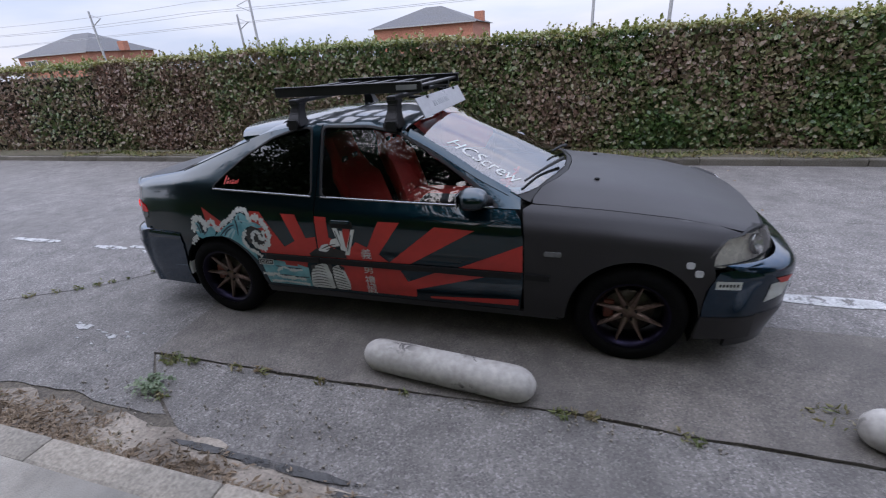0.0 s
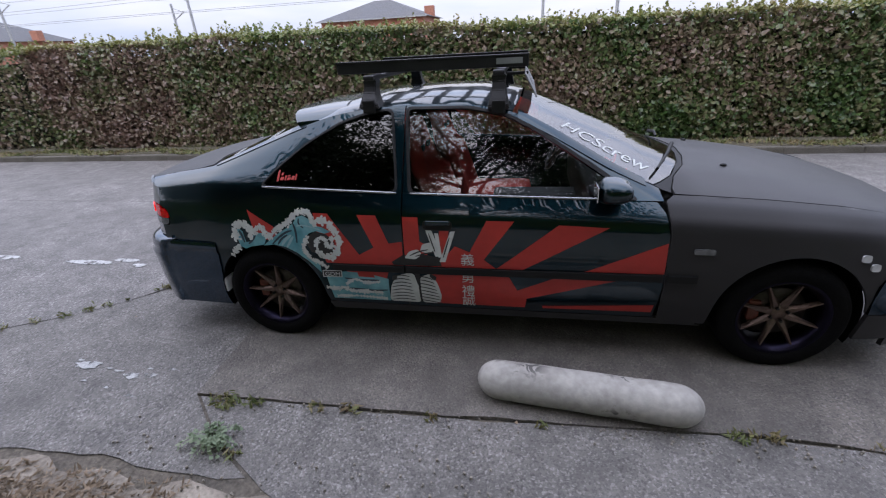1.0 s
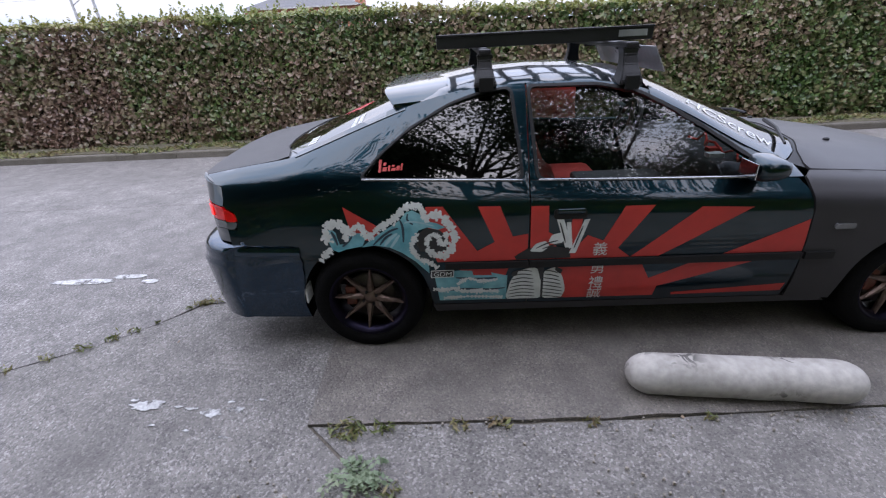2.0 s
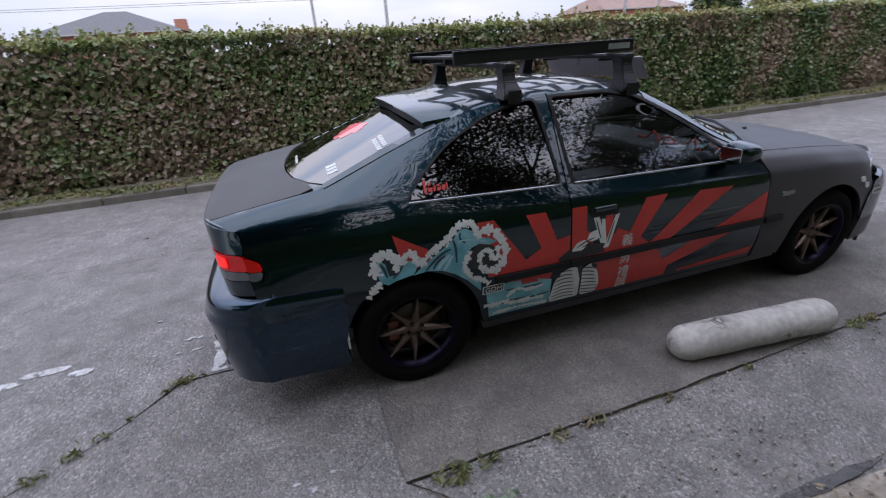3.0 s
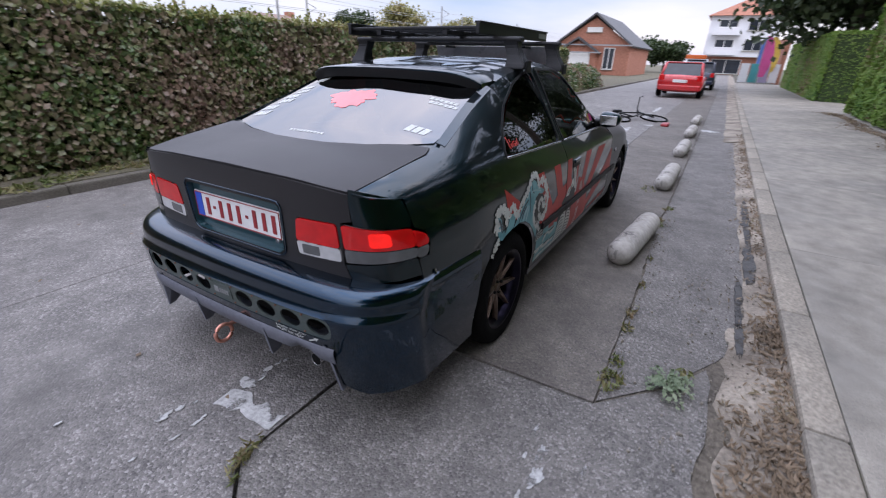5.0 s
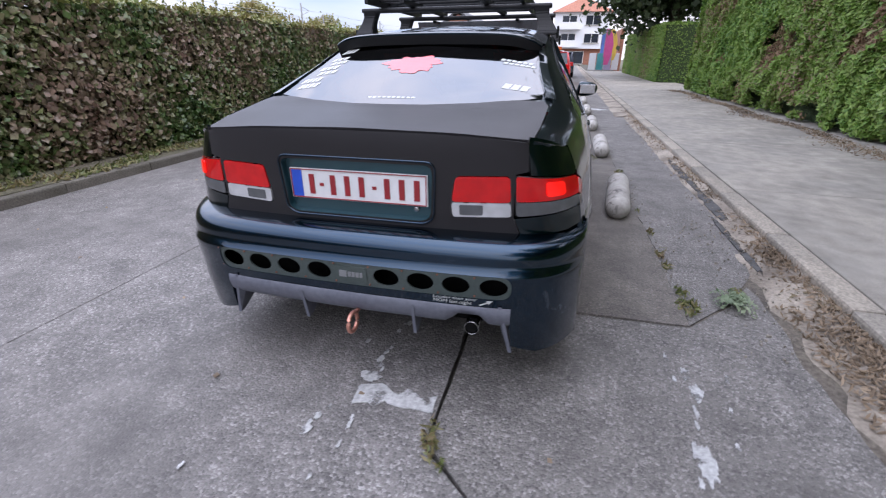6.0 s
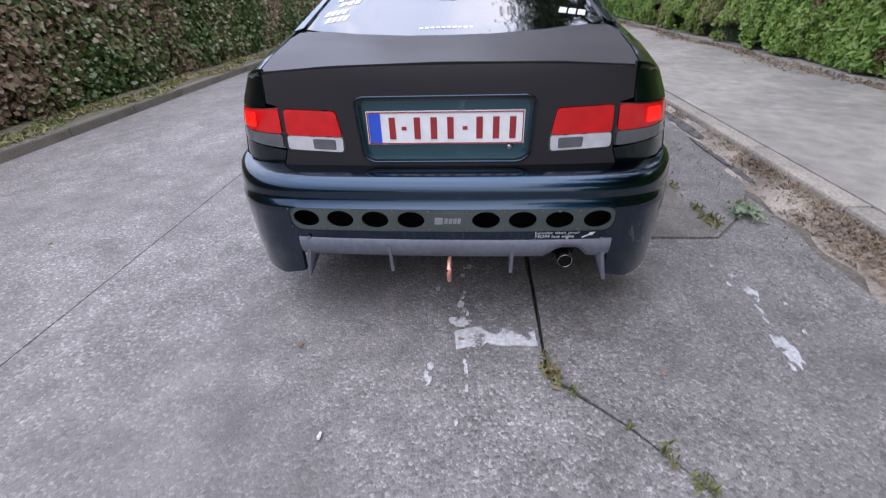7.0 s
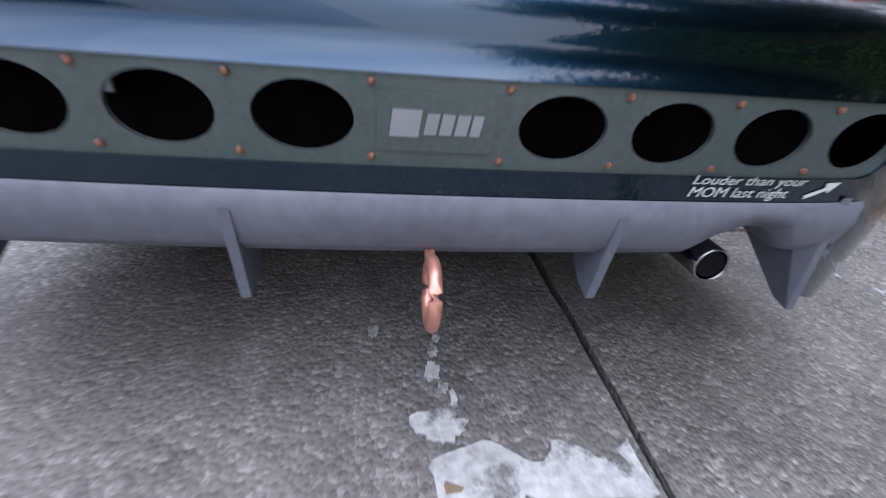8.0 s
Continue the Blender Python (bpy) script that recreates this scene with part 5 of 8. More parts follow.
def rounded(points, r, n=4):
    """Rounds the corners of an outline."""
    out = []
    m = len(points)
    for i in range(m):
        p, a, b = Vector(points[i]), Vector(points[i - 1]), Vector(points[(i + 1) % m])
        da, db = (a - p), (b - p)
        k = min(r, da.length * 0.45, db.length * 0.45)
        s, e = p + da.normalized() * k, p + db.normalized() * k
        for j in range(n + 1):
            t = j / n
            q = s * (1 - t) ** 2 + p * 2 * t * (1 - t) + e * t ** 2
            out.append((q.x, q.y))
    return out


def pane(name, outline, material, left):
    """A side window: an evenly curved pane fitted behind the opening of (x, height)."""
    pts = resample(list(outline), 0.04)
    cx, cz = sum(p[0] for p in pts) / len(pts), sum(p[1] for p in pts) / len(pts)
    barrel = lambda x, z: 0.05 * (x - cx) ** 2 + 0.34 * (z - cz) ** 2
    terms = lambda x, z: [1.0, x - cx, z - cz]
    k = np.linalg.lstsq(np.array([terms(x, z) for x, z in pts]), np.array([skin(x, at_z(x, z)).y - barrel(x, z) for x, z in pts]), rcond=None)[0]
    sgn = -1.0 if left else 1.0
    place = lambda x, z: Vector((x, sgn * (float(np.dot(k, terms(x, z))) + barrel(x, z)), z))

    def normal(x, z):
        n = (place(x, z + 0.01) - place(x, z - 0.01)).cross(place(x + 0.01, z) - place(x - 0.01, z)).normalized()
        return n if n.y * sgn < 0 else -n

    v, f = fill(list(outline), (), 0.05)
    return wrap(name, v, f, place, normal, material, car, 0.0, -0.009)


# the car leans a little with the fall of the road
LEAN = Matrix.Translation((0, 0, -0.0098)) @ Matrix.Rotation(radians(-0.7), 4, "X")
car = thing("car", "dark green coupe with matte black bonnet and red sunburst wrap", "car", (0, 0, 0))
car.matrix_world = LEAN
AR, AF = (0.0, 0.292, 0.325), (2.62, 0.292, 0.325)

# side windows: openings in the cabin's side
QWIN = rounded([(0.03, 0.922), (0.115, 1.0), (0.26, 1.105), (0.45, 1.2), (0.58, 1.238), (0.725, 1.26), (0.765, 0.893)], 0.035)
DWIN = rounded([(0.845, 0.892), (0.815, 1.260), (1.12, 1.255), (1.30, 1.218), (1.42, 1.158), (1.56, 1.075), (1.80, 0.925), (1.90, 0.858)], 0.03)
for left in (False, True):
    # door, with its window frame
    door_out = xz([(0.803, 0.262), (2.04, 0.262), (2.058, 0.45), (2.056, 0.70), (2.035, 0.80), (2.0, 0.842), (0.803, 0.885)])
    door = panel("door", door_out, "green", car, left=left)
    # rocker below the door
    panel("side_skirt", xz([(0.345, 0.212), (2.27, 0.219), (2.2, 0.256), (0.33, 0.256)]), "matte", car, left=left, thick=0.02)
    # quarter panel, up over the pillar to the rail
    qo = []
    qo += [(x, z) for x, z in arc(AR[0], AR[1], AR[2], 2, 178)]
    left_low = [(-0.325, 0.612), (-0.648, 0.61)]
    tail = [(-0.654, 0.686), (-0.606, 0.686), (-0.592, 0.726), (-0.606, 0.774), (-0.655, 0.796), (-0.656, 0.826)]
    side_line = qo + left_low + tail
    top_line = [(-0.658, at_z(-0.658, 0.89)), (-0.692, at_y(-0.692, 0.688)), (-0.733, at_y(-0.733, 0.662)), (-0.757, at_y(-0.757, 0.643)), (-0.782, at_y(-0.782, 0.614)), (-0.791, at_y(-0.791, 0.598)), (-0.7, at_y(-0.7, 0.607)), (-0.5, at_y(-0.5, 0.62)), (-0.33, at_y(-0.33, 0.632))]
    rail_line = [(x, 5.02) for x in np.arange(-0.3, 0.80, 0.05)] + [(0.797, 5.02)]
    down = xz_open([(0.797, 1.25), (0.797, 0.262), (0.34, 0.262)])
    outline = xz_open(side_line) + top_line + rail_line + down
    panel("quarter_panel", outline, "green", car, holes=[xz(QWIN)], left=left)
    pane("quarter_glass", resample(QWIN, 0.04), "dark_glass", left)
    # frame of the door window and the pillar in front of it
    frame_out = [(0.803, at_z(0.803, 0.888)), (0.803, 5.02)] + [(x, 5.02) for x in np.arange(0.85, 2.0, 0.05)] + [(2.02, 5.0)] + xz_open([(2.03, 0.845), (0.85, 0.887)])
    panel("window_frame", frame_out, "green", car, holes=[xz(DWIN)], left=left)
    pane("door_glass", resample(DWIN, 0.04), "side_glass", left)
    # black sill strip at the waist, coloured bright for the sky it reflects
    for x0, x1, z0, z1 in ((0.035, 0.77, 0.9145, 0.8865), (0.842, 1.885, 0.8855, 0.853)):
        line = [(x0 + (x1 - x0) * k / 16, z0 + (z1 - z0) * k / 16) for k in range(17)]
        bm = bmesh.new()
        add_tube(bm, [Vector((x, (1 if left else -1) * (abs(skin(x, at_z(x, z)).y) + 0.004), z)) for x, z in line], 0.0065, 8)
        part("belt_strip", bm, "belt", car, smooth=True)
    # black rubber round the openings
    panel("window_seal", xz(rounded([(0.012, 0.914), (0.112, 1.01), (0.26, 1.116), (0.45, 1.211), (0.58, 1.249), (0.738, 1.27), (0.778, 0.884)], 0.04)), "trim", car, holes=[xz(QWIN)], off=0.003, thick=0.008, step=0.03, left=left)
    panel("window_seal", xz(rounded([(0.828, 0.884), (0.80, 1.271), (1.12, 1.267), (1.305, 1.230), (1.43, 1.169), (1.575, 1.085), (1.815, 0.934), (1.925, 0.848)], 0.03)), "trim", car, holes=[xz(DWIN)], off=0.003, thick=0.008, step=0.03, left=left)
    # front wing
    wing_side = [(2.064, 0.235), (2.285, 0.235)] + arc(AF[0], AF[1], AF[2], 178, 8)[1:] + [(2.95, 0.48), (2.982, 0.53), (2.978, 0.575), (2.968, 0.61), (2.972, 0.65), (2.995, 0.684)]
    wing_top = [(3.035, at_y(3.035, 0.715)), (3.085, at_y(3.085, 0.685)), (3.125, at_y(3.125, 0.657))] + [(x, at_y(x, y)) for x, y in ((3.0, 0.655), (2.8, 0.672), (2.5, 0.69), (2.2, 0.70), (2.08, 0.71))]
    front_edge = xz_open([(2.042, 0.845), (2.062, 0.72), (2.064, 0.45), (2.064, 0.26)])
    panel("wing", xz_open(wing_side) + wing_top + front_edge, "matte", car, left=left)
    # rub strip along the door and quarter
    for x0, x1 in ((0.40, 0.797), (0.803, 2.05), (2.07, 2.2)):
        panel("rub_strip", xz([(x0, 0.477), (x1, 0.477), (x1, 0.512), (x0, 0.512)]), "trim", car, off=0.014, thick=0.014, step=0.05, left=left)
    # indicator on the wing
    panel("side_indicator", xz(rounded([(2.165, 0.622), (2.255, 0.622), (2.255, 0.648), (2.165, 0.648)], 0.01)), "smoke_lens", car, off=0.008, thick=0.01, step=0.02, left=left)
    # door handle with its dark recess
    hd = panel("door_handle", xz(rounded([(0.905, 0.715), (1.055, 0.715), (1.055, 0.762), (0.905, 0.762)], 0.02)), "trim", car, off=0.004, thick=0.006, step=0.03, left=left)
    sgn = 1 if left else -1
    part("grip", box_bm((0.92, sgn * 0.838 - 0.014, 0.742), (1.045, sgn * 0.838 + 0.014, 0.765), 0.008), "green", hd)
    # door mirror
    mir = new("door_mirror")
    mir.parent = car
    bm = bmesh.new()
    bmesh.ops.create_icosphere(bm, subdivisions=4, radius=1.0)
    for v in bm.verts:
        c = v.co
        c.x = (abs(c.x) ** 0.75) * (1 if c.x > 0 else -0.45)
        c.y, c.z = math.copysign(abs(c.y) ** 0.7, c.y), math.copysign(abs(c.z) ** 0.75, c.z)
        v.co = Vector((1.76 + c.x * 0.1 + 0.02 * abs(c.y), sgn * (0.845 + c.y * 0.078), 0.918 + c.z * (0.055 + 0.01 * c.y * sgn)))
    part("shell", bm, "green", mir, smooth=True)
    part("mirror_glass", box_bm((1.712, sgn * 0.845 - 0.06, 0.884), (1.717, sgn * 0.845 + 0.06, 0.952), 0.003), "mirror", mir)
    bm = bmesh.new()
    add_tube(bm, [(1.86, sgn * 0.735, 0.88), (1.82, sgn * 0.775, 0.885), (1.79, sgn * 0.81, 0.90)], [0.032, 0.028, 0.03], 10)
    part("mirror_arm", bm, "trim", mir, smooth=True)

# roof, glass, bonnet and boot lid go over the middle


def over(line):
    """An outline given as (x, half width) on the right, closed over the left side."""
    right = [(x, at_y(x, y)) for x, y in line]
    return right + [(x, 14 - s) for x, s in reversed(right)]


def rail_y(x, d=0.0):
    return float(np.interp(x, XS, LINES[5][0])) - d


roof_line = [(1.375, 0.02), (1.372, 0.2), (1.36, 0.4)] + [(1.335, rail_y(1.335, 0.012))] + [(x, rail_y(x, 0.004)) for x in np.arange(1.28, 0.26, -0.06)] + [(0.27, 0.5), (0.30, 0.35), (0.31, 0.1), (0.31, 0.02)]
panel("roof", over(roof_line), "green", car)
ws_line = [(1.385, 0.02), (1.382, 0.2), (1.37, 0.4), (1.36, rail_y(1.36, 0.04))] + [(x, rail_y(x, 0.03)) for x in np.arange(1.42, 1.99, 0.06)] + [(2.0, rail_y(2.0, 0.03)), (2.1, 0.55), (2.18, 0.35), (2.225, 0.15), (2.23, 0.02)]
panel("windscreen", over(ws_line), "screen", car, off=-0.004, thick=0.0)
rw_line = [(0.29, 0.02), (0.28, 0.3), (0.25, 0.5), (0.2, rail_y(0.2, 0.035))] + [(x, rail_y(x, 0.03)) for x in np.arange(0.14, -0.27, -0.06)] + [(-0.30, 0.59), (-0.36, 0.5), (-0.42, 0.35), (-0.455, 0.15), (-0.46, 0.02)]
panel("rear_window", over(rw_line), "rear_glass", car, off=-0.004, thick=0.0)
bonnet_line = [(2.27, 0.02), (2.255, 0.2), (2.2, 0.4), (2.12, 0.55), (2.085, 0.66), (2.09, 0.70)] + [(2.2, 0.695), (2.5, 0.685), (2.8, 0.667), (3.0, 0.655), (3.12, 0.638), (3.175, 0.6), (3.235, 0.48), (3.268, 0.3), (3.278, 0.02)]
panel("bonnet", over(bonnet_line), "matte", car, label="matte black bonnet")
for sgn in (-1, 1):
    line = [(x, rail_y(x, -0.012)) for x in np.arange(1.36, 2.02, 0.06)]
    strip = [(x, at_y(x, y)) for x, y in line] + [(x, at_y(x, y - 0.045)) for x, y in reversed(line)]
    panel("screen_pillar", strip, "green", car, off=0.002, thick=0.006, step=0.03, left=sgn > 0)
    line = [(x, rail_y(x, -0.006)) for x in np.arange(0.24, -0.30, -0.06)]
    strip = [(x, at_y(x, y)) for x, y in line] + [(x, at_y(x, y - 0.04)) for x, y in reversed(line)]
    panel("rear_pillar_trim", strip, "green", car, off=0.002, thick=0.006, step=0.03, left=sgn > 0)
# dark channel under the joints of glass, lid and quarter
for left in (False, True):
    ch = [(x, at_y(x, y)) for x, y in ((-0.20, 0.655), (-0.42, 0.655), (-0.52, 0.40), (-0.36, 0.42), (-0.22, 0.56))]
    panel("drain_channel", ch, "green", car, off=-0.008, thick=0.0, left=left)
# cowl between bonnet and windscreen, wipers
cowl_line = [(2.235, 0.02), (2.23, 0.15), (2.185, 0.35), (2.105, 0.55), (2.005, 0.66)] + [(2.075, 0.69), (2.08, 0.66), (2.115, 0.55), (2.195, 0.4), (2.25, 0.2), (2.265, 0.02)]
panel("cowl", over(cowl_line), "trim", car, off=-0.004, thick=0.01, step=0.04)
for y0, y1 in ((-0.12, -0.58), (0.40, -0.06)):
    bm = bmesh.new()
    pa, pb = skin(2.20, at_y(2.2, abs(y0))), skin(2.02, at_y(2.02, min(0.62, abs(y1))))
    pa, pb = Vector((2.215, y0, pa.z + 0.03)), Vector((2.03 if y1 < -0.3 else 2.14, y1, (pb.z if y1 < -0.3 else skin(2.14, 7).z) + 0.03))
    add_tube(bm, [pa, (pa + pb) / 2 + Vector((0.01, 0, 0.012)), pb], [0.012, 0.009, 0.006], 6)
    part("wiper", bm, "trim", car)
for nx, ny in ((2.42, -0.33), (2.42, 0.33)):
    bm = bmesh.new()
    z = skin(nx, at_y(nx, abs(ny))).z
    bmesh.ops.create_icosphere(bm, subdivisions=2, radius=0.013, matrix=Matrix.Translation((nx, ny, z + 0.004)) @ Matrix.Diagonal((1.3, 1, 0.7, 1)))
    part("washer_nozzle", bm, "trim", car)


# ---- tail: a curved face x = tail_x(y, z) ----
def tail_x(y, z, out=0.0):
    base = float(np.interp(z, [0.5, 0.6, 0.75, 0.88, 0.905, 0.925, 0.95], [-0.807, -0.813, -0.821, -0.825, -0.823, -0.813, -0.775]))
    q = min(abs(y) / 0.745, 1.0)
    return base + 0.03 * q * q + 0.135 * q ** 12 - out


TAIL_UP = 0.026
TAIL_I = int(round((-0.656 - XS[0]) / (XS[1] - XS[0])))


def tail_y(y, z):
    """Draws the tail's rim in or out to meet the car's side at every height."""
    w = float(np.interp(min(z, 0.893), TZ[TAIL_I], TY[TAIL_I])) - 0.745
    t = min(max((abs(y) - 0.5) / 0.245, 0.0), 1.0)
    return y + (1 if y > 0 else -1) * w * t * t * (3 - 2 * t)


def tail_place(y, z):
    return Vector((tail_x(y, z), tail_y(y, z + TAIL_UP), z + TAIL_UP))


def tail_normal(y, z):
    du = tail_place(y + 0.01, z) - tail_place(y - 0.01, z)
    dv = tail_place(y, z + 0.01) - tail_place(y, z - 0.01)
    n = dv.cross(du).normalized()
    return n if n.x < 0 else -n


def tail_piece(name, outline, material, parent, holes=(), off=0.0, thick=0.012, step=0.04, label=""):
    v, f = fill(list(outline), [list(h) for h in holes], step)
    return wrap(name, v, f, tail_place, tail_normal, material, parent, thick, off, label)


def mirror_y(points):
    return [(-y, z) for y, z in points]


def edge_z(y):
    """Height of the boot's rear edge."""
    return 0.910 - 0.022 * (abs(y) / 0.6) ** 3


RECESS = rounded([(-0.282, 0.807), (0.282, 0.807), (0.272, 0.63), (0.245, 0.612), (-0.245, 0.612), (-0.272, 0.63)], 0.03)
LAMP_IN = rounded([(0.355, 0.778), (0.537, 0.785), (0.545, 0.643), (0.345, 0.632), (0.338, 0.66)], 0.018)
LAMP_OUT = rounded([(0.551, 0.785), (0.735, 0.772), (0.742, 0.668), (0.556, 0.645)], 0.012)
lid_edge = [(y, edge_z(y)) for y in np.linspace(-0.598, 0.598, 25)]
lid_back = [(0.60, 0.90), (0.597, 0.80), (0.552, 0.79), (0.549, 0.64), (0.57, 0.578), (-0.57, 0.578), (-0.549, 0.64), (-0.552, 0.79), (-0.597, 0.80), (-0.60, 0.90)]
lid_top = [(-0.82 + 0.03 * (y / 0.745) ** 2 + 0.135 * (abs(y) / 0.745) ** 12 + 0.006, abs(y)) for y in np.linspace(0.02, 0.592, 12)]
lid = panel("boot_lid", over([(-0.468, 0.02), (-0.462, 0.15), (-0.428, 0.35), (-0.368, 0.5), (-0.345, 0.60), (-0.40, 0.618), (-0.55, 0.612), (-0.70, 0.602)] + lid_top[::-1]), "matte", car, label="matte black boot lid")
tail_piece("boot_face", lid_edge + lid_back, "matte", lid, holes=[RECESS, LAMP_IN, mirror_y(LAMP_IN)])
# number plate recess: a shallow green tray
v, f = fill(RECESS, (), 0.03)
tray_place = lambda y, z: Vector((tail_x(y, z) + 0.024, y, z + TAIL_UP))
wrap("plate_recess", v, f, tray_place, lambda y, z: Vector((-1, 0, 0)), "tray", lid, 0.0)
inner = [(y * 0.985, 0.706 + (z - 0.706) * 0.96) for y, z in RECESS]
vs, fs = [], []
for k, ((y, z), (y2, z2)) in enumerate(zip(RECESS, inner)):
    vs += [tail_place(y, z) + Vector((-0.003, 0, 0)), Vector((tail_x(y2, z2) + 0.025, y2, z2 + TAIL_UP))]
m_ = len(RECESS)
fs = [(2 * k, 2 * ((k + 1) % m_), 2 * ((k + 1) % m_) + 1, 2 * k + 1) for k in range(m_)]
raw("recess_wall", vs, fs, "tray", lid, smooth=True)
bm = bmesh.new()
add_tube(bm, [tail_place(y, z) + Vector((-0.002, 0, 0)) for y, z in rounded([(-0.292, 0.819), (0.292, 0.819), (0.282, 0.625), (0.25, 0.602), (-0.25, 0.602), (-0.282, 0.625)], 0.035)], 0.004, 6, True)
part("recess_rim", bm, "blue_green", lid, smooth=True)
lock = bmesh.new()
add_lathe(lock, [(0.001, -0.01), (0.009, -0.01), (0.012, -0.004), (0.012, 0.01)], 16, pose(-0.786, -0.215, 0.672, 0, 0, -90))
part("lock", lock, "chrome", lid, smooth=True)
# plate: white with a red rim, blue strip; its figures as plain bars
PX = -0.80
plate = part("number_plate", box_bm((PX - 0.004, -0.26, 0.686), (PX + 0.004, 0.26, 0.796), 0.003), "plate_white", lid, "white number plate with a dark red border")
bm = bmesh.new()
for lo, hi in (((PX - 0.007, -0.256, 0.6885), (PX - 0.0035, 0.256, 0.6915)), ((PX - 0.007, -0.256, 0.7905), (PX - 0.0035, 0.256, 0.7935)), ((PX - 0.007, -0.256, 0.6915), (PX - 0.0035, -0.253, 0.7905)), ((PX - 0.007, 0.253, 0.6915), (PX - 0.0035, 0.256, 0.7905))):
    add_box(bm, lo, hi)
part("border", bm, "plate_red", plate)
part("blue_strip", box_bm((PX - 0.0065, 0.212, 0.6925), (PX - 0.0038, 0.251, 0.7895)), "plate_blue", plate)
y = 0.185
for w0, gap, h in ((0.022, 0.02, 0.072), (0.016, 0.014, 0.012), (0.044, 0.012, 0.072), (0.042, 0.012, 0.072), (0.044, 0.018, 0.072), (0.016, 0.018, 0.012), (0.042, 0.012, 0.072), (0.042, 0.012, 0.072), (0.042, 0.01, 0.072)):
    w = min(w0, 0.021)
    part("plate_bar", box_bm((PX - 0.0065, y - (w0 + w) / 2, 0.74 - h / 2), (PX - 0.0038, y - (w0 - w) / 2, 0.74 + h / 2), 0.001), "plate_red", plate)
    y -= w0 + gap
# tail lamps
for sgn in (1, -1):
    fl = (lambda p: p) if sgn > 0 else mirror_y
    lamp = tail_piece("tail_lamp_inner", fl(LAMP_IN), "smoke_lens", lid, off=-0.01, thick=0.0, step=0.03)
    tail_piece("red_lens", fl(rounded([(0.358, 0.775), (0.534, 0.782), (0.539, 0.696), (0.345, 0.690)], 0.014)), "red_lens", lamp, off=0.003, thick=0.014, step=0.02)
    tail_piece("white_lens", fl(rounded([(0.344, 0.687), (0.539, 0.694), (0.542, 0.646), (0.348, 0.636)], 0.012)), "clear_lens", lamp, off=0.002, thick=0.014, step=0.02)
    tail_piece("bulb_window", fl(rounded([(0.37, 0.680), (0.45, 0.683), (0.45, 0.648), (0.372, 0.645)], 0.006)), "smoke_lens", lamp, off=0.0035, thick=0.003, step=0.02)
    body_lamp = tail_piece("tail_lamp_outer", fl(LAMP_OUT), "smoke_lens", car, off=-0.01, thick=0.0, step=0.03)
    tail_piece("red_lens", fl(rounded([(0.553, 0.782), (0.742, 0.770), (0.744, 0.706), (0.556, 0.699)], 0.01)), "red_lens", body_lamp, off=0.0015, thick=0.014, step=0.02)
    tail_piece("smoked_lens", fl(rounded([(0.556, 0.696), (0.744, 0.703), (0.744, 0.668), (0.559, 0.648)], 0.01)), "smoke_lens", body_lamp, off=0.0015, thick=0.014, step=0.02)
    tail_piece("lit_lamp", fl(rounded([(0.645, 0.766), (0.700, 0.763), (0.701, 0.718), (0.645, 0.716)], 0.012)), "lit_lens", body_lamp, off=0.0065, thick=0.004, step=0.02)
    panel("lamp_side_lens", xz(rounded([(-0.66, 0.726), (-0.597, 0.728), (-0.603, 0.761), (-0.66, 0.791)], 0.018)), "red_lens", body_lamp, off=0.001, thick=0.012, step=0.02, left=sgn > 0)
    panel("lamp_side_lens", xz(rounded([(-0.658, 0.688), (-0.612, 0.69), (-0.597, 0.726), (-0.66, 0.724)], 0.018)), "smoke_lens", body_lamp, off=0.001, thick=0.012, step=0.02, left=sgn > 0)
    # painted tail corner round the lamp
    tail_piece("tail_corner", fl([(0.603, 0.906), (0.601, 0.788), (0.742, 0.775), (0.745, 0.80), (0.743, 0.858), (0.70, 0.885), (0.655, 0.899)]), "green", car)
    tail_piece("tail_corner", fl([(0.553, 0.640), (0.742, 0.664), (0.745, 0.60), (0.575, 0.575)]), "green", car)


# ---- rear bumper ----
BUMP_V = [0.17, 0.3, 0.38, 0.47, 0.484, 0.497, 0.51, 0.54, 0.565, 0.59, 0.615, 0.645, 0.70]
BUMP_X = [-0.895, -0.915, -0.922, -0.932, -0.931, -0.921, -0.916, -0.915, -0.909, -0.894, -0.868, -0.832, -0.79]
BUMP_Z = [0.19, 0.318, 0.406, 0.496, 0.508, 0.517, 0.527, 0.556, 0.578, 0.596, 0.607, 0.612, 0.616]


def bump_profile(v):
    """The bumper's upright section, depth and height: a face, a small ledge, a groove, a rounded top."""
    return float(np.interp(v, BUMP_V, BUMP_X)), float(np.interp(v, BUMP_V, BUMP_Z))


def bump_x(y, v):
    q = min(abs(y) / 0.80, 1.0)
    return bump_profile(v)[0] + 0.035 * q * q + 0.217 * q ** 10


def bump_place(y, v):
    """A point of the bumper; past its corner (half width 0.79) y goes on along the car's side."""
    u = abs(y)
    w = min(u, 0.79)
    x, z = bump_x(w, v), bump_profile(v)[1]
    yy = w * (1 + 0.012 * (w / 0.80) ** 6)
    if u > 0.79:
        x += u - 0.79
        side = -skin(x, at_z(x, z)).y + 0.008 - 0.16 * max(0.0, v - 0.57)
        t = min((u - 0.79) / 0.06, 1.0)
        yy += (side - yy) * t * t * (3 - 2 * t)
    return Vector((x, math.copysign(yy, y), z))


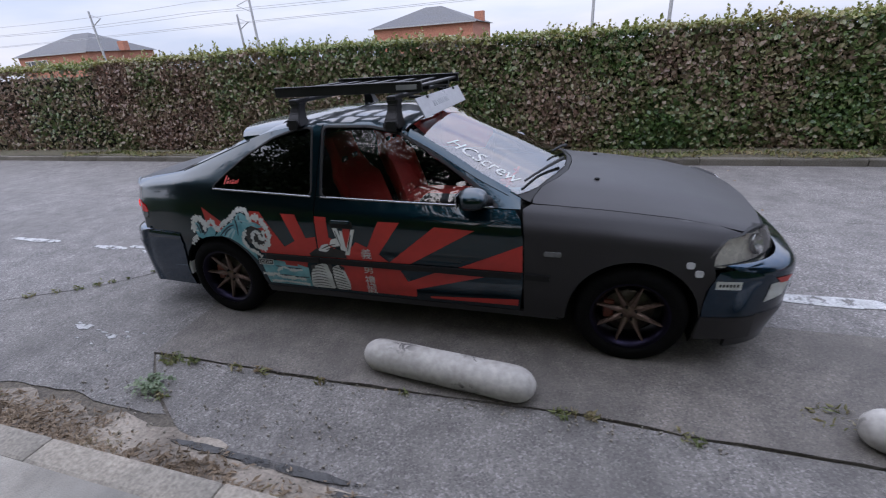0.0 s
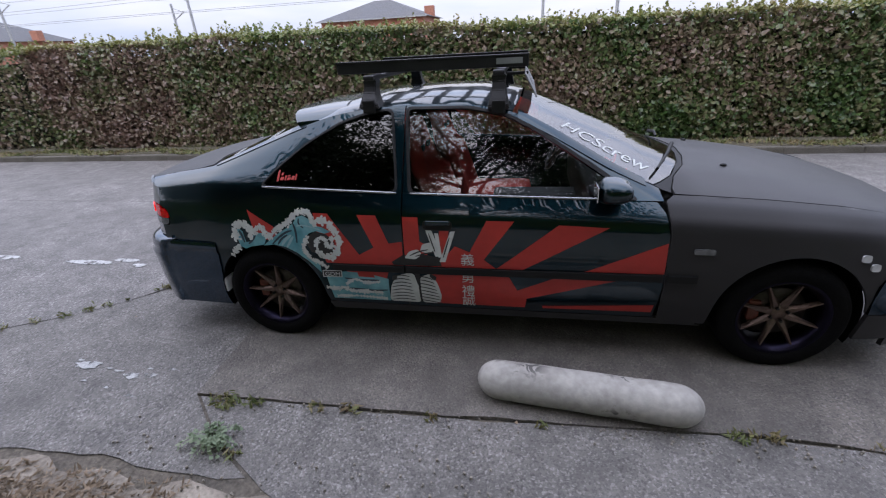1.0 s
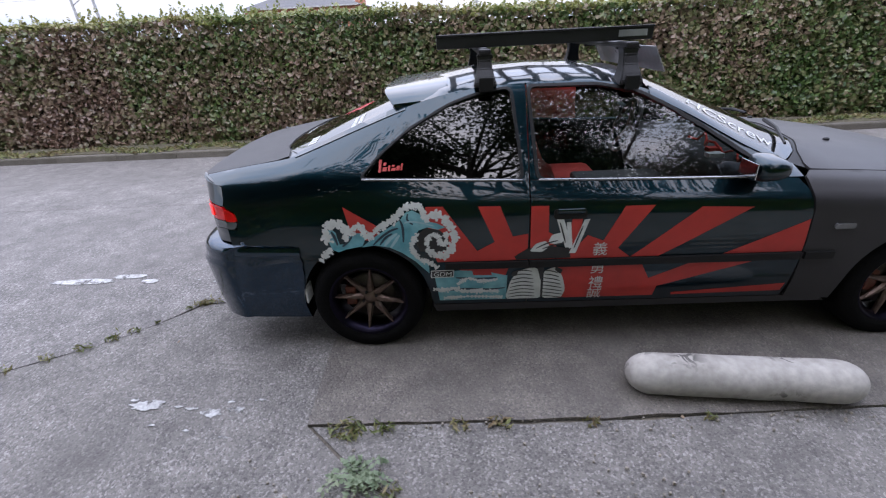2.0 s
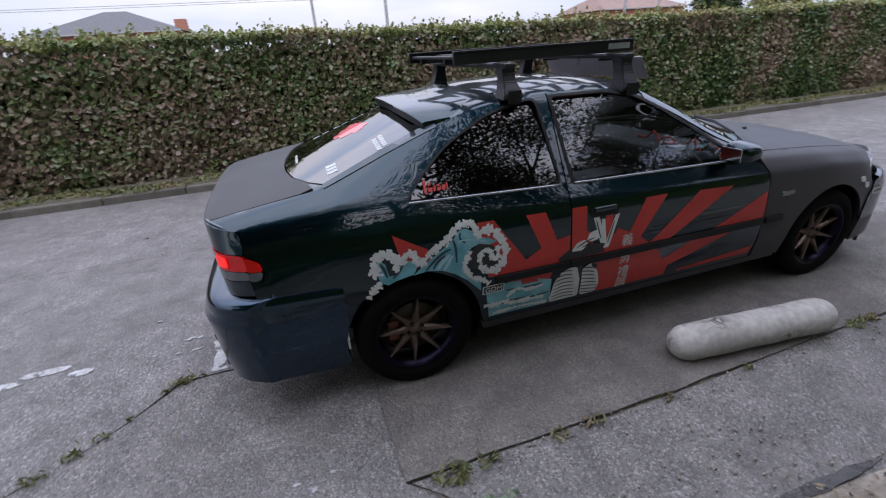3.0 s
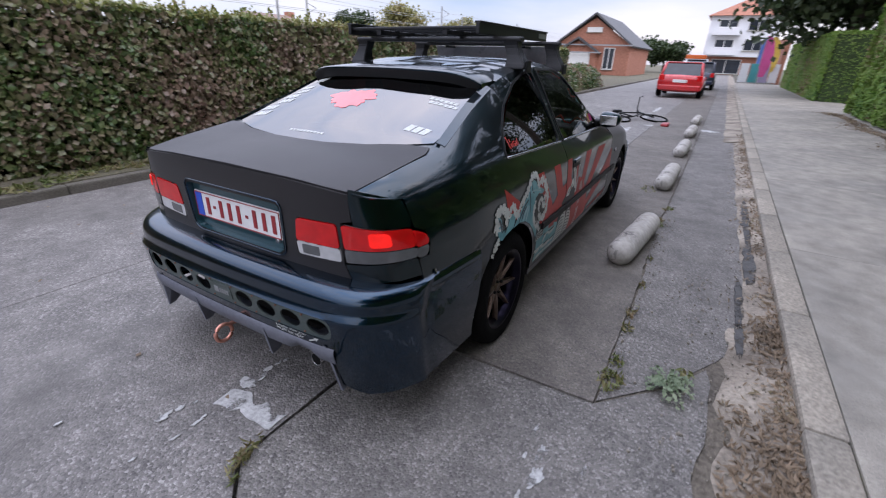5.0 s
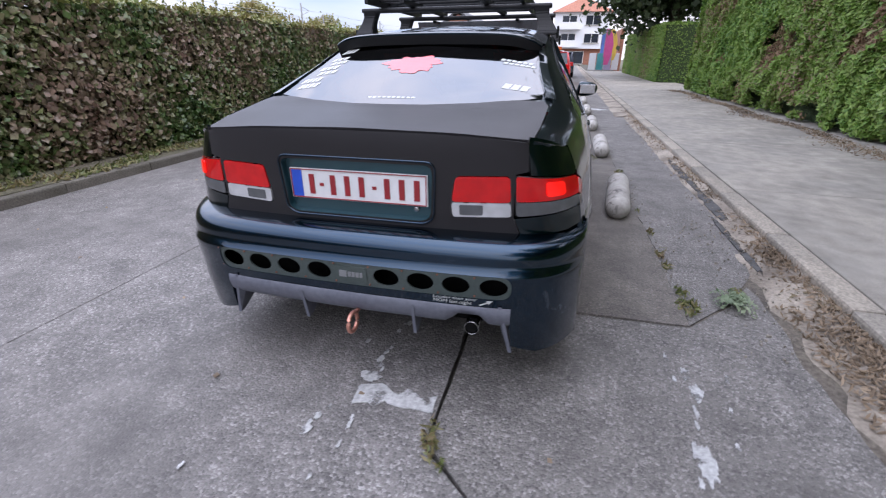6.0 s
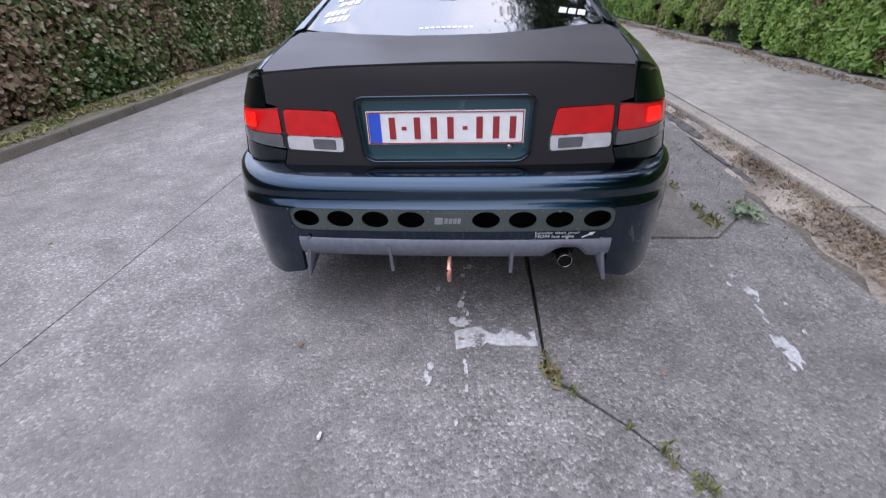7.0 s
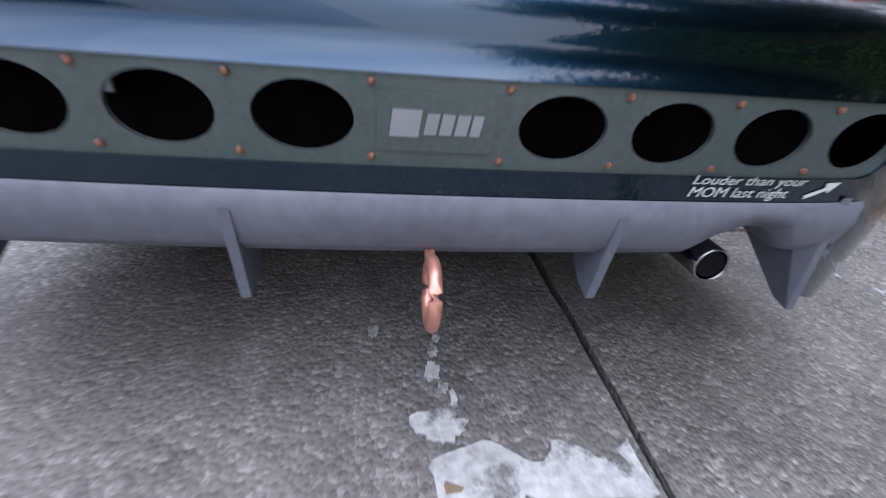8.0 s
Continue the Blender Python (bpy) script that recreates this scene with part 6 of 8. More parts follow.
def bump_normal(y, z):
    du = bump_place(y + 0.01, z) - bump_place(y - 0.01, z)
    dv = bump_place(y, z + 0.004) - bump_place(y, z - 0.004)
    n = dv.cross(du).normalized()
    out = Vector((-1, math.copysign(1.0 if abs(y) > 0.6 else 0.0, y), 0.3))
    return n if n.dot(out) > 0 else -n


def side_end(v):
    """How far the bumper reaches along the side, up to the wheel arch."""
    x, z = bump_profile(v)
    arch = -max(0.30, math.sqrt(max(0.0, (AR[2] + 0.002) ** 2 - (z - AR[1]) ** 2)))
    return 0.79 + arch - (x + 0.034 + 0.217 * (0.79 / 0.80) ** 10)


def bump_piece(name, outline, material, parent, holes=(), off=0.0, thick=0.012, step=0.03, label=""):
    v, f = fill(list(outline), [list(h) for h in holes], step)
    return wrap(name, v, f, bump_place, bump_normal, material, parent, thick, off, label)


HOLES = [0.487, 0.364, 0.241, 0.116, -0.139, -0.262, -0.385, -0.511]
oval = lambda y, r=0.047, h=0.034: [(y + r * math.cos(a), 0.433 + h * math.sin(a)) for a in np.linspace(0, 2 * math.pi, 24, endpoint=False)]
STRIP = rounded([(0.545, 0.478), (-0.568, 0.480), (-0.568, 0.388), (0.545, 0.386)], 0.045, 6)
ends = [(side_end(v), v) for v in (0.625, 0.6, 0.57, 0.53, 0.48, 0.43, 0.37, 0.31, 0.25, 0.2, 0.176)]
right_end = [(-0.785, 0.70), (-0.80, 0.645)] + [(-u, v) for u, v in ends] + [(-0.79, 0.176), (-0.66, 0.17), (-0.575, 0.2), (-0.56, 0.358)]
left_end = [(0.53, 0.358), (0.545, 0.2), (0.64, 0.17), (0.79, 0.176)] + ends[::-1] + [(0.80, 0.645), (0.785, 0.70)]
bumper = bump_piece("rear_bumper", right_end + left_end, "blue_green", car, holes=[STRIP], thick=0.02, step=0.018, label="dark green rear bumper, sky's blue put into its colour, with eight oval holes")
strip = bump_piece("perforated_strip", STRIP, "green_metal", bumper, holes=[oval(y) for y in HOLES], off=-0.004, thick=0.006, step=0.03, label="grey-green metal strip with eight oval holes")
for y in (0.545, 0.425, 0.302, 0.178, 0.053, -0.077, -0.2, -0.323, -0.448):
    for z in (0.469, 0.397):
        bm = bmesh.new()
        bmesh.ops.create_icosphere(bm, subdivisions=1, radius=0.0045, matrix=Matrix.Translation(bump_place(y, z) + Vector((0.003, 0, 0))))
        part("screw", bm, "rust", strip)
# maker's badge as plain shapes
badge = bump_piece("badge", rounded([(0.048, 0.463), (-0.068, 0.463), (-0.068, 0.405), (0.048, 0.405)], 0.006), "green_metal", strip, off=-0.001, thick=0.003, step=0.03)
for y0, y1, z0, z1 in ((0.033, 0.005, 0.42, 0.446), (0.0, -0.012, 0.423, 0.443), (-0.015, -0.027, 0.423, 0.443), (-0.03, -0.042, 0.423, 0.443), (-0.045, -0.055, 0.423, 0.443)):
    bump_piece("badge_bar", [(y0, z1), (y1, z1), (y1 + 0.003, z0), (y0 + 0.003, z0)], "steel", badge, off=0.001, thick=0.002, step=0.02)
part("arch_tag", box_bm((-0.322, -0.815, 0.285), (-0.312, -0.73, 0.37), 0.003), "plate_white", car, "pale tag behind the rear wheel")
# rear crash beam, pale patches seen through the holes
beam = part("crash_beam", box_bm((-0.785, -0.66, 0.35), (-0.73, 0.66, 0.58), 0.01), "under", car)
for y, z, w, h in ((0.34, 0.461, 0.03, 0.02), (-0.40, 0.456, 0.014, 0.018), (-0.27, 0.466, 0.03, 0.012)):
    part("pale_tag", box_bm((-0.83, y - w / 2, z - h / 2), (-0.826, y + w / 2, z + h / 2), 0.001), "plate_white", beam)
    part("tag_bracket", box_bm((-0.827, y - 0.004, z - 0.004), (-0.78, y + 0.004, z + 0.004)), "under", beam)

# diffuser: a grey lip with four fins
vs, fs = [], []
ys = np.linspace(0.53, -0.57, 45)
prof = [(0.0, 0.383, 0.0), (-0.004, 0.378, 0.0), (-0.006, 0.355, 0.0), (0.004, 0.32, 0.0), (0.02, 0.303, 0.0), (0.03, 0.30, 0.0), (0.16, 0.304, 0.0)]
for y in ys:
    up = 0.045 * math.exp(-((y + 0.425) / 0.055) ** 4)
    for dx, z, _ in prof:
        vs.append(Vector((bump_x(y, 0.374) + dx, y, z + (up if z < 0.325 else 0))))
k = len(prof)
for a in range(len(ys) - 1):
    for b in range(k - 1):
        fs.append((a * k + b, (a + 1) * k + b, (a + 1) * k + b + 1, a * k + b + 1))
diffuser = raw("diffuser", vs, fs, "grey_plastic", bumper, "grey plastic rear diffuser lip", smooth=True)
for y, tip, top, w in ((0.53, 0.2, 0.39, 0.075), (0.2, 0.238, 0.365, 0.028), (-0.233, 0.236, 0.365, 0.028), (-0.575, 0.197, 0.39, 0.075)):
    x0 = bump_x(y, 0.374) - 0.006
    bm = bmesh.new()
    tilt = 0.04 if w > 0.05 else 0.0
    lean = math.copysign(tilt, -y) * (-1 if w > 0.05 else 1)
    for dy in (-0.006, 0.006):
        pts = [(x0 - 0.004, y + dy - lean, top), (x0 + 0.02, y + dy, tip), (x0 + 0.05, y + dy, tip + 0.006), (x0 + 0.14, y + dy - lean, 0.308), (x0 + 0.03, y + dy - lean, 0.318)]
        fv = [bm.verts.new(p) for p in pts]
        bm.faces.new(fv if dy > 0 else fv[::-1])
    a_, b_ = list(bm.verts)[:5], list(bm.verts)[5:]
    for i in range(5):
        bm.faces.new((a_[i], a_[(i + 1) % 5], b_[(i + 1) % 5], b_[i]))
    bmesh.ops.recalc_face_normals(bm, faces=bm.faces)
    part("fin", bm, "grey_plastic", diffuser)
# exhaust tip
bm = bmesh.new()
add_lathe(bm, [(0.001, 0.05), (0.0225, 0.05), (0.024, -0.018), (0.0255, -0.021), (0.0275, -0.018), (0.0275, 0.0), (0.027, 0.25), (0.001, 0.25)], 28, pose(-0.842, -0.432, 0.262, 0, 0, -90))
tip_ob = part("exhaust_tip", bm, "chrome", car, smooth=True)
# dark plug just inside the lip stands in for the pipe's inner shade
bm = bmesh.new()
add_lathe(bm, [(0.001, 0.0), (0.0205, 0.0), (0.0205, 0.02), (0.001, 0.02)], 24, pose(-0.859, -0.432, 0.262, 0, 0, -90))
part("bore_shade", bm, "under", tip_ob)
bm = bmesh.new()
add_tube(bm, [(-0.63, -0.432, 0.262), (-0.3, -0.4, 0.26), (0.2, -0.1, 0.22)], [0.09, 0.09, 0.03], 14)
part("silencer", bm, "under", car, smooth=True)
# tow ring under the bumper
bm = bmesh.new()
add_tube(bm, [(-0.955 + 0.036 * math.cos(a), -0.014, 0.28 + 0.036 * math.sin(a)) for a in np.linspace(0, 2 * math.pi, 25, endpoint=False)], 0.008, 8, True)
ring = part("tow_ring", bm, "copper", car, "copper red tow ring", smooth=True)
bm = bmesh.new()
add_box(bm, (-0.93, -0.02, 0.297), (-0.78, -0.008, 0.311), 0.003)
part("tow_strap", bm, "copper", ring)

# ---- wheels ----


def wheel(x, sgn, rear):
    w = new("wheel")
    w.parent = car
    w.matrix_local = pose(x, sgn * 0.735, 0.287, 0, 0, 0 if sgn < 0 else 180)
    R = 0.287
    bm = bmesh.new()
    add_lathe(bm, [(0.196, 0.085), (0.205, 0.094), (0.235, 0.1), (0.262, 0.094), (0.277, 0.082), (0.286, 0.06), (R, 0.0), (0.286, -0.06), (0.277, -0.082), (0.262, -0.094), (0.235, -0.1), (0.205, -0.094), (0.196, -0.085)], 56)
    part("tyre", bm, "tyre", w, smooth=True)
    bm = bmesh.new()
    add_lathe(bm, [(0.192, 0.09), (0.2, 0.088), (0.192, 0.07), (0.172, 0.04), (0.168, -0.06), (0.188, -0.084), (0.199, -0.092), (0.204, -0.088), (0.2, -0.08), (0.193, -0.07), (0.196, 0.07)], 56)
    rim = part("rim", bm, "rim", w, smooth=True)
    for k in range(8):
        bm = bmesh.new()
        a = 2 * math.pi * k / 8 + (0.12 if rear else 0.3)
        prof = [(0.03, 0.026, -0.045), (0.06, 0.019, -0.055), (0.11, 0.012, -0.064), (0.155, 0.0075, -0.069), (0.19, 0.005, -0.072)]
        rows = []
        for r, hw, yy in prof:
            rows.append([bm.verts.new((r, yy + dy, s * hw)) for s, dy in ((-1, 0.012), (-0.45, 0.0), (0.45, 0.0), (1, 0.012))] + [bm.verts.new((r, yy + 0.026, s * hw)) for s in (0.8, -0.8)])
        for p, q in zip(rows, rows[1:]):
            for i in range(6):
                bm.faces.new((p[i], p[(i + 1) % 6], q[(i + 1) % 6], q[i]))
        bmesh.ops.recalc_face_normals(bm, faces=bm.faces)
        bmesh.ops.transform(bm, matrix=Matrix.Rotation(a, 4, "Y"), verts=bm.verts)
        part("spoke", bm, "spoke", rim)
    bm = bmesh.new()
    add_lathe(bm, [(0.001, -0.05), (0.022, -0.052), (0.026, -0.046), (0.048, -0.046), (0.055, -0.03), (0.055, 0.02)], 24)
    hub = part("hub", bm, "spoke", rim, smooth=True)
    for k in range(4):
        bm = bmesh.new()
        a = 2 * math.pi * k / 4 + 0.4
        bmesh.ops.create_cone(bm, cap_ends=True, segments=6, radius1=0.009, radius2=0.007, depth=0.02, matrix=Matrix.Translation((0.038 * math.cos(a), -0.05, 0.038 * math.sin(a))) @ Matrix.Rotation(radians(90), 4, "X"))
        part("wheel_nut", bm, "trim", hub)
    bm = bmesh.new()
    add_lathe(bm, [(0.05, -0.018), (0.128, -0.018), (0.130, -0.012), (0.128, -0.004), (0.05, -0.004)], 40)
    part("brake_disc", bm, "disc", w, smooth=True)
    bm = bmesh.new()
    add_box(bm, (-0.13, -0.035, -0.05), (-0.075, 0.03, 0.06), 0.012)
    part("brake_caliper", bm, "caliper", w)
    return w


for x in (0.0, 2.62):
    for sgn in (-1, 1):
        wheel(x, sgn, x < 1)
# wheel housings and the dark floor
for x in (0.0, 2.62):
    for sgn in (-1, 1):
        bm = bmesh.new()
        a0 = [radians(q) for q in range(-25, 206, 7)]
        rows = [[bm.verts.new((x + r * math.cos(a), sgn * yy, 0.292 + r * math.sin(a))) for a in a0] for r, yy in ((0.328, 0.80), (0.335, 0.76), (0.34, 0.50), (0.02, 0.50))]
        for p, q in zip(rows, rows[1:]):
            for i in range(len(a0) - 1):
                bm.faces.new((p[i], p[i + 1], q[i + 1], q[i]))
        part("wheel_housing", bm, "under", car)
for nm, lo, hi in (("underbody", (-0.72, -0.50, 0.20), (3.15, 0.50, 0.50)), ("floor_pan", (0.36, -0.78, 0.215), (2.26, 0.78, 0.42)),
                   ("boot_well", (-0.72, -0.60, 0.5), (-0.34, 0.60, 0.88)), ("engine_bay", (2.1, -0.60, 0.5), (3.05, 0.60, 0.66))):
    part(nm, box_bm(lo, hi, 0.02), "under", car)

# ---- front end of the coupe ----
def nose_place(y, z):
    q = min(abs(y) / 0.8, 1.0)
    return Vector((3.36 - 0.05 * q * q - 0.36 * q ** 5 - (z - 0.57) * 0.45, y, z))


def front_place(y, z):
    q = min(abs(y) / 0.8, 1.0)
    back = float(np.interp(z, [0.16, 0.3, 0.45, 0.55, 0.58, 0.6, 0.61], [0.07, 0.02, 0.0, 0.0, 0.015, 0.05, 0.12]))
    return Vector((3.455 - 0.05 * q * q - 0.30 * q ** 7 - back, y, z))


def facing(place):
    def normal(y, z):
        du = place(y + 0.01, z) - place(y - 0.01, z)
        dv = place(y, z + 0.005) - place(y, z - 0.005)
        n = du.cross(dv).normalized()
        return n if n.x > 0 else -n
    return normal


def front_piece(name, outline, material, parent, place, holes=(), off=0.0, thick=0.012, step=0.035, label=""):
    v, f = fill(list(outline), [list(h) for h in holes], step)
    return wrap(name, v, f, place, facing(place), material, parent, thick, off, label)


fb = front_piece("front_bumper", [(-0.79, 0.608), (0.79, 0.608), (0.79, 0.335), (-0.79, 0.335)], "blue_green", car, front_place, holes=[rounded([(-0.42, 0.42), (0.42, 0.42), (0.40, 0.35), (-0.40, 0.35)], 0.02)], thick=0.03)
front_piece("intake_mesh", [(-0.43, 0.43), (0.43, 0.43), (0.42, 0.345), (-0.42, 0.345)], "under", fb, front_place, off=-0.03, thick=0.0)
front_piece("chin_lip", [(-0.79, 0.332), (0.79, 0.332), (0.78, 0.14), (-0.78, 0.14)], "matte", fb, front_place, off=0.004, thick=0.02)
for left in (False, True):
    panel("bumper_side", xz([(2.948, 0.335), (3.2, 0.335), (3.2, 0.606), (2.995, 0.578), (2.96, 0.50), (2.945, 0.40)]), "blue_green", fb, off=0.008, thick=0.02, left=left)
    panel("chin_side", xz([(2.93, 0.19), (3.2, 0.17), (3.2, 0.33), (2.95, 0.33)]), "matte", fb, off=0.008, thick=0.02, left=left)
LAMP = rounded([(-0.79, 0.588), (-0.787, 0.665), (-0.735, 0.72), (-0.62, 0.734), (-0.50, 0.718), (-0.45, 0.69), (-0.455, 0.61), (-0.60, 0.585)], 0.03)
for sgn in (1, -1):
    fl = LAMP if sgn > 0 else mirror_y(LAMP)
    hl = front_piece("headlamp", fl, "lamp_glass", car, nose_place, off=0.012, thick=0.02, step=0.03, label="clouded headlamp with round reflector")
    hl.visible_shadow = False
    front_piece("lamp_housing", fl, "head_lens", hl, nose_place, off=-0.03, thick=0.0, step=0.03)
    cy = -0.60 * sgn
    c = nose_place(cy, 0.655)
    bm = bmesh.new()
    add_lathe(bm, [(0.001, 0.004), (0.03, -0.002), (0.045, -0.012), (0.052, -0.024), (0.056, -0.022), (0.054, 0.0)], 28, Matrix.Translation(c - facing(nose_place)(cy, 0.655) * 0.026) @ facing(nose_place)(cy, 0.655).to_track_quat("-Y", "Z").to_matrix().to_4x4())
    part("reflector", bm, "chrome", hl, smooth=True)
    front_piece("lamp_rim", [(y * 1.0, z) for y, z in (rounded([(-0.80, 0.578), (-0.795, 0.645), (-0.725, 0.715), (-0.62, 0.743), (-0.49, 0.725), (-0.438, 0.686), (-0.444, 0.60), (-0.60, 0.575)], 0.03) if sgn > 0 else mirror_y(rounded([(-0.80, 0.578), (-0.795, 0.645), (-0.725, 0.715), (-0.62, 0.743), (-0.49, 0.725), (-0.438, 0.686), (-0.444, 0.60), (-0.60, 0.575)], 0.03)))],
                "trim", hl, nose_place, holes=[fl], off=0.002, thick=0.03, step=0.03)
front_piece("grille", [(-0.436, 0.715), (0.436, 0.715), (0.436, 0.60), (-0.436, 0.60)], "trim", car, nose_place, off=-0.02, thick=0.0)
for z in (0.615, 0.645, 0.675):
    front_piece("grille_bar", [(-0.434, z + 0.01), (0.434, z + 0.01), (0.434, z), (-0.434, z)], "trim", car, nose_place, off=-0.004, thick=0.015, step=0.05)
# front plate seen edge on, marker lamps, stickers on the bumper corner
fp = part("front_plate", box_bm((3.49, -0.36, 0.30), (3.497, 0.16, 0.41), 0.002), "trim", fb)
part("plate_holder", box_bm((3.40, -0.28, 0.35), (3.489, 0.1, 0.39), 0.004), "trim", fp)
for x, z in ((2.862, 0.612), (2.905, 0.572)):
    panel("marker_lamp", xz(rounded([(x - 0.018, z - 0.016), (x + 0.018, z - 0.016), (x + 0.018, z + 0.016), (x - 0.018, z + 0.016)], 0.012)), "clear_lens", car, off=0.008, thick=0.008, step=0.02)
st = panel("bumper_sticker", xz([(2.985, 0.495), (3.10, 0.492), (3.10, 0.535), (2.985, 0.538)]), "decal_white", fb, off=0.0095, thick=0.0, step=0.03)
for k in range(6):
    x0 = 2.998 + k * 0.0155
    panel("sticker_bar", xz([(x0, 0.508), (x0 + 0.011, 0.508), (x0 + 0.011, 0.523), (x0, 0.523)]), "decal_black", st, off=0.0105, thick=0.0, step=0.02)
front_piece("bumper_sticker", [(-0.735, 0.50), (-0.66, 0.50), (-0.67, 0.42), (-0.74, 0.40)], "decal_white", fb, front_place, off=0.002, thick=0.0)
front_piece("bumper_sticker", [(-0.72, 0.53), (-0.64, 0.52), (-0.66, 0.49), (-0.70, 0.495)], "decal_red", fb, front_place, off=0.0035, thick=0.0)

# ---- cabin ----


def bucket_seat(y):
    seat = new("bucket_seat")
    seat.parent = car
    tagged(seat, "red racing bucket seat")
    bm = bmesh.new()
    nu, nv = 14, 18
    front, rear = [], []
    for j in range(nv + 1):
        v = j / nv
        hw = 0.24 if v < 0.55 else 0.24 - 0.11 * min(1, (v - 0.55) / 0.25)
        fr, rr = [], []
        for i in range(nu + 1):
            u = 2 * i / nu - 1
            wingy = 0.075 * abs(u) ** 3 * (1.0 if v < 0.6 else 0.6)
            x = 0.98 - 0.22 * v + wingy + 0.02 * math.sin(v * 9) * (1 - abs(u))
            fr.append(bm.verts.new((x, y + u * hw, 0.52 + 0.66 * v)))
            rr.append(bm.verts.new((x - 0.07, y + u * hw * 1.03, 0.52 + 0.66 * v)))
        front.append(fr)
        rear.append(rr)
    for j in range(nv):
        for i in range(nu):
            bm.faces.new((front[j][i], front[j][i + 1], front[j + 1][i + 1], front[j + 1][i]))
            bm.faces.new((rear[j][i], rear[j + 1][i], rear[j + 1][i + 1], rear[j][i + 1]))
        bm.faces.new((front[j][0], front[j + 1][0], rear[j + 1][0], rear[j][0]))
        bm.faces.new((front[j][nu], rear[j][nu], rear[j + 1][nu], front[j + 1][nu]))
    for i in range(nu):
        bm.faces.new((front[nv][i], front[nv][i + 1], rear[nv][i + 1], rear[nv][i]))
    bmesh.ops.recalc_face_normals(bm, faces=bm.faces)
    part("backrest", bm, "seat_red", seat, smooth=True)
    part("cushion", box_bm((0.95, y - 0.24, 0.45), (1.45, y + 0.24, 0.58), 0.05), "seat_red", seat, smooth=True)
    for dy in (-0.07, 0.07):
        part("belt_slot", box_bm((0.834, y + dy - 0.03, 1.02), (0.85, y + dy + 0.03, 1.05), 0.005), "cabin", seat)
    return seat


bucket_seat(-0.36)
bucket_seat(0.36)
part("rear_bench", box_bm((0.0, -0.6, 0.5), (0.32, 0.6, 0.90), 0.06), "cabin", car, smooth=True)
part("parcel_shelf", box_bm((-0.42, -0.6, 0.88), (0.05, 0.6, 0.91), 0.01), "cabin", car)
dash = part("dashboard", box_bm((1.72, -0.66, 0.55), (2.15, 0.66, 0.85), 0.06), "cabin", car, smooth=True)
part("centre_console", box_bm((1.2, -0.1, 0.45), (1.75, 0.1, 0.66), 0.03), "cabin", car)
bm = bmesh.new()
m = pose(1.62, 0.36, 0.88, 0, -68, 0)
add_tube(bm, [m @ Vector((0.17 * math.cos(a), 0.17 * math.sin(a), 0)) for a in np.linspace(0, 2 * math.pi, 28, endpoint=False)], 0.014, 8, True)
wheel_ob = part("steering_wheel", bm, "cabin", car, smooth=True)
for a in (0.3, 2.84, 4.71):
    bm = bmesh.new()
    add_tube(bm, [m @ Vector((0, 0, -0.03)), m @ Vector((0.16 * math.cos(a), 0.16 * math.sin(a), 0))], [0.02, 0.011], 6)
    part("steering_spoke", bm, "disc", wheel_ob)
for k, (x, y, z, s) in enumerate([(1.78, -0.42, 0.86, 0.05), (1.9, -0.5, 0.86, 0.06), (1.84, -0.3, 0.86, 0.045)]):
    part("dash_papers", box_bm((x, y, z - 0.012), (x + s * 1.6, y + s, z + 0.012), 0.003), ("decal_white", "decal_teal", "seat_red")[k], dash)
bm = bmesh.new()
add_tube(bm, [(1.9 - 0.03 * math.sin(k), -0.62 + 0.05 * k, 0.875 + 0.03 * math.sin(k * 1.9)) for k in range(14)], 0.007, 6)
part("red_cable", bm, "seat_red", dash)
# small red sticker in the quarter window
qs = None
for dx, dz, w, h in ((0.0, 0.0, 0.012, 0.05), (0.018, 0.004, 0.02, 0.016), (0.022, 0.026, 0.012, 0.012), (0.043, 0.004, 0.01, 0.022), (0.058, 0.005, 0.02, 0.012), (0.06, 0.021, 0.014, 0.007), (0.082, 0.006, 0.016, 0.018), (0.102, 0.006, 0.008, 0.026)):
    x, z = 0.112 + dx, 0.941 + dz
    ob = panel("window_sticker" if qs is None else "sticker_bar", xz([(x, z), (x + w, z), (x + w + 0.004, z + h), (x + 0.004, z + h)], 0.02), "decal_red", qs or car, off=-0.003, thick=0.0, step=0.02)
    qs = qs or ob

# ---- rear window spoiler ----
vs, fs = [], []
ys = np.linspace(-0.545, 0.525, 41)
pr = [(0.42, 0.006, 0), (0.28, 0.022, 0), (0.124, 0.026, 0), (0.116, 0.022, 0), (0.12, 0.014, 0), (0.142, -0.03, 0), (0.28, -0.018, 0)]
for y in ys:
    q = min(1, abs(y) / 0.55)
    for x, dz, _ in pr:
        top = skin(0.30, at_y(0.30, 0.2)).z - 0.014 * q * q
        drop = 0.05 * q ** 8
        z = top + dz - (0.30 - x) * 0.10 - drop + (0.015 if x > 0.3 else 0)
        vs.append(Vector((x + 0.07 * q ** 6, y, z)))
k = len(pr)
for a in range(len(ys) - 1):
    for b in range(k):
        fs.append((a * k + b, a * k + (b + 1) % k, (a + 1) * k + (b + 1) % k, (a + 1) * k + b))
fs += [tuple(range(k)), tuple(range((len(ys) - 1) * k, len(ys) * k))[::-1]]
sp_ob = raw("roof_spoiler", vs, fs, ["green", "trim"], car, "black-backed roof spoiler over the rear window", smooth=True)
for p in sp_ob.data.polygons:
    if p.index < (len(ys) - 1) * k and p.index % k >= 4:
        p.material_index = 1
sp_ob.data.set_sharp_from_angle(angle=radians(40))

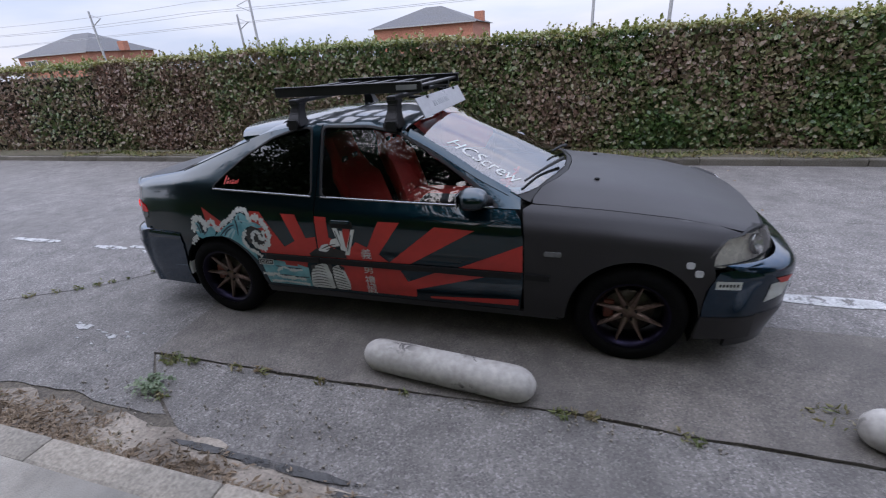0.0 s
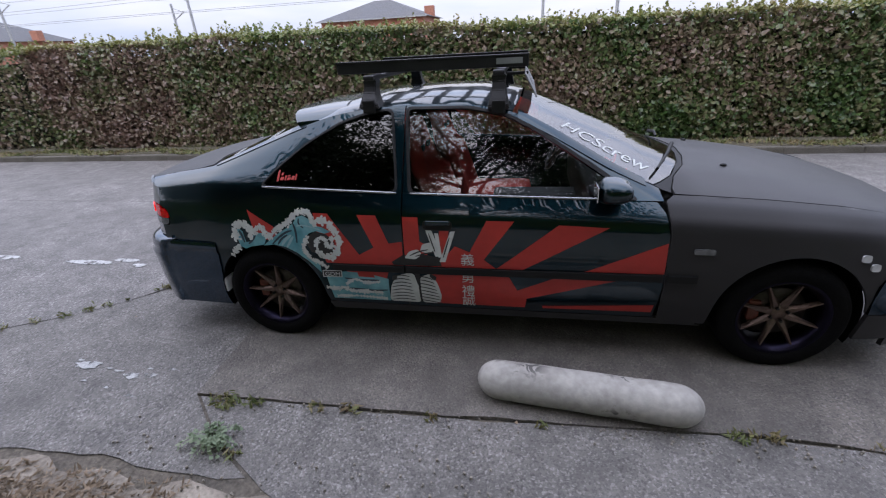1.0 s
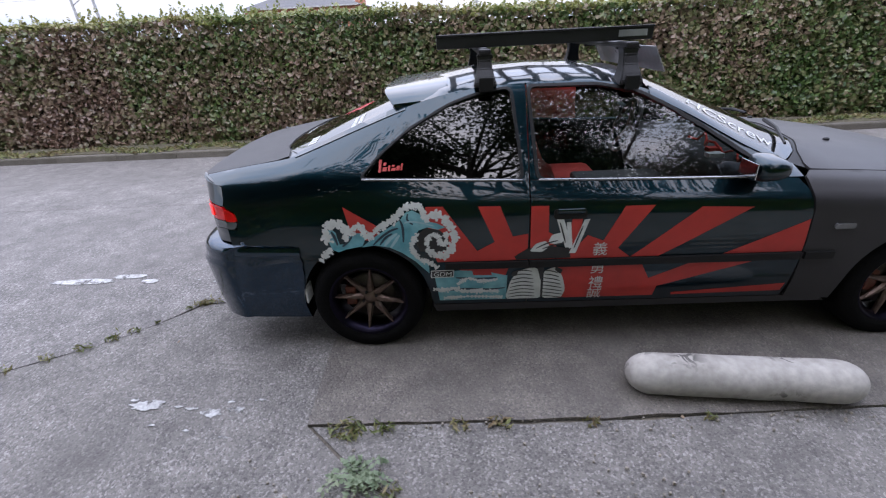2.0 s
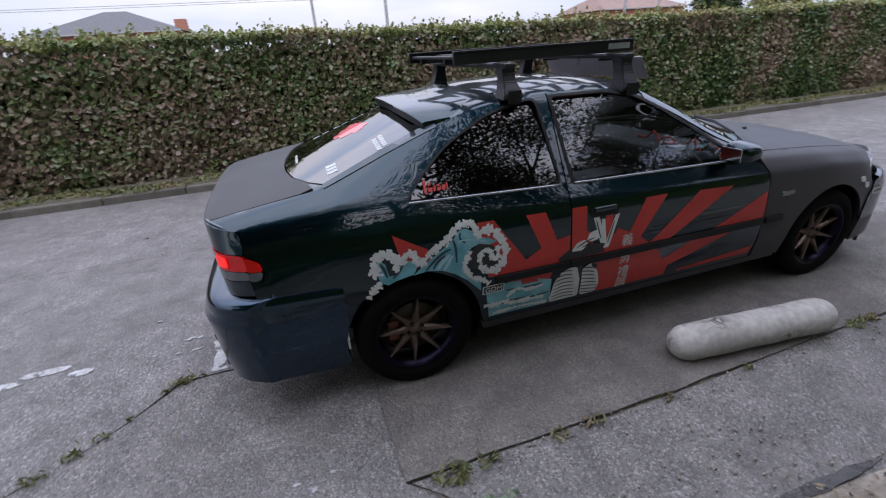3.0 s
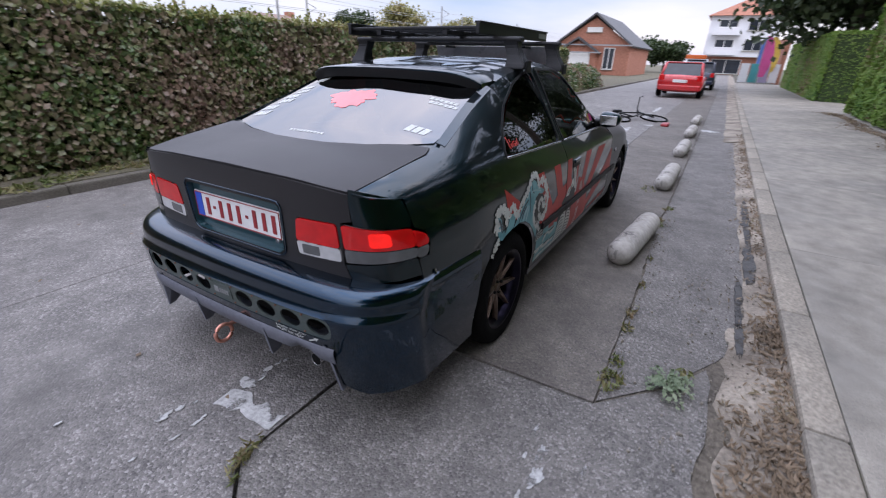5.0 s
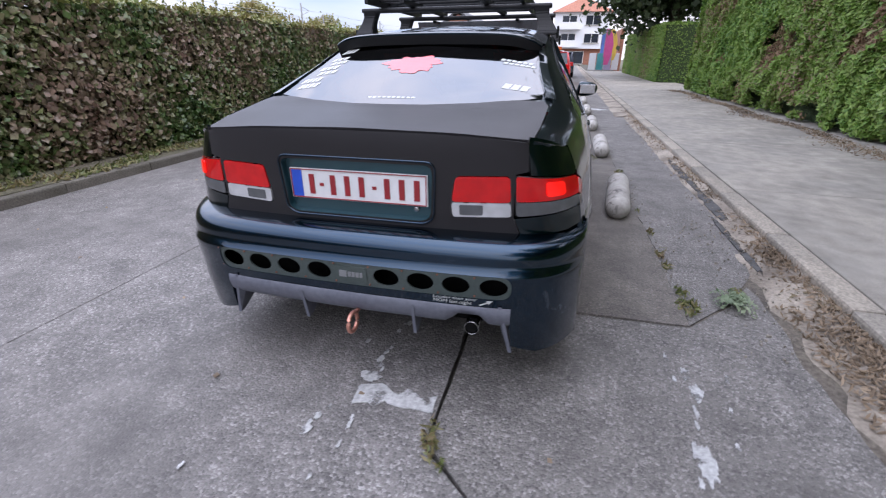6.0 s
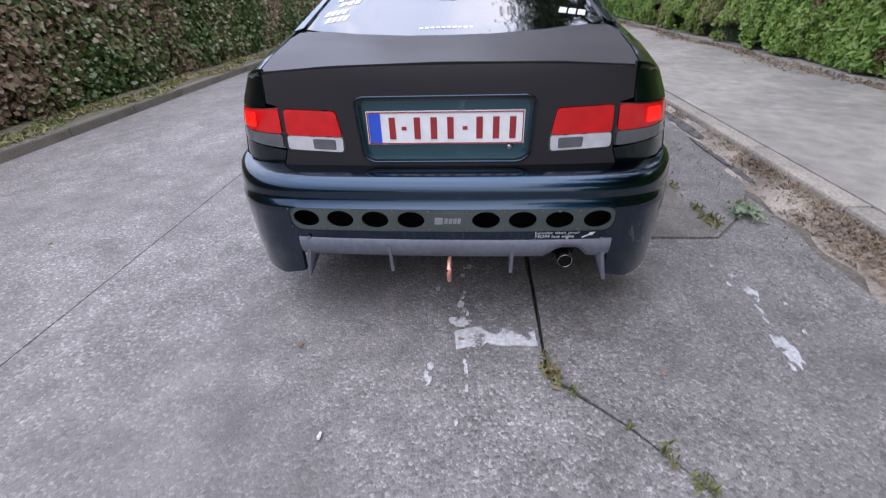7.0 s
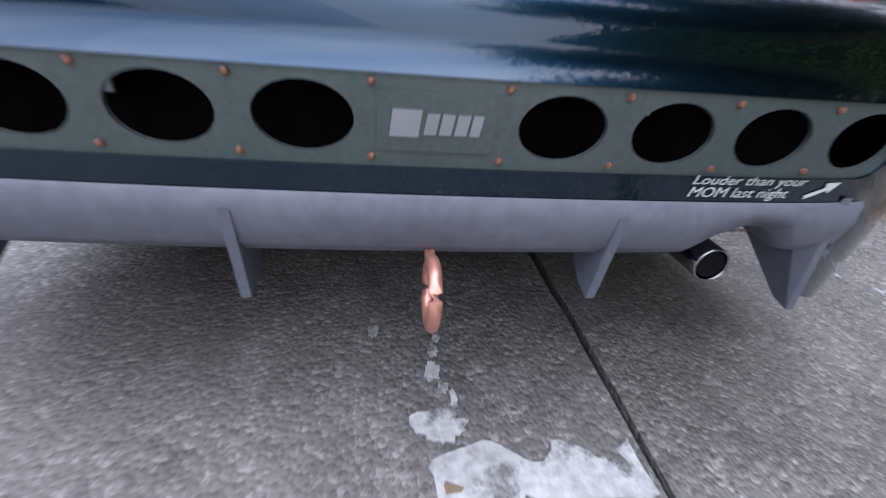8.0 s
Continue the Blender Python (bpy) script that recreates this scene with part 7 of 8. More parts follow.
# ---- roof rack ----
rack = thing("roof_rack", "black flat roof rack with slats, fixed on the coupe", "roof rack", (0, 0, 1.28))
rack.matrix_world = LEAN
for x in (0.615, 1.265):
    bm = bmesh.new()
    add_box(bm, (x - 0.028, -0.56, 1.400), (x + 0.028, 0.56, 1.425), 0.01)
    part("crossbar", bm, "rack", rack)
    for sgn in (-1, 1):
        bm = bmesh.new()
        rows = []
        base_z = skin(x, 5.15).z - 0.004
        for t, hx, y0, y1 in ((0.0, 0.052, 0.595, 0.485), (0.12, 0.05, 0.60, 0.488), (0.3, 0.042, 0.585, 0.49), (0.55, 0.034, 0.56, 0.485), (0.8, 0.03, 0.545, 0.47), (1.0, 0.036, 0.545, 0.46)):
            z = base_z - 0.012 * (1 - t) + (1.405 - base_z) * t
            rows.append([bm.verts.new((x + sx * hx, sgn * yy, z)) for sx, yy in ((-1, y0), (1, y0), (1, y1), (-1, y1))])
        for p, q in zip(rows, rows[1:]):
            for i in range(4):
                bm.faces.new((p[i], p[(i + 1) % 4], q[(i + 1) % 4], q[i]))
        bm.faces.new(rows[0][::-1])
        bm.faces.new(rows[-1])
        bmesh.ops.recalc_face_normals(bm, faces=bm.faces)
        bmesh.ops.bevel(bm, geom=bm.edges[:], offset=0.005, segments=2, affect="EDGES")
        foot = part("foot", bm, "rack", rack)
        part("foot_pad", box_bm((x - 0.03, sgn * 0.60 - 0.008, base_z - 0.03), (x + 0.035, sgn * 0.60 + 0.006, base_z + 0.03), 0.006), "trim", foot)
tray_lo, tray_hi = 0.395, 1.405
for y, nm in ((-0.402, "side_rail"), (0.442, "side_rail")):
    sr = part(nm, box_bm((tray_lo, y - 0.011, 1.428), (tray_hi, y + 0.011, 1.484), 0.006), "rack", rack)
    part("rail_lip", box_bm((tray_lo, y - 0.018, 1.480), (tray_hi, y + 0.018, 1.489), 0.003), "rack", sr)
    if y < 0:
        tag_ = part("maker_plate", box_bm((1.245, y - 0.0145, 1.444), (1.375, y - 0.011, 1.472), 0.001), "steel", sr)
for k in range(7):
    x = tray_lo + 0.035 + k * (tray_hi - tray_lo - 0.07) / 6
    bm = bmesh.new()
    add_box(bm, (x - 0.02, -0.40, 1.452), (x + 0.02, 0.44, 1.468), 0.005)
    part("slat", bm, "rack", rack)
for y in (-0.2, 0.24):
    part("stringer", box_bm((tray_lo + 0.02, y - 0.015, 1.426), (tray_hi - 0.02, y + 0.015, 1.4525), 0.004), "rack", rack)
bm = bmesh.new()
for lo, hi in (((-0.062, -0.5, -0.003), (0.062, 0.46, 0.003)),):
    add_box(bm, lo, hi, 0.002, pose(1.418, 0, 1.345, 0, 62, 0))
fair = part("wind_fairing", bm, "silver", rack)
for sgn in (-0.3, 0.3):
    part("fairing_bracket", box_bm((1.28, sgn - 0.012, 1.385), (1.405, sgn + 0.012, 1.40), 0.003), "rack", fair)
for k in range(7):
    y0 = -0.25 + 0.05 * k
    bm = bmesh.new()
    add_box(bm, (-0.018, y0, 0.0032), (0.018, y0 + 0.036, 0.0042), 0, pose(1.418, 0, 1.345, 0, 62, 0))
    part("fairing_bar", bm, "steel", fair)

# ---- wrap on the right side ----
wrap_at = lambda pts: [(x, at_z(x, z)) for x, z in pts]


def decal(name, pts, material, off, parent=None, step=0.03):
    return panel(name, wrap_at(resample(list(pts), step)), material, parent or car, off=off, thick=0.0, step=step)


RAYS = [
    [(-0.063, 0.799), (0.083, 0.712), (0.119, 0.638), (-0.028, 0.638)],
    [(0.322, 0.79), (0.402, 0.789), (0.594, 0.515), (0.364, 0.515), (0.333, 0.619)],
    [(0.563, 0.785), (0.663, 0.784), (0.722, 0.637), (0.793, 0.649), (0.793, 0.515), (0.471, 0.515), (0.562, 0.572), (0.638, 0.613)],
    [(0.803, 0.78), (0.883, 0.779), (0.886, 0.654), (0.924, 0.633), (0.923, 0.515), (0.803, 0.515), (0.803, 0.652)],
    [(0.99, 0.715), (1.038, 0.715), (1.021, 0.582), (0.978, 0.582)],
    [(1.224, 0.767), (1.356, 0.766), (1.21, 0.564), (1.271, 0.515), (0.925, 0.515), (1.027, 0.588), (1.066, 0.633), (1.139, 0.603)],
    [(1.564, 0.751), (1.792, 0.741), (1.404, 0.515), (1.272, 0.515)],
    [(2.054, 0.673), (2.056, 0.515), (1.698, 0.515)],
]
LOW_RAYS = [
    [(0.925, 0.475), (1.333, 0.475), (1.378, 0.392), (1.554, 0.470), (1.845, 0.468), (1.426, 0.344), (1.419, 0.285), (0.925, 0.285)],
    [(1.507, 0.30), (2.037, 0.339), (2.031, 0.293), (1.509, 0.285)],
    [(0.459, 0.474), (0.705, 0.474), (0.689, 0.422), (0.544, 0.427)],
]
for r in RAYS + LOW_RAYS:
    decal("sun_ray", r, "decal_red", 0.0012)
# the wave: teal body, dark strokes, foam of small scallops
decal("wave", [(-0.137, 0.595), (-0.155, 0.657), (-0.149, 0.687), (-0.130, 0.697), (-0.109, 0.678), (-0.105, 0.651), (-0.097, 0.619), (-0.073, 0.622), (-0.046, 0.657), (-0.019, 0.674), (0.015, 0.674), (0.031, 0.647), (0.012, 0.609), (-0.069, 0.594), (-0.107, 0.580)], "decal_teal", 0.002)
decal("wave", [(0.007, 0.603), (0.052, 0.637), (0.098, 0.669), (0.150, 0.700), (0.202, 0.733), (0.228, 0.767), (0.260, 0.777), (0.293, 0.760), (0.320, 0.725), (0.369, 0.714), (0.410, 0.692), (0.376, 0.681), (0.327, 0.694), (0.286, 0.681), (0.260, 0.648), (0.251, 0.602), (0.267, 0.547), (0.323, 0.506), (0.323, 0.453), (0.260, 0.523), (0.200, 0.571), (0.142, 0.600), (0.074, 0.612)], "decal_teal", 0.002)
decal("wave", [(0.345, 0.455), (0.47, 0.466), (0.59, 0.458), (0.70, 0.43), (0.695, 0.286), (0.365, 0.286)], "decal_teal", 0.002)


def chaikin(pts, n=3):
    for _ in range(n):
        out = [pts[0]]
        for (x0, z0), (x1, z1) in zip(pts, pts[1:]):
            out += [(0.75 * x0 + 0.25 * x1, 0.75 * z0 + 0.25 * z1), (0.25 * x0 + 0.75 * x1, 0.25 * z0 + 0.75 * z1)]
        pts = out + [pts[-1]]
    return pts


def stroke(name, pts, width, material, off):
    """A tapering brush stroke along a line."""
    c = chaikin(pts, 2)
    n = len(c)
    a, b = [], []
    for i, (x, z) in enumerate(c):
        x0, z0 = c[max(i - 1, 0)]
        x1, z1 = c[min(i + 1, n - 1)]
        ln = math.hypot(x1 - x0, z1 - z0) or 1
        w = width * math.sin(math.pi * (0.12 + 0.76 * i / (n - 1)))
        a.append((x - (z1 - z0) / ln * w, z + (x1 - x0) / ln * w))
        b.append((x + (z1 - z0) / ln * w, z - (x1 - x0) / ln * w))
    return panel(name, wrap_at(a + b[::-1]), material, car, off=off, thick=0.0, step=0.03)


def foam(pts, r0, r1, seed, off=0.0036, step=0.007):
    """White foam: a ragged band along a line with small scallops and claws on its outer side, in one mesh."""
    rg = random.Random(seed)
    c = chaikin(pts, 3)
    vs, fs, d = [], [], 1.0

    def lay(poly, o):
        k = len(vs)
        for x, z in poly:
            s = at_z(x, z)
            vs.append(skin(x, s) + skin_normal(x, s) * o)
        fs.append(tuple(range(k, k + len(poly))))

    last = None
    for i, ((x0, z0), (x1, z1)) in enumerate(zip(c, c[1:])):
        ln = math.hypot(x1 - x0, z1 - z0) or 1.0
        nx, nz = -(z1 - z0) / ln, (x1 - x0) / ln
        w = r1 * (0.3 + 0.22 * math.sin(i * 0.7 + seed) * math.sin(i * 0.23))
        now = ((x0 + nx * w, z0 + nz * w), (x0 - nx * w, z0 - nz * w))
        if last:
            lay([last[0], now[0], now[1], last[1]], off)
        last = now
        d += ln
        if d < step:
            continue
        d = 0
        for side in (1, 1, -1):
            r = rg.uniform(r0, r1) * 0.26
            q = side * (w + r * rg.uniform(-0.2, 0.9))
            cx, cz = x0 + nx * q + rg.gauss(0, r * 0.4), z0 + nz * q + rg.gauss(0, r * 0.4)
            a0, st = rg.uniform(0, 6.28), rg.uniform(1.0, 1.9)
            lay([(cx + r * st * math.cos(t) * math.cos(a0) - r * math.sin(t) * math.sin(a0), cz + r * st * math.cos(t) * math.sin(a0) + r * math.sin(t) * math.cos(a0)) for t in (k * math.pi / 4 for k in range(8))],
                off + rg.uniform(0.0002, 0.0008))
    return raw("wave_foam", vs, fs, "decal_white", car)


foam([(-0.199, 0.532), (-0.162, 0.584), (-0.133, 0.591)], 0.012, 0.026, 1)
foam([(-0.148, 0.632), (-0.158, 0.670), (-0.149, 0.708), (-0.121, 0.724), (-0.087, 0.721), (-0.059, 0.702), (-0.056, 0.671), (-0.072, 0.642)], 0.014, 0.032, 2)
foam([(-0.041, 0.674), (-0.026, 0.695), (0.002, 0.712), (0.022, 0.696), (0.023, 0.670), (0.040, 0.647)], 0.012, 0.026, 3)
foam([(0.040, 0.647), (0.079, 0.682), (0.124, 0.709), (0.168, 0.729), (0.193, 0.756), (0.225, 0.790), (0.260, 0.795), (0.291, 0.798), (0.318, 0.770), (0.298, 0.753)], 0.012, 0.026, 4)
foam([(0.313, 0.736), (0.349, 0.753), (0.387, 0.751), (0.419, 0.719), (0.441, 0.681), (0.455, 0.645), (0.443, 0.610), (0.431, 0.577), (0.405, 0.552), (0.363, 0.558), (0.328, 0.576)], 0.013, 0.03, 5)
foam([(0.328, 0.576), (0.321, 0.619), (0.331, 0.656), (0.368, 0.658), (0.386, 0.634), (0.371, 0.615), (0.400, 0.600), (0.417, 0.631), (0.408, 0.668)], 0.009, 0.02, 6)
foam([(0.278, 0.666), (0.258, 0.634), (0.243, 0.601), (0.260, 0.556), (0.292, 0.527), (0.338, 0.510), (0.364, 0.480)], 0.01, 0.022, 7)
foam([(0.337, 0.360), (0.404, 0.350), (0.444, 0.371), (0.473, 0.341), (0.556, 0.345), (0.665, 0.339)], 0.008, 0.02, 8)
foam([(0.457, 0.388), (0.510, 0.428), (0.568, 0.399), (0.652, 0.410)], 0.006, 0.016, 9)
foam([(0.389, 0.303), (0.535, 0.312), (0.682, 0.30)], 0.008, 0.018, 10)
for pts, w in [([(0.063, 0.613), (0.109, 0.655), (0.155, 0.685), (0.190, 0.694)], 0.006),
               ([(0.097, 0.613), (0.126, 0.651), (0.161, 0.669)], 0.006),
               ([(0.202, 0.733), (0.213, 0.695), (0.210, 0.624)], 0.006),
               ([(0.239, 0.761), (0.232, 0.733), (0.260, 0.709)], 0.005),
               ([(-0.130, 0.683), (-0.117, 0.659), (-0.107, 0.616)], 0.007),
               ([(-0.084, 0.609), (-0.054, 0.633), (-0.033, 0.660)], 0.006),
               ([(0.40, 0.35), (0.5, 0.362), (0.6, 0.35), (0.69, 0.36)], 0.006), ([(0.45, 0.425), (0.55, 0.415), (0.65, 0.42)], 0.006)]:
    stroke("wave_line", pts, w, "decal_dark", 0.0028)
for pts, w in [([(0.119, 0.608), (0.148, 0.645), (0.184, 0.669)], 0.008), ([(0.147, 0.598), (0.173, 0.633), (0.194, 0.662)], 0.007), ([(0.219, 0.718), (0.242, 0.725), (0.290, 0.720), (0.357, 0.700)], 0.004)]:
    stroke("wave_line", pts, w, "decal_pale", 0.0029)
decal("curl_shadow", [(0.274, 0.659), (0.320, 0.693), (0.385, 0.678), (0.425, 0.635), (0.418, 0.585), (0.385, 0.560), (0.322, 0.573), (0.289, 0.576), (0.270, 0.615)], "decal_black", 0.0024)
decal("sun_ray", [(0.53, 0.462), (0.62, 0.46), (0.625, 0.435), (0.535, 0.438)], "decal_red", 0.0031)
# the figure as plain shapes: pale plates, dark gaps, two long prongs
decal("plain_shape", rounded([(0.695, 0.31), (0.715, 0.40), (0.752, 0.456), (0.83, 0.476), (0.864, 0.44), (0.868, 0.286), (0.70, 0.286)], 0.02), "decal_white", 0.002)
decal("plain_shape", rounded([(0.876, 0.286), (0.874, 0.45), (0.93, 0.474), (0.965, 0.42), (0.985, 0.34), (0.972, 0.286)], 0.02), "decal_white", 0.002)
decal("plain_shape", rounded([(0.80, 0.56), (0.83, 0.60), (0.875, 0.612), (0.895, 0.585), (0.86, 0.555)], 0.012), "decal_white", 0.0028)
decal("plain_shape", rounded([(0.885, 0.60), (0.90, 0.64), (0.945, 0.652), (0.965, 0.62), (0.94, 0.59)], 0.012), "decal_white", 0.0028)
decal("plain_shape", [(0.73, 0.535), (0.79, 0.575), (0.90, 0.585), (0.985, 0.57), (0.995, 0.52), (0.74, 0.517)], "decal_black", 0.0024)
for q in ([(0.842, 0.474), (0.876, 0.47), (0.868, 0.40), (0.86, 0.40)], [(0.862, 0.40), (0.872, 0.40), (0.876, 0.29), (0.866, 0.29)], [(0.93, 0.474), (0.965, 0.455), (0.955, 0.43), (0.925, 0.455)],
          [(0.722, 0.45), (0.755, 0.46), (0.745, 0.43), (0.72, 0.425)]):
    decal("plain_shape", rounded(q, 0.008), "decal_black", 0.0026)
decal("prong", [(0.916, 0.727), (0.965, 0.575), (0.998, 0.575), (0.948, 0.727)], "decal_white", 0.0026)
decal("prong", [(1.045, 0.71), (0.985, 0.545), (1.015, 0.545), (1.07, 0.713)], "decal_white", 0.0026)
decal("prong", [(0.965, 0.70), (0.982, 0.57), (1.0, 0.57), (0.985, 0.70)], "decal_white", 0.0026)
for k in range(8):
    z = 0.302 + k * 0.0215
    stroke("plate_line", [(0.704 + 0.003 * k, z - 0.006), (0.77, z + 0.008), (0.84 - 0.003 * k, z - 0.002)], 0.003, "decal_black", 0.003)
    stroke("plate_line", [(0.866, z + 0.004), (0.92, z - 0.004), (0.985 - 0.006 * k, z - 0.016)], 0.003, "decal_black", 0.003)
for pts in ([(0.83, 0.575), (0.88, 0.60), (0.93, 0.612)], [(0.86, 0.572), (0.91, 0.59), (0.96, 0.60)], [(0.935, 0.70), (0.965, 0.60)], [(1.04, 0.68), (1.005, 0.57)]):
    stroke("plate_line", pts, 0.0035, "decal_black", 0.0034)


# ---- lettering ----
def letters(name, text, to_surface, normal, material, parent, height, off=0.002, slant=0.0, spread=1.0):
    """Writing in the built-in font, laid on a surface by to_surface(along, up) in metres."""
    cu = bpy.data.curves.new("lettering", "FONT")
    cu.body, cu.size, cu.resolution_u = text, 1.0, 3
    tmp = bpy.data.objects.new("lettering", cu)
    scene.collection.objects.link(tmp)
    me = bpy.data.meshes.new_from_object(tmp.evaluated_get(bpy.context.evaluated_depsgraph_get()))
    bpy.data.objects.remove(tmp)
    co = np.array([tuple(v.co) for v in me.vertices]).reshape(-1, 3)
    k = height / 0.72
    for v, (x, y, _) in zip(me.vertices, co):
        a, b = (x * spread + y * slant) * k, y * k
        v.co = to_surface(a, b) + normal(a, b) * off
    me.materials.clear()
    return finish(name, me, material, parent)


side_text = lambda x0, z0: (lambda a, b: skin(x0 + a, at_z(x0 + a, z0 + b)))
side_norm = lambda x0, z0: (lambda a, b: skin_normal(x0 + a, at_z(x0 + a, z0 + b)))
for ch, z in (("義", 0.535), ("勇", 0.435), ("禮", 0.352), ("誠", 0.287)):
    letters("character", ch, side_text(1.092, z), side_norm(1.092, z), "decal_white", car, 0.052, 0.0032)
tagp = decal("club_sticker", [(0.328, 0.428), (0.44, 0.43), (0.443, 0.472), (0.331, 0.47)], "decal_white", 0.0042)
decal("sticker_ground", [(0.333, 0.432), (0.436, 0.434), (0.438, 0.468), (0.335, 0.466)], "decal_black", 0.0048, tagp)
letters("sticker_letters", "GDM", side_text(0.34, 0.437), side_norm(0.34, 0.437), "decal_white", tagp, 0.025, 0.0056, 0.15, 1.15)


def screen_at(a, b):
    """Along the right edge of the windscreen, from the roof down; up points to its middle."""
    x = 1.56 + a * 0.80
    y = rail_y(x, 0.10) - b * 1.0
    x += b * 0.55
    return skin(x, at_y(x, max(y, 0.02)))


letters("screen_lettering", "HCScrew", screen_at, lambda a, b: Vector((0.45, 0, 0.9)), "decal_white", car, 0.085, -0.0015, 0.0, 1.12)
for k, (t, z) in enumerate((("Louder than your", 0.380), ("MOM last night", 0.3655))):
    letters("bumper_lettering", t, lambda a, b, z=z: bump_place(-0.305 - a, z + b), lambda a, b, z=z: bump_normal(-0.305 - a, z + b), "decal_white", bumper, 0.0118, 0.0018, 0.2, 1.3)
bump_piece("bumper_arrow", [(-0.465, 0.3685), (-0.49, 0.378), (-0.488, 0.384), (-0.51, 0.385), (-0.497, 0.371), (-0.495, 0.375), (-0.467, 0.364)], "decal_white", bumper, off=0.0015, thick=0.0, step=0.02)


# ---- stickers on the rear window ----
def glass_at(x, y):
    s = at_y(x, abs(y))
    return skin(x, s if y < 0 else 14 - s)


def glass_n(x, y):
    s = at_y(x, max(abs(y), 0.03))
    return skin_normal(x, s if y < 0 else 14 - s)


def glass_piece(name, pts, material, parent=None, off=-0.0028, step=0.03):
    v, f = fill(list(pts), (), step)
    return wrap(name, v, f, glass_at, glass_n, material, parent or car, 0.0, off)


crest = []
for k in range(44):
    a = 2 * math.pi * k / 44
    r = 1 + 0.14 * math.sin(3 * a + 0.6) + 0.10 * math.sin(7 * a) + 0.1 * math.sin(13 * a)
    crest.append((-0.085 + 0.085 * r * math.sin(a), 0.02 + 0.125 * r * math.cos(a)))
glass_piece("window_crest", crest, "decal_pink")
for x, y, w, h, n, rowsn in ((-0.005, -0.375, 0.15, 0.05, 6, 2), (-0.27, -0.42, 0.11, 0.055, 3, 1), (-0.22, 0.535, 0.10, 0.1, 4, 2), (-0.09, 0.505, 0.10, 0.09, 3, 2), (0.02, 0.49, 0.09, 0.08, 3, 2), (0.11, 0.475, 0.08, 0.06, 3, 1)):
    first = None
    for r in range(rowsn):
        for k in range(n):
            y0 = y - k * w / n - r * 0.015
            x0 = x - r * h * 0.62
            hh = h / rowsn * 0.85
            if first is None:
                first = glass_piece("window_sticker", [(x0, y0), (x0 + hh, y0 - hh * 0.25), (x0 + hh, y0 - hh * 0.25 - w / n * 0.8), (x0, y0 - w / n * 0.8)], "decal_white")
            else:
                glass_piece("sticker_bar", [(x0, y0), (x0 + hh, y0 - hh * 0.25), (x0 + hh, y0 - hh * 0.25 - w / n * 0.8), (x0, y0 - w / n * 0.8)], "decal_white", first)
line = None
for k in range(10):
    y0 = 0.115 - k * 0.021
    p = [(-0.405, y0), (-0.392, y0), (-0.392, y0 - 0.015), (-0.405, y0 - 0.015)]
    ob = glass_piece("window_line" if line is None else "sticker_bar", p, "decal_white", line)
    line = line or ob

# ---- weeds, litter and gravel on the ground ----
def weeds(label, spots, seed, size=0.04, material="grass", base=None):
    """Tufts of grass blades; spots of (x, y, radius, count)."""
    r = np.random.default_rng(seed)
    pts, nrm = [], []
    for x, y, rad, n in spots:
        n = max(6, int(n * 0.55))
        a, d = r.uniform(0, 2 * math.pi, n), rad * np.sqrt(r.random(n))
        px, py = x + d * np.cos(a), y + d * np.sin(a) * 0.6
        pts.append(np.stack([px, py, 0.008 + np.abs(r.normal(0.008, 0.012, n)) + (np.array([camber(p, q) for p, q in zip(px, py)]) if base is None else base)], 1))
        nrm.append(np.stack([np.cos(a), np.sin(a), np.full(n, 0.9)], 1))
    ob = leaves("weeds", np.concatenate(pts), np.concatenate(nrm), size, material, None, 0.9, slim=0.32, seed=seed)
    return tagged(ob, label, "weeds", kind="stuff")


weeds("grass tufts growing in the slab joints", [(-0.03, -1.375, 0.09, 160), (0.12, -1.37, 0.06, 60), (0.45, -1.36, 0.05, 40), (0.62, -1.355, 0.05, 50), (2.32, -1.30, 0.06, 70), (2.45, -1.30, 0.04, 40),
                                                 (1.0, -1.36, 0.04, 30), (1.5, -1.34, 0.03, 20), (2.85, -1.32, 0.08, 50), (3.5, -1.06, 0.14, 90)], 1)
weeds("grass tufts growing along the cracked joint", [(-1.15, -0.355, 0.05, 70), (-1.2, -0.372, 0.04, 60), (-1.25, -0.42, 0.025, 25), (-1.37, -0.565, 0.02, 16), (-1.46, -0.65, 0.04, 40), (-1.54, -0.705, 0.05, 60), (-1.66, -0.785, 0.05, 50), (-1.8, -0.865, 0.05, 40), (-1.98, -0.965, 0.06, 50), (-1.09, -0.352, 0.02, 16)], 2, 0.034)
weeds("low green weeds on the dirt by the kerb", [(0.2, -1.66, 0.05, 30), (-0.95, -1.92, 0.2, 160), (-1.4, -1.95, 0.25, 200)], 3, 0.04)
r_ = np.random.default_rng(41)
herb = []
for k in range(16):
    a, ln = r_.uniform(0, 2 * math.pi), r_.uniform(0.06, 0.15)
    for t in np.linspace(0.15, 1, 9):
        for sd in (-1, 1):
            herb.append((0.06 + ln * t * math.cos(a) - 0.014 * sd * math.sin(a), -1.6 + 0.75 * (ln * t * math.sin(a) + 0.014 * sd * math.cos(a)), 0.012 + 0.035 * math.sin(math.pi * t * 0.9)))
tagged(leaves("weeds", np.array(herb), np.tile((0, 0, 1.0), (len(herb), 1)), 0.026, "herb", None, 0.45, slim=0.75, seed=43), "grey-green broad-leaved weed on the slab", "weeds", kind="stuff")
weeds("rough grass along the far kerb", [(x, 4.33 + 0.12 * math.sin(x * 3.1), 0.22, 90) for x in np.arange(-9, 20, 0.22)], 4, 0.085, base=-0.04)
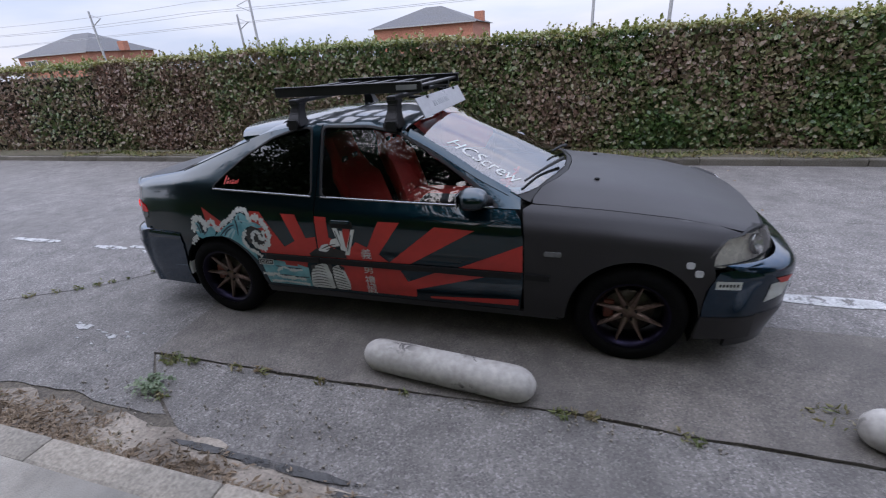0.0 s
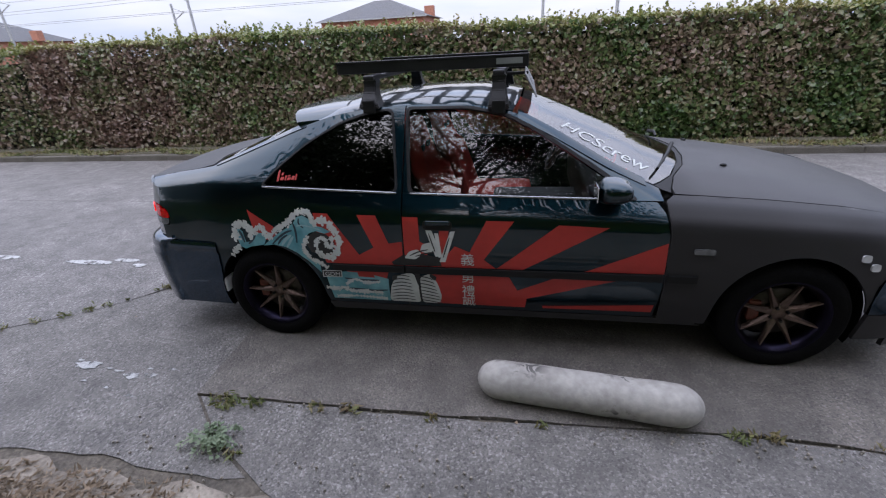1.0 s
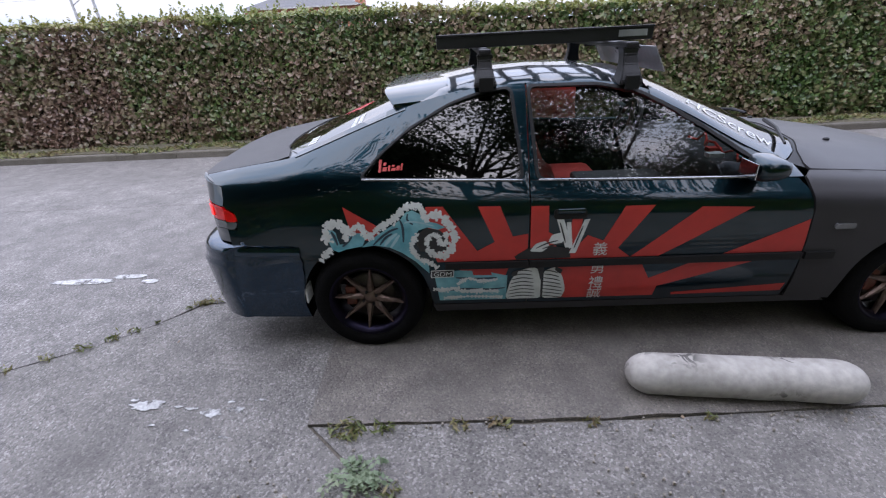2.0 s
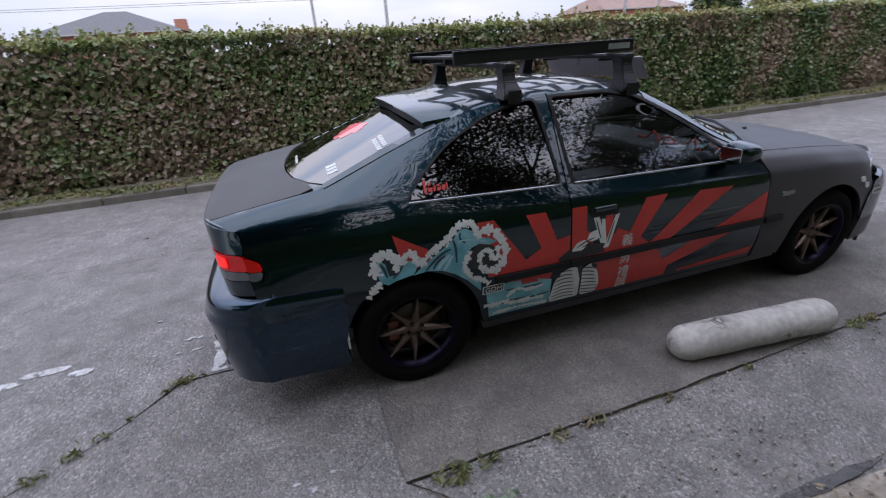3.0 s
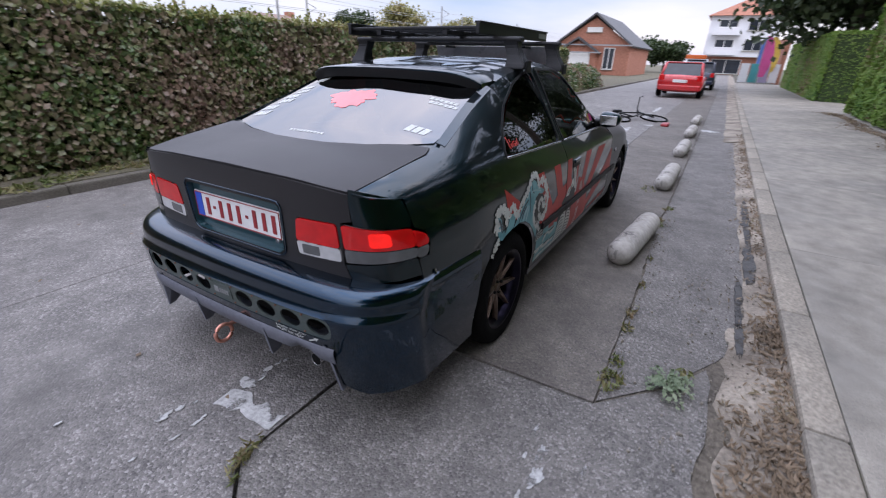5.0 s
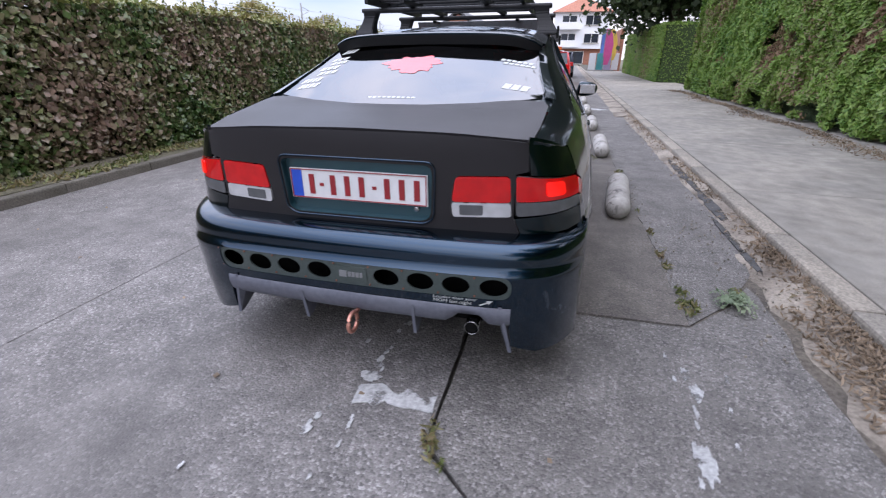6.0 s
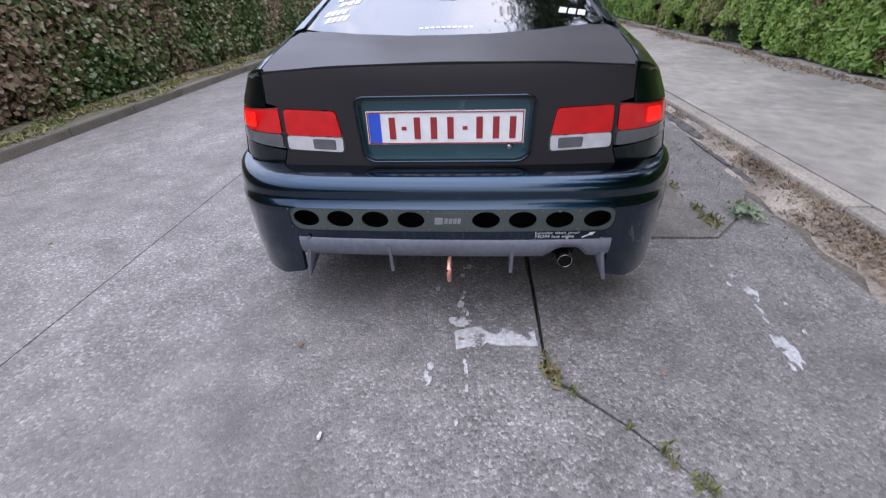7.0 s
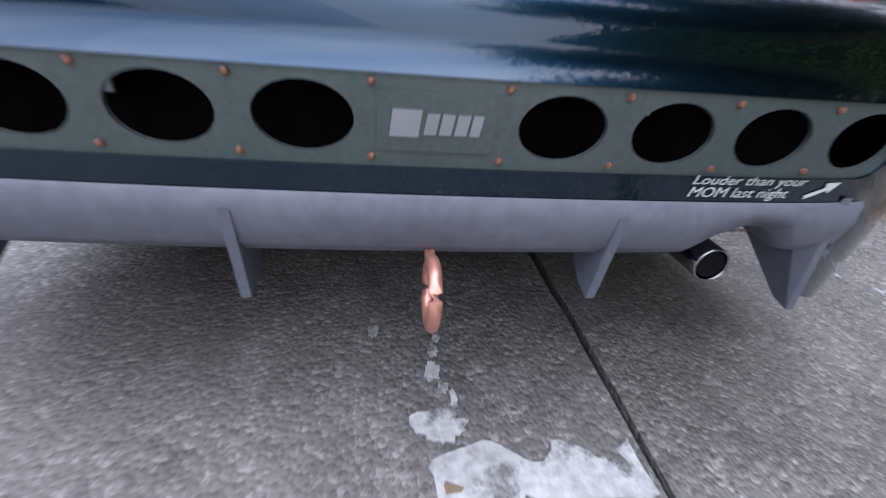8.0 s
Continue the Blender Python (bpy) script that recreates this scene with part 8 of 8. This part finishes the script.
r_ = np.random.default_rng(8)
n = 5200
lx = np.concatenate([r_.uniform(-2.6, 9, n - 2700), r_.normal(-0.6, 0.5, 2300), r_.normal(0.75, 0.12, 400)])
ly = -2.09 + 0.10 * np.abs(r_.normal(size=n)) * np.where(lx < 0.1, 1.5, 0.8)
ok = np.array([noise.noise((a * 1.4, 0, 5)) for a in lx]) + 0.3 * r_.random(n) > -0.12
ok &= (ly < -1.8)
lp = np.stack([lx, ly, np.array([max(dirt_z(a, b), 0.0) for a, b in zip(lx, ly)]) + 0.006 + 0.014 * r_.random(n)], 1)[ok]
tagged(leaves("leaf_litter", lp, np.tile((0, 0.1, 1.0), (len(lp), 1)), 0.036, "litter", None, 0.5, slim=0.34, seed=9), "dry fallen leaves and twigs along the kerb", "leaf litter", kind="stuff")
n = 700
sx, sy = r_.uniform(-3, 9, n), r_.uniform(-1.4, 3.8, n)
tagged(leaves("stray_leaves", np.stack([sx, sy, np.array([camber(a, b) for a, b in zip(sx, sy)]) + 0.006], 1)[:70], np.tile((0, 0, 1.0), (70, 1)), 0.03, "litter", None, 0.3, seed=10), "stray dry leaves on the road", "leaves", kind="stuff")
# gravel crumbs along the slab edges and kerb
vs, fs = [], []
cube = [(-1, -1, -1), (1, -1, -1), (0.8, 1, -1), (-0.9, 0.8, -1), (-0.7, -0.8, 0.8), (0.8, -0.6, 1), (0.6, 0.8, 0.7), (-0.6, 0.6, 1)]
for k in range(750):
    t = r_.random()
    if t < 0.6:
        x, y = r_.uniform(-2.5, 7), -1.82 - 0.24 * r_.random()
    elif t < 0.8:
        x, y = r_.uniform(-0.2, 3), -1.34 + 0.04 * r_.normal()
    else:
        x, y = r_.uniform(-0.4, 1.4), -1.7 + 0.12 * r_.normal()
    s, a = r_.uniform(0.002, 0.006), r_.uniform(0, 6.28)
    b0 = len(vs)
    vs += [(x + s * (p * math.cos(a) - q * math.sin(a)), y + s * (p * math.sin(a) + q * math.cos(a)), max(0.006, dirt_z(x, y)) + 0.003 + s * 0.8 * w) for p, q, w in cube]
    fs += [tuple(b0 + i for i in f) for f in ((0, 1, 5, 4), (1, 2, 6, 5), (2, 3, 7, 6), (3, 0, 4, 7), (4, 5, 6, 7))]
tagged(raw("gravel", vs, fs, "kerb"), "loose gravel crumbs along the slab edges", "gravel", kind="stuff")
# crumbling tar along the outer slab edge
for x, y, rx, ry, s in ((0.72, -1.885, 0.22, 0.02, 1), (1.15, -1.89, 0.34, 0.022, 2), (1.8, -1.96, 0.42, 0.035, 3), (2.9, -1.965, 0.7, 0.03, 5)):
    pts = [(x + rx * (1 + 0.35 * noise.noise((math.cos(a) * 3 + s, math.sin(a) * 3, s))) * math.cos(a), y + ry * (1 + 0.5 * noise.noise((math.cos(a) * 4, math.sin(a) * 4 + s, 2))) * math.sin(a)) for a in np.linspace(0, 2 * math.pi, 48, endpoint=False)]
    tagged(sheet("tar_edge", pts, lambda px, py: max(0.0085, dirt_z(px, py) + 0.006) + 0.002 * s / 5, "tar", step=0.05, depth=0.006), "crumbling dark tar along the slab edge", "tar", "tar edges")
# brown litter fallen from the conifer hedge
n = 5200
hx = r_.uniform(-1.0, 15.8, n)
hy = -4.42 + 0.2 * np.abs(r_.normal(size=n)) * (0.6 + 0.5 * np.sin(hx * 1.7)) - 0.25 * r_.random(n)
tagged(leaves("leaf_litter", np.stack([hx, hy, 0.102 + 0.02 * r_.random(n)], 1), np.tile((0, 0.1, 1.0), (n, 1)), 0.055, "litter", None, 0.5, slim=0.35, seed=12), "brown needles and twigs along the hedge foot", "leaf litter", kind="stuff")
# ---- far parked cars ----


def small_car(label, x, y, paint, w=1.6, ln=3.7, h=1.42, yaw=0.0):
    """A plain hatchback seen from behind."""
    c = thing("car", label, "car", (x, y, camber(x, y)))
    c.rotation_euler[2] = radians(yaw)
    st = [(0.0, 0.46, 0.30, 0.80), (0.05, 0.485, 0.25, 0.88), (0.3, 0.5, 0.22, 0.92), (1.2, 0.5, 0.2, 0.93), (2.4, 0.5, 0.2, 0.90), (3.0, 0.5, 0.2, 0.82), (3.5, 0.47, 0.22, 0.70), (3.7, 0.40, 0.3, 0.60)]
    vs, fs = [], []
    for px, hw, zb, zt in st:
        for a in range(16):
            t = 2 * math.pi * a / 16
            cy, cz = math.copysign(abs(math.cos(t)) ** 0.4, math.cos(t)), math.copysign(abs(math.sin(t)) ** 0.5, math.sin(t))
            vs.append((px * ln / 3.7, cy * hw * w, (zb + zt) / 2 + cz * (zt - zb) / 2))
    for i in range(len(st) - 1):
        for a in range(16):
            fs.append((i * 16 + a, i * 16 + (a + 1) % 16, (i + 1) * 16 + (a + 1) % 16, (i + 1) * 16 + a))
    fs += [tuple(range(15, -1, -1)), tuple(range((len(st) - 1) * 16, len(st) * 16))]
    part_body = raw("body", vs, fs, paint, c, smooth=True)
    cab = [(0.10, 0.42, 0.86), (0.42, 0.385, 1.30), (0.6, 0.375, h - 0.04), (1.5, 0.375, h - 0.03), (1.9, 0.385, 1.30), (2.6, 0.42, 0.88)]
    vs, fs = [], []
    for px, hw, z in cab:
        vs += [(px * ln / 3.7, -hw * w - 0.02, 0.80), (px * ln / 3.7, -hw * w * 0.97, z), (px * ln / 3.7, hw * w * 0.97, z), (px * ln / 3.7, hw * w + 0.02, 0.80)]
    for i in range(len(cab) - 1):
        for a in range(3):
            fs.append((i * 4 + a, i * 4 + a + 1, i * 4 + a + 5, i * 4 + a + 4))
    raw("cabin_glass", vs, fs, "dark_win", c)
    part("roof", box_bm((0.5, -0.375 * w, h - 0.04), (1.75, 0.375 * w, h + 0.01), 0.03), paint, c)
    for sgn in (-1, 1):
        bm = bmesh.new()
        add_tube(bm, [(0.09, sgn * 0.43 * w, 0.84), (0.42, sgn * 0.385 * w, 1.29), (0.6, sgn * 0.37 * w, h - 0.03)], 0.05, 8)
        part("pillar", bm, paint, c, smooth=True)
        part("tail_lamp", box_bm((-0.02, sgn * 0.40 * w - 0.1, 0.66), (0.08, sgn * 0.40 * w + 0.1, 0.88), 0.03), "red_lens", c)
        for px in (0.65, 2.95):
            bm = bmesh.new()
            add_lathe(bm, [(0.001, -0.09), (0.17, -0.09), (0.18, -0.1), (0.27, -0.09), (0.29, -0.05), (0.29, 0.09), (0.001, 0.09)], 24)
            wh = part("wheel", bm, "tyre", c, smooth=True)
            wh.matrix_local = pose(px * ln / 3.7, sgn * (0.5 * w - 0.1), 0.29, 0, 0, 0 if sgn < 0 else 180)
    part("bumper", box_bm((-0.06, -0.45 * w, 0.30), (0.08, 0.45 * w, 0.5), 0.04), paint, c)
    part("plate", box_bm((-0.03, -0.26, 0.60), (0.0, 0.26, 0.71), 0.004), "plate_white", c)
    return c


small_car("small red hatchback parked along the street", 19.3, 0.05, "car_red", 1.72, h=1.36)
small_car("dark blue car parked ahead of the red one", 27.0, -0.2, "car_dark", 1.65)
small_car("white car parked far along the street", 33.5, 0.4, "render_white", 1.65, h=1.6)
beacon = part("roof_sign", box_bm((34.0, -0.1, 1.60), (34.5, 1.1, 1.85), 0.04), "orange")
tagged(beacon, "orange sign on the far car's roof", "sign")


# ---- a bicycle lying on the road ----
bike = thing("bicycle", "bicycle lying on its side on the road", "bicycle", (10.1, 0.15, camber(10, 0.15)))
bike.rotation_euler[2] = radians(-48)
for x in (-0.5, 0.5):
    bm = bmesh.new()
    m = pose(x, 0.0, 0.06, 8, 0, 0)
    add_tube(bm, [m @ Vector((0.31 * math.cos(a), 0.31 * math.sin(a), 0)) for a in np.linspace(0, 2 * math.pi, 32, endpoint=False)], 0.02, 8, True)
    wb = part("wheel", bm, "tyre", bike, smooth=True)
    for k in range(10):
        a = math.pi * k / 10
        bm = bmesh.new()
        add_tube(bm, [m @ Vector((-0.3 * math.cos(a), -0.3 * math.sin(a), 0)), m @ Vector((0.3 * math.cos(a), 0.3 * math.sin(a), 0))], 0.003, 4)
        part("spoke", bm, "steel", wb)
bm = bmesh.new()
for a, b in (((-0.5, 0, 0.08), (-0.1, -0.05, 0.1)), ((-0.1, -0.05, 0.1), (-0.2, 0.42, 0.14)), ((-0.2, 0.42, 0.14), (0.36, 0.40, 0.14)), ((-0.1, -0.05, 0.1), (0.38, 0.32, 0.14)), ((-0.5, 0, 0.08), (-0.2, 0.42, 0.14)), ((0.5, 0, 0.08), (0.36, 0.45, 0.15))):
    add_tube(bm, [a, b], 0.018, 8)
part("frame", bm, "trim", bike, smooth=True)
bm = bmesh.new()
add_tube(bm, [(0.36, 0.45, 0.15), (0.36, 0.52, 0.2)], 0.014, 8)
add_tube(bm, [(0.40, 0.50, 0.02), (0.36, 0.53, 0.2), (0.38, 0.55, 0.5), (0.46, 0.56, 0.52)], 0.014, 8)
part("handlebar", bm, "trim", bike, smooth=True)
part("saddle", box_bm((-0.32, 0.44, 0.08), (-0.1, 0.56, 0.2), 0.03), "trim", bike, smooth=True)
bag = part("rag", box_bm((9.35, -0.66, 0.0), (9.75, -0.50, 0.07), 0.03), "plate_red", smooth=True)
tagged(bag, "small dark red bundle lying on the road", "bundle")


# ---- flags by the shop ----
for k, (x, y, mt) in enumerate(((38, -3.3, "flag_pink"), (39, -3.7, "flag_yellow"), (41, -3.2, "flag_blue"))):
    fl_ = thing("feather_flag", "tall coloured feather flag on a pole by the pavement", "flag", (x, y, 0.1), "feather flags")
    bm = bmesh.new()
    add_tube(bm, [(0, 0, 0), (0, 0, 2.8), (0, -0.25, 3.15)], 0.025, 6)
    part("pole", bm, "steel", fl_)
    bm = bmesh.new()
    rows = [[bm.verts.new((0.012 * s + 0.05 * math.sin(z * 3 + k), yy, z)) for s, yy in ((1, -0.02), (1, -0.02 - wd), (-1, -0.02 - wd), (-1, -0.02))] for z, wd in ((0.5, 0.4), (1.2, 0.6), (2.0, 0.65), (2.7, 0.5), (3.1, 0.25))]
    for p, q in zip(rows, rows[1:]):
        for i in range(4):
            bm.faces.new((p[i], p[(i + 1) % 4], q[(i + 1) % 4], q[i]))
    bmesh.ops.recalc_face_normals(bm, faces=bm.faces)
    part("cloth", bm, mt, fl_)
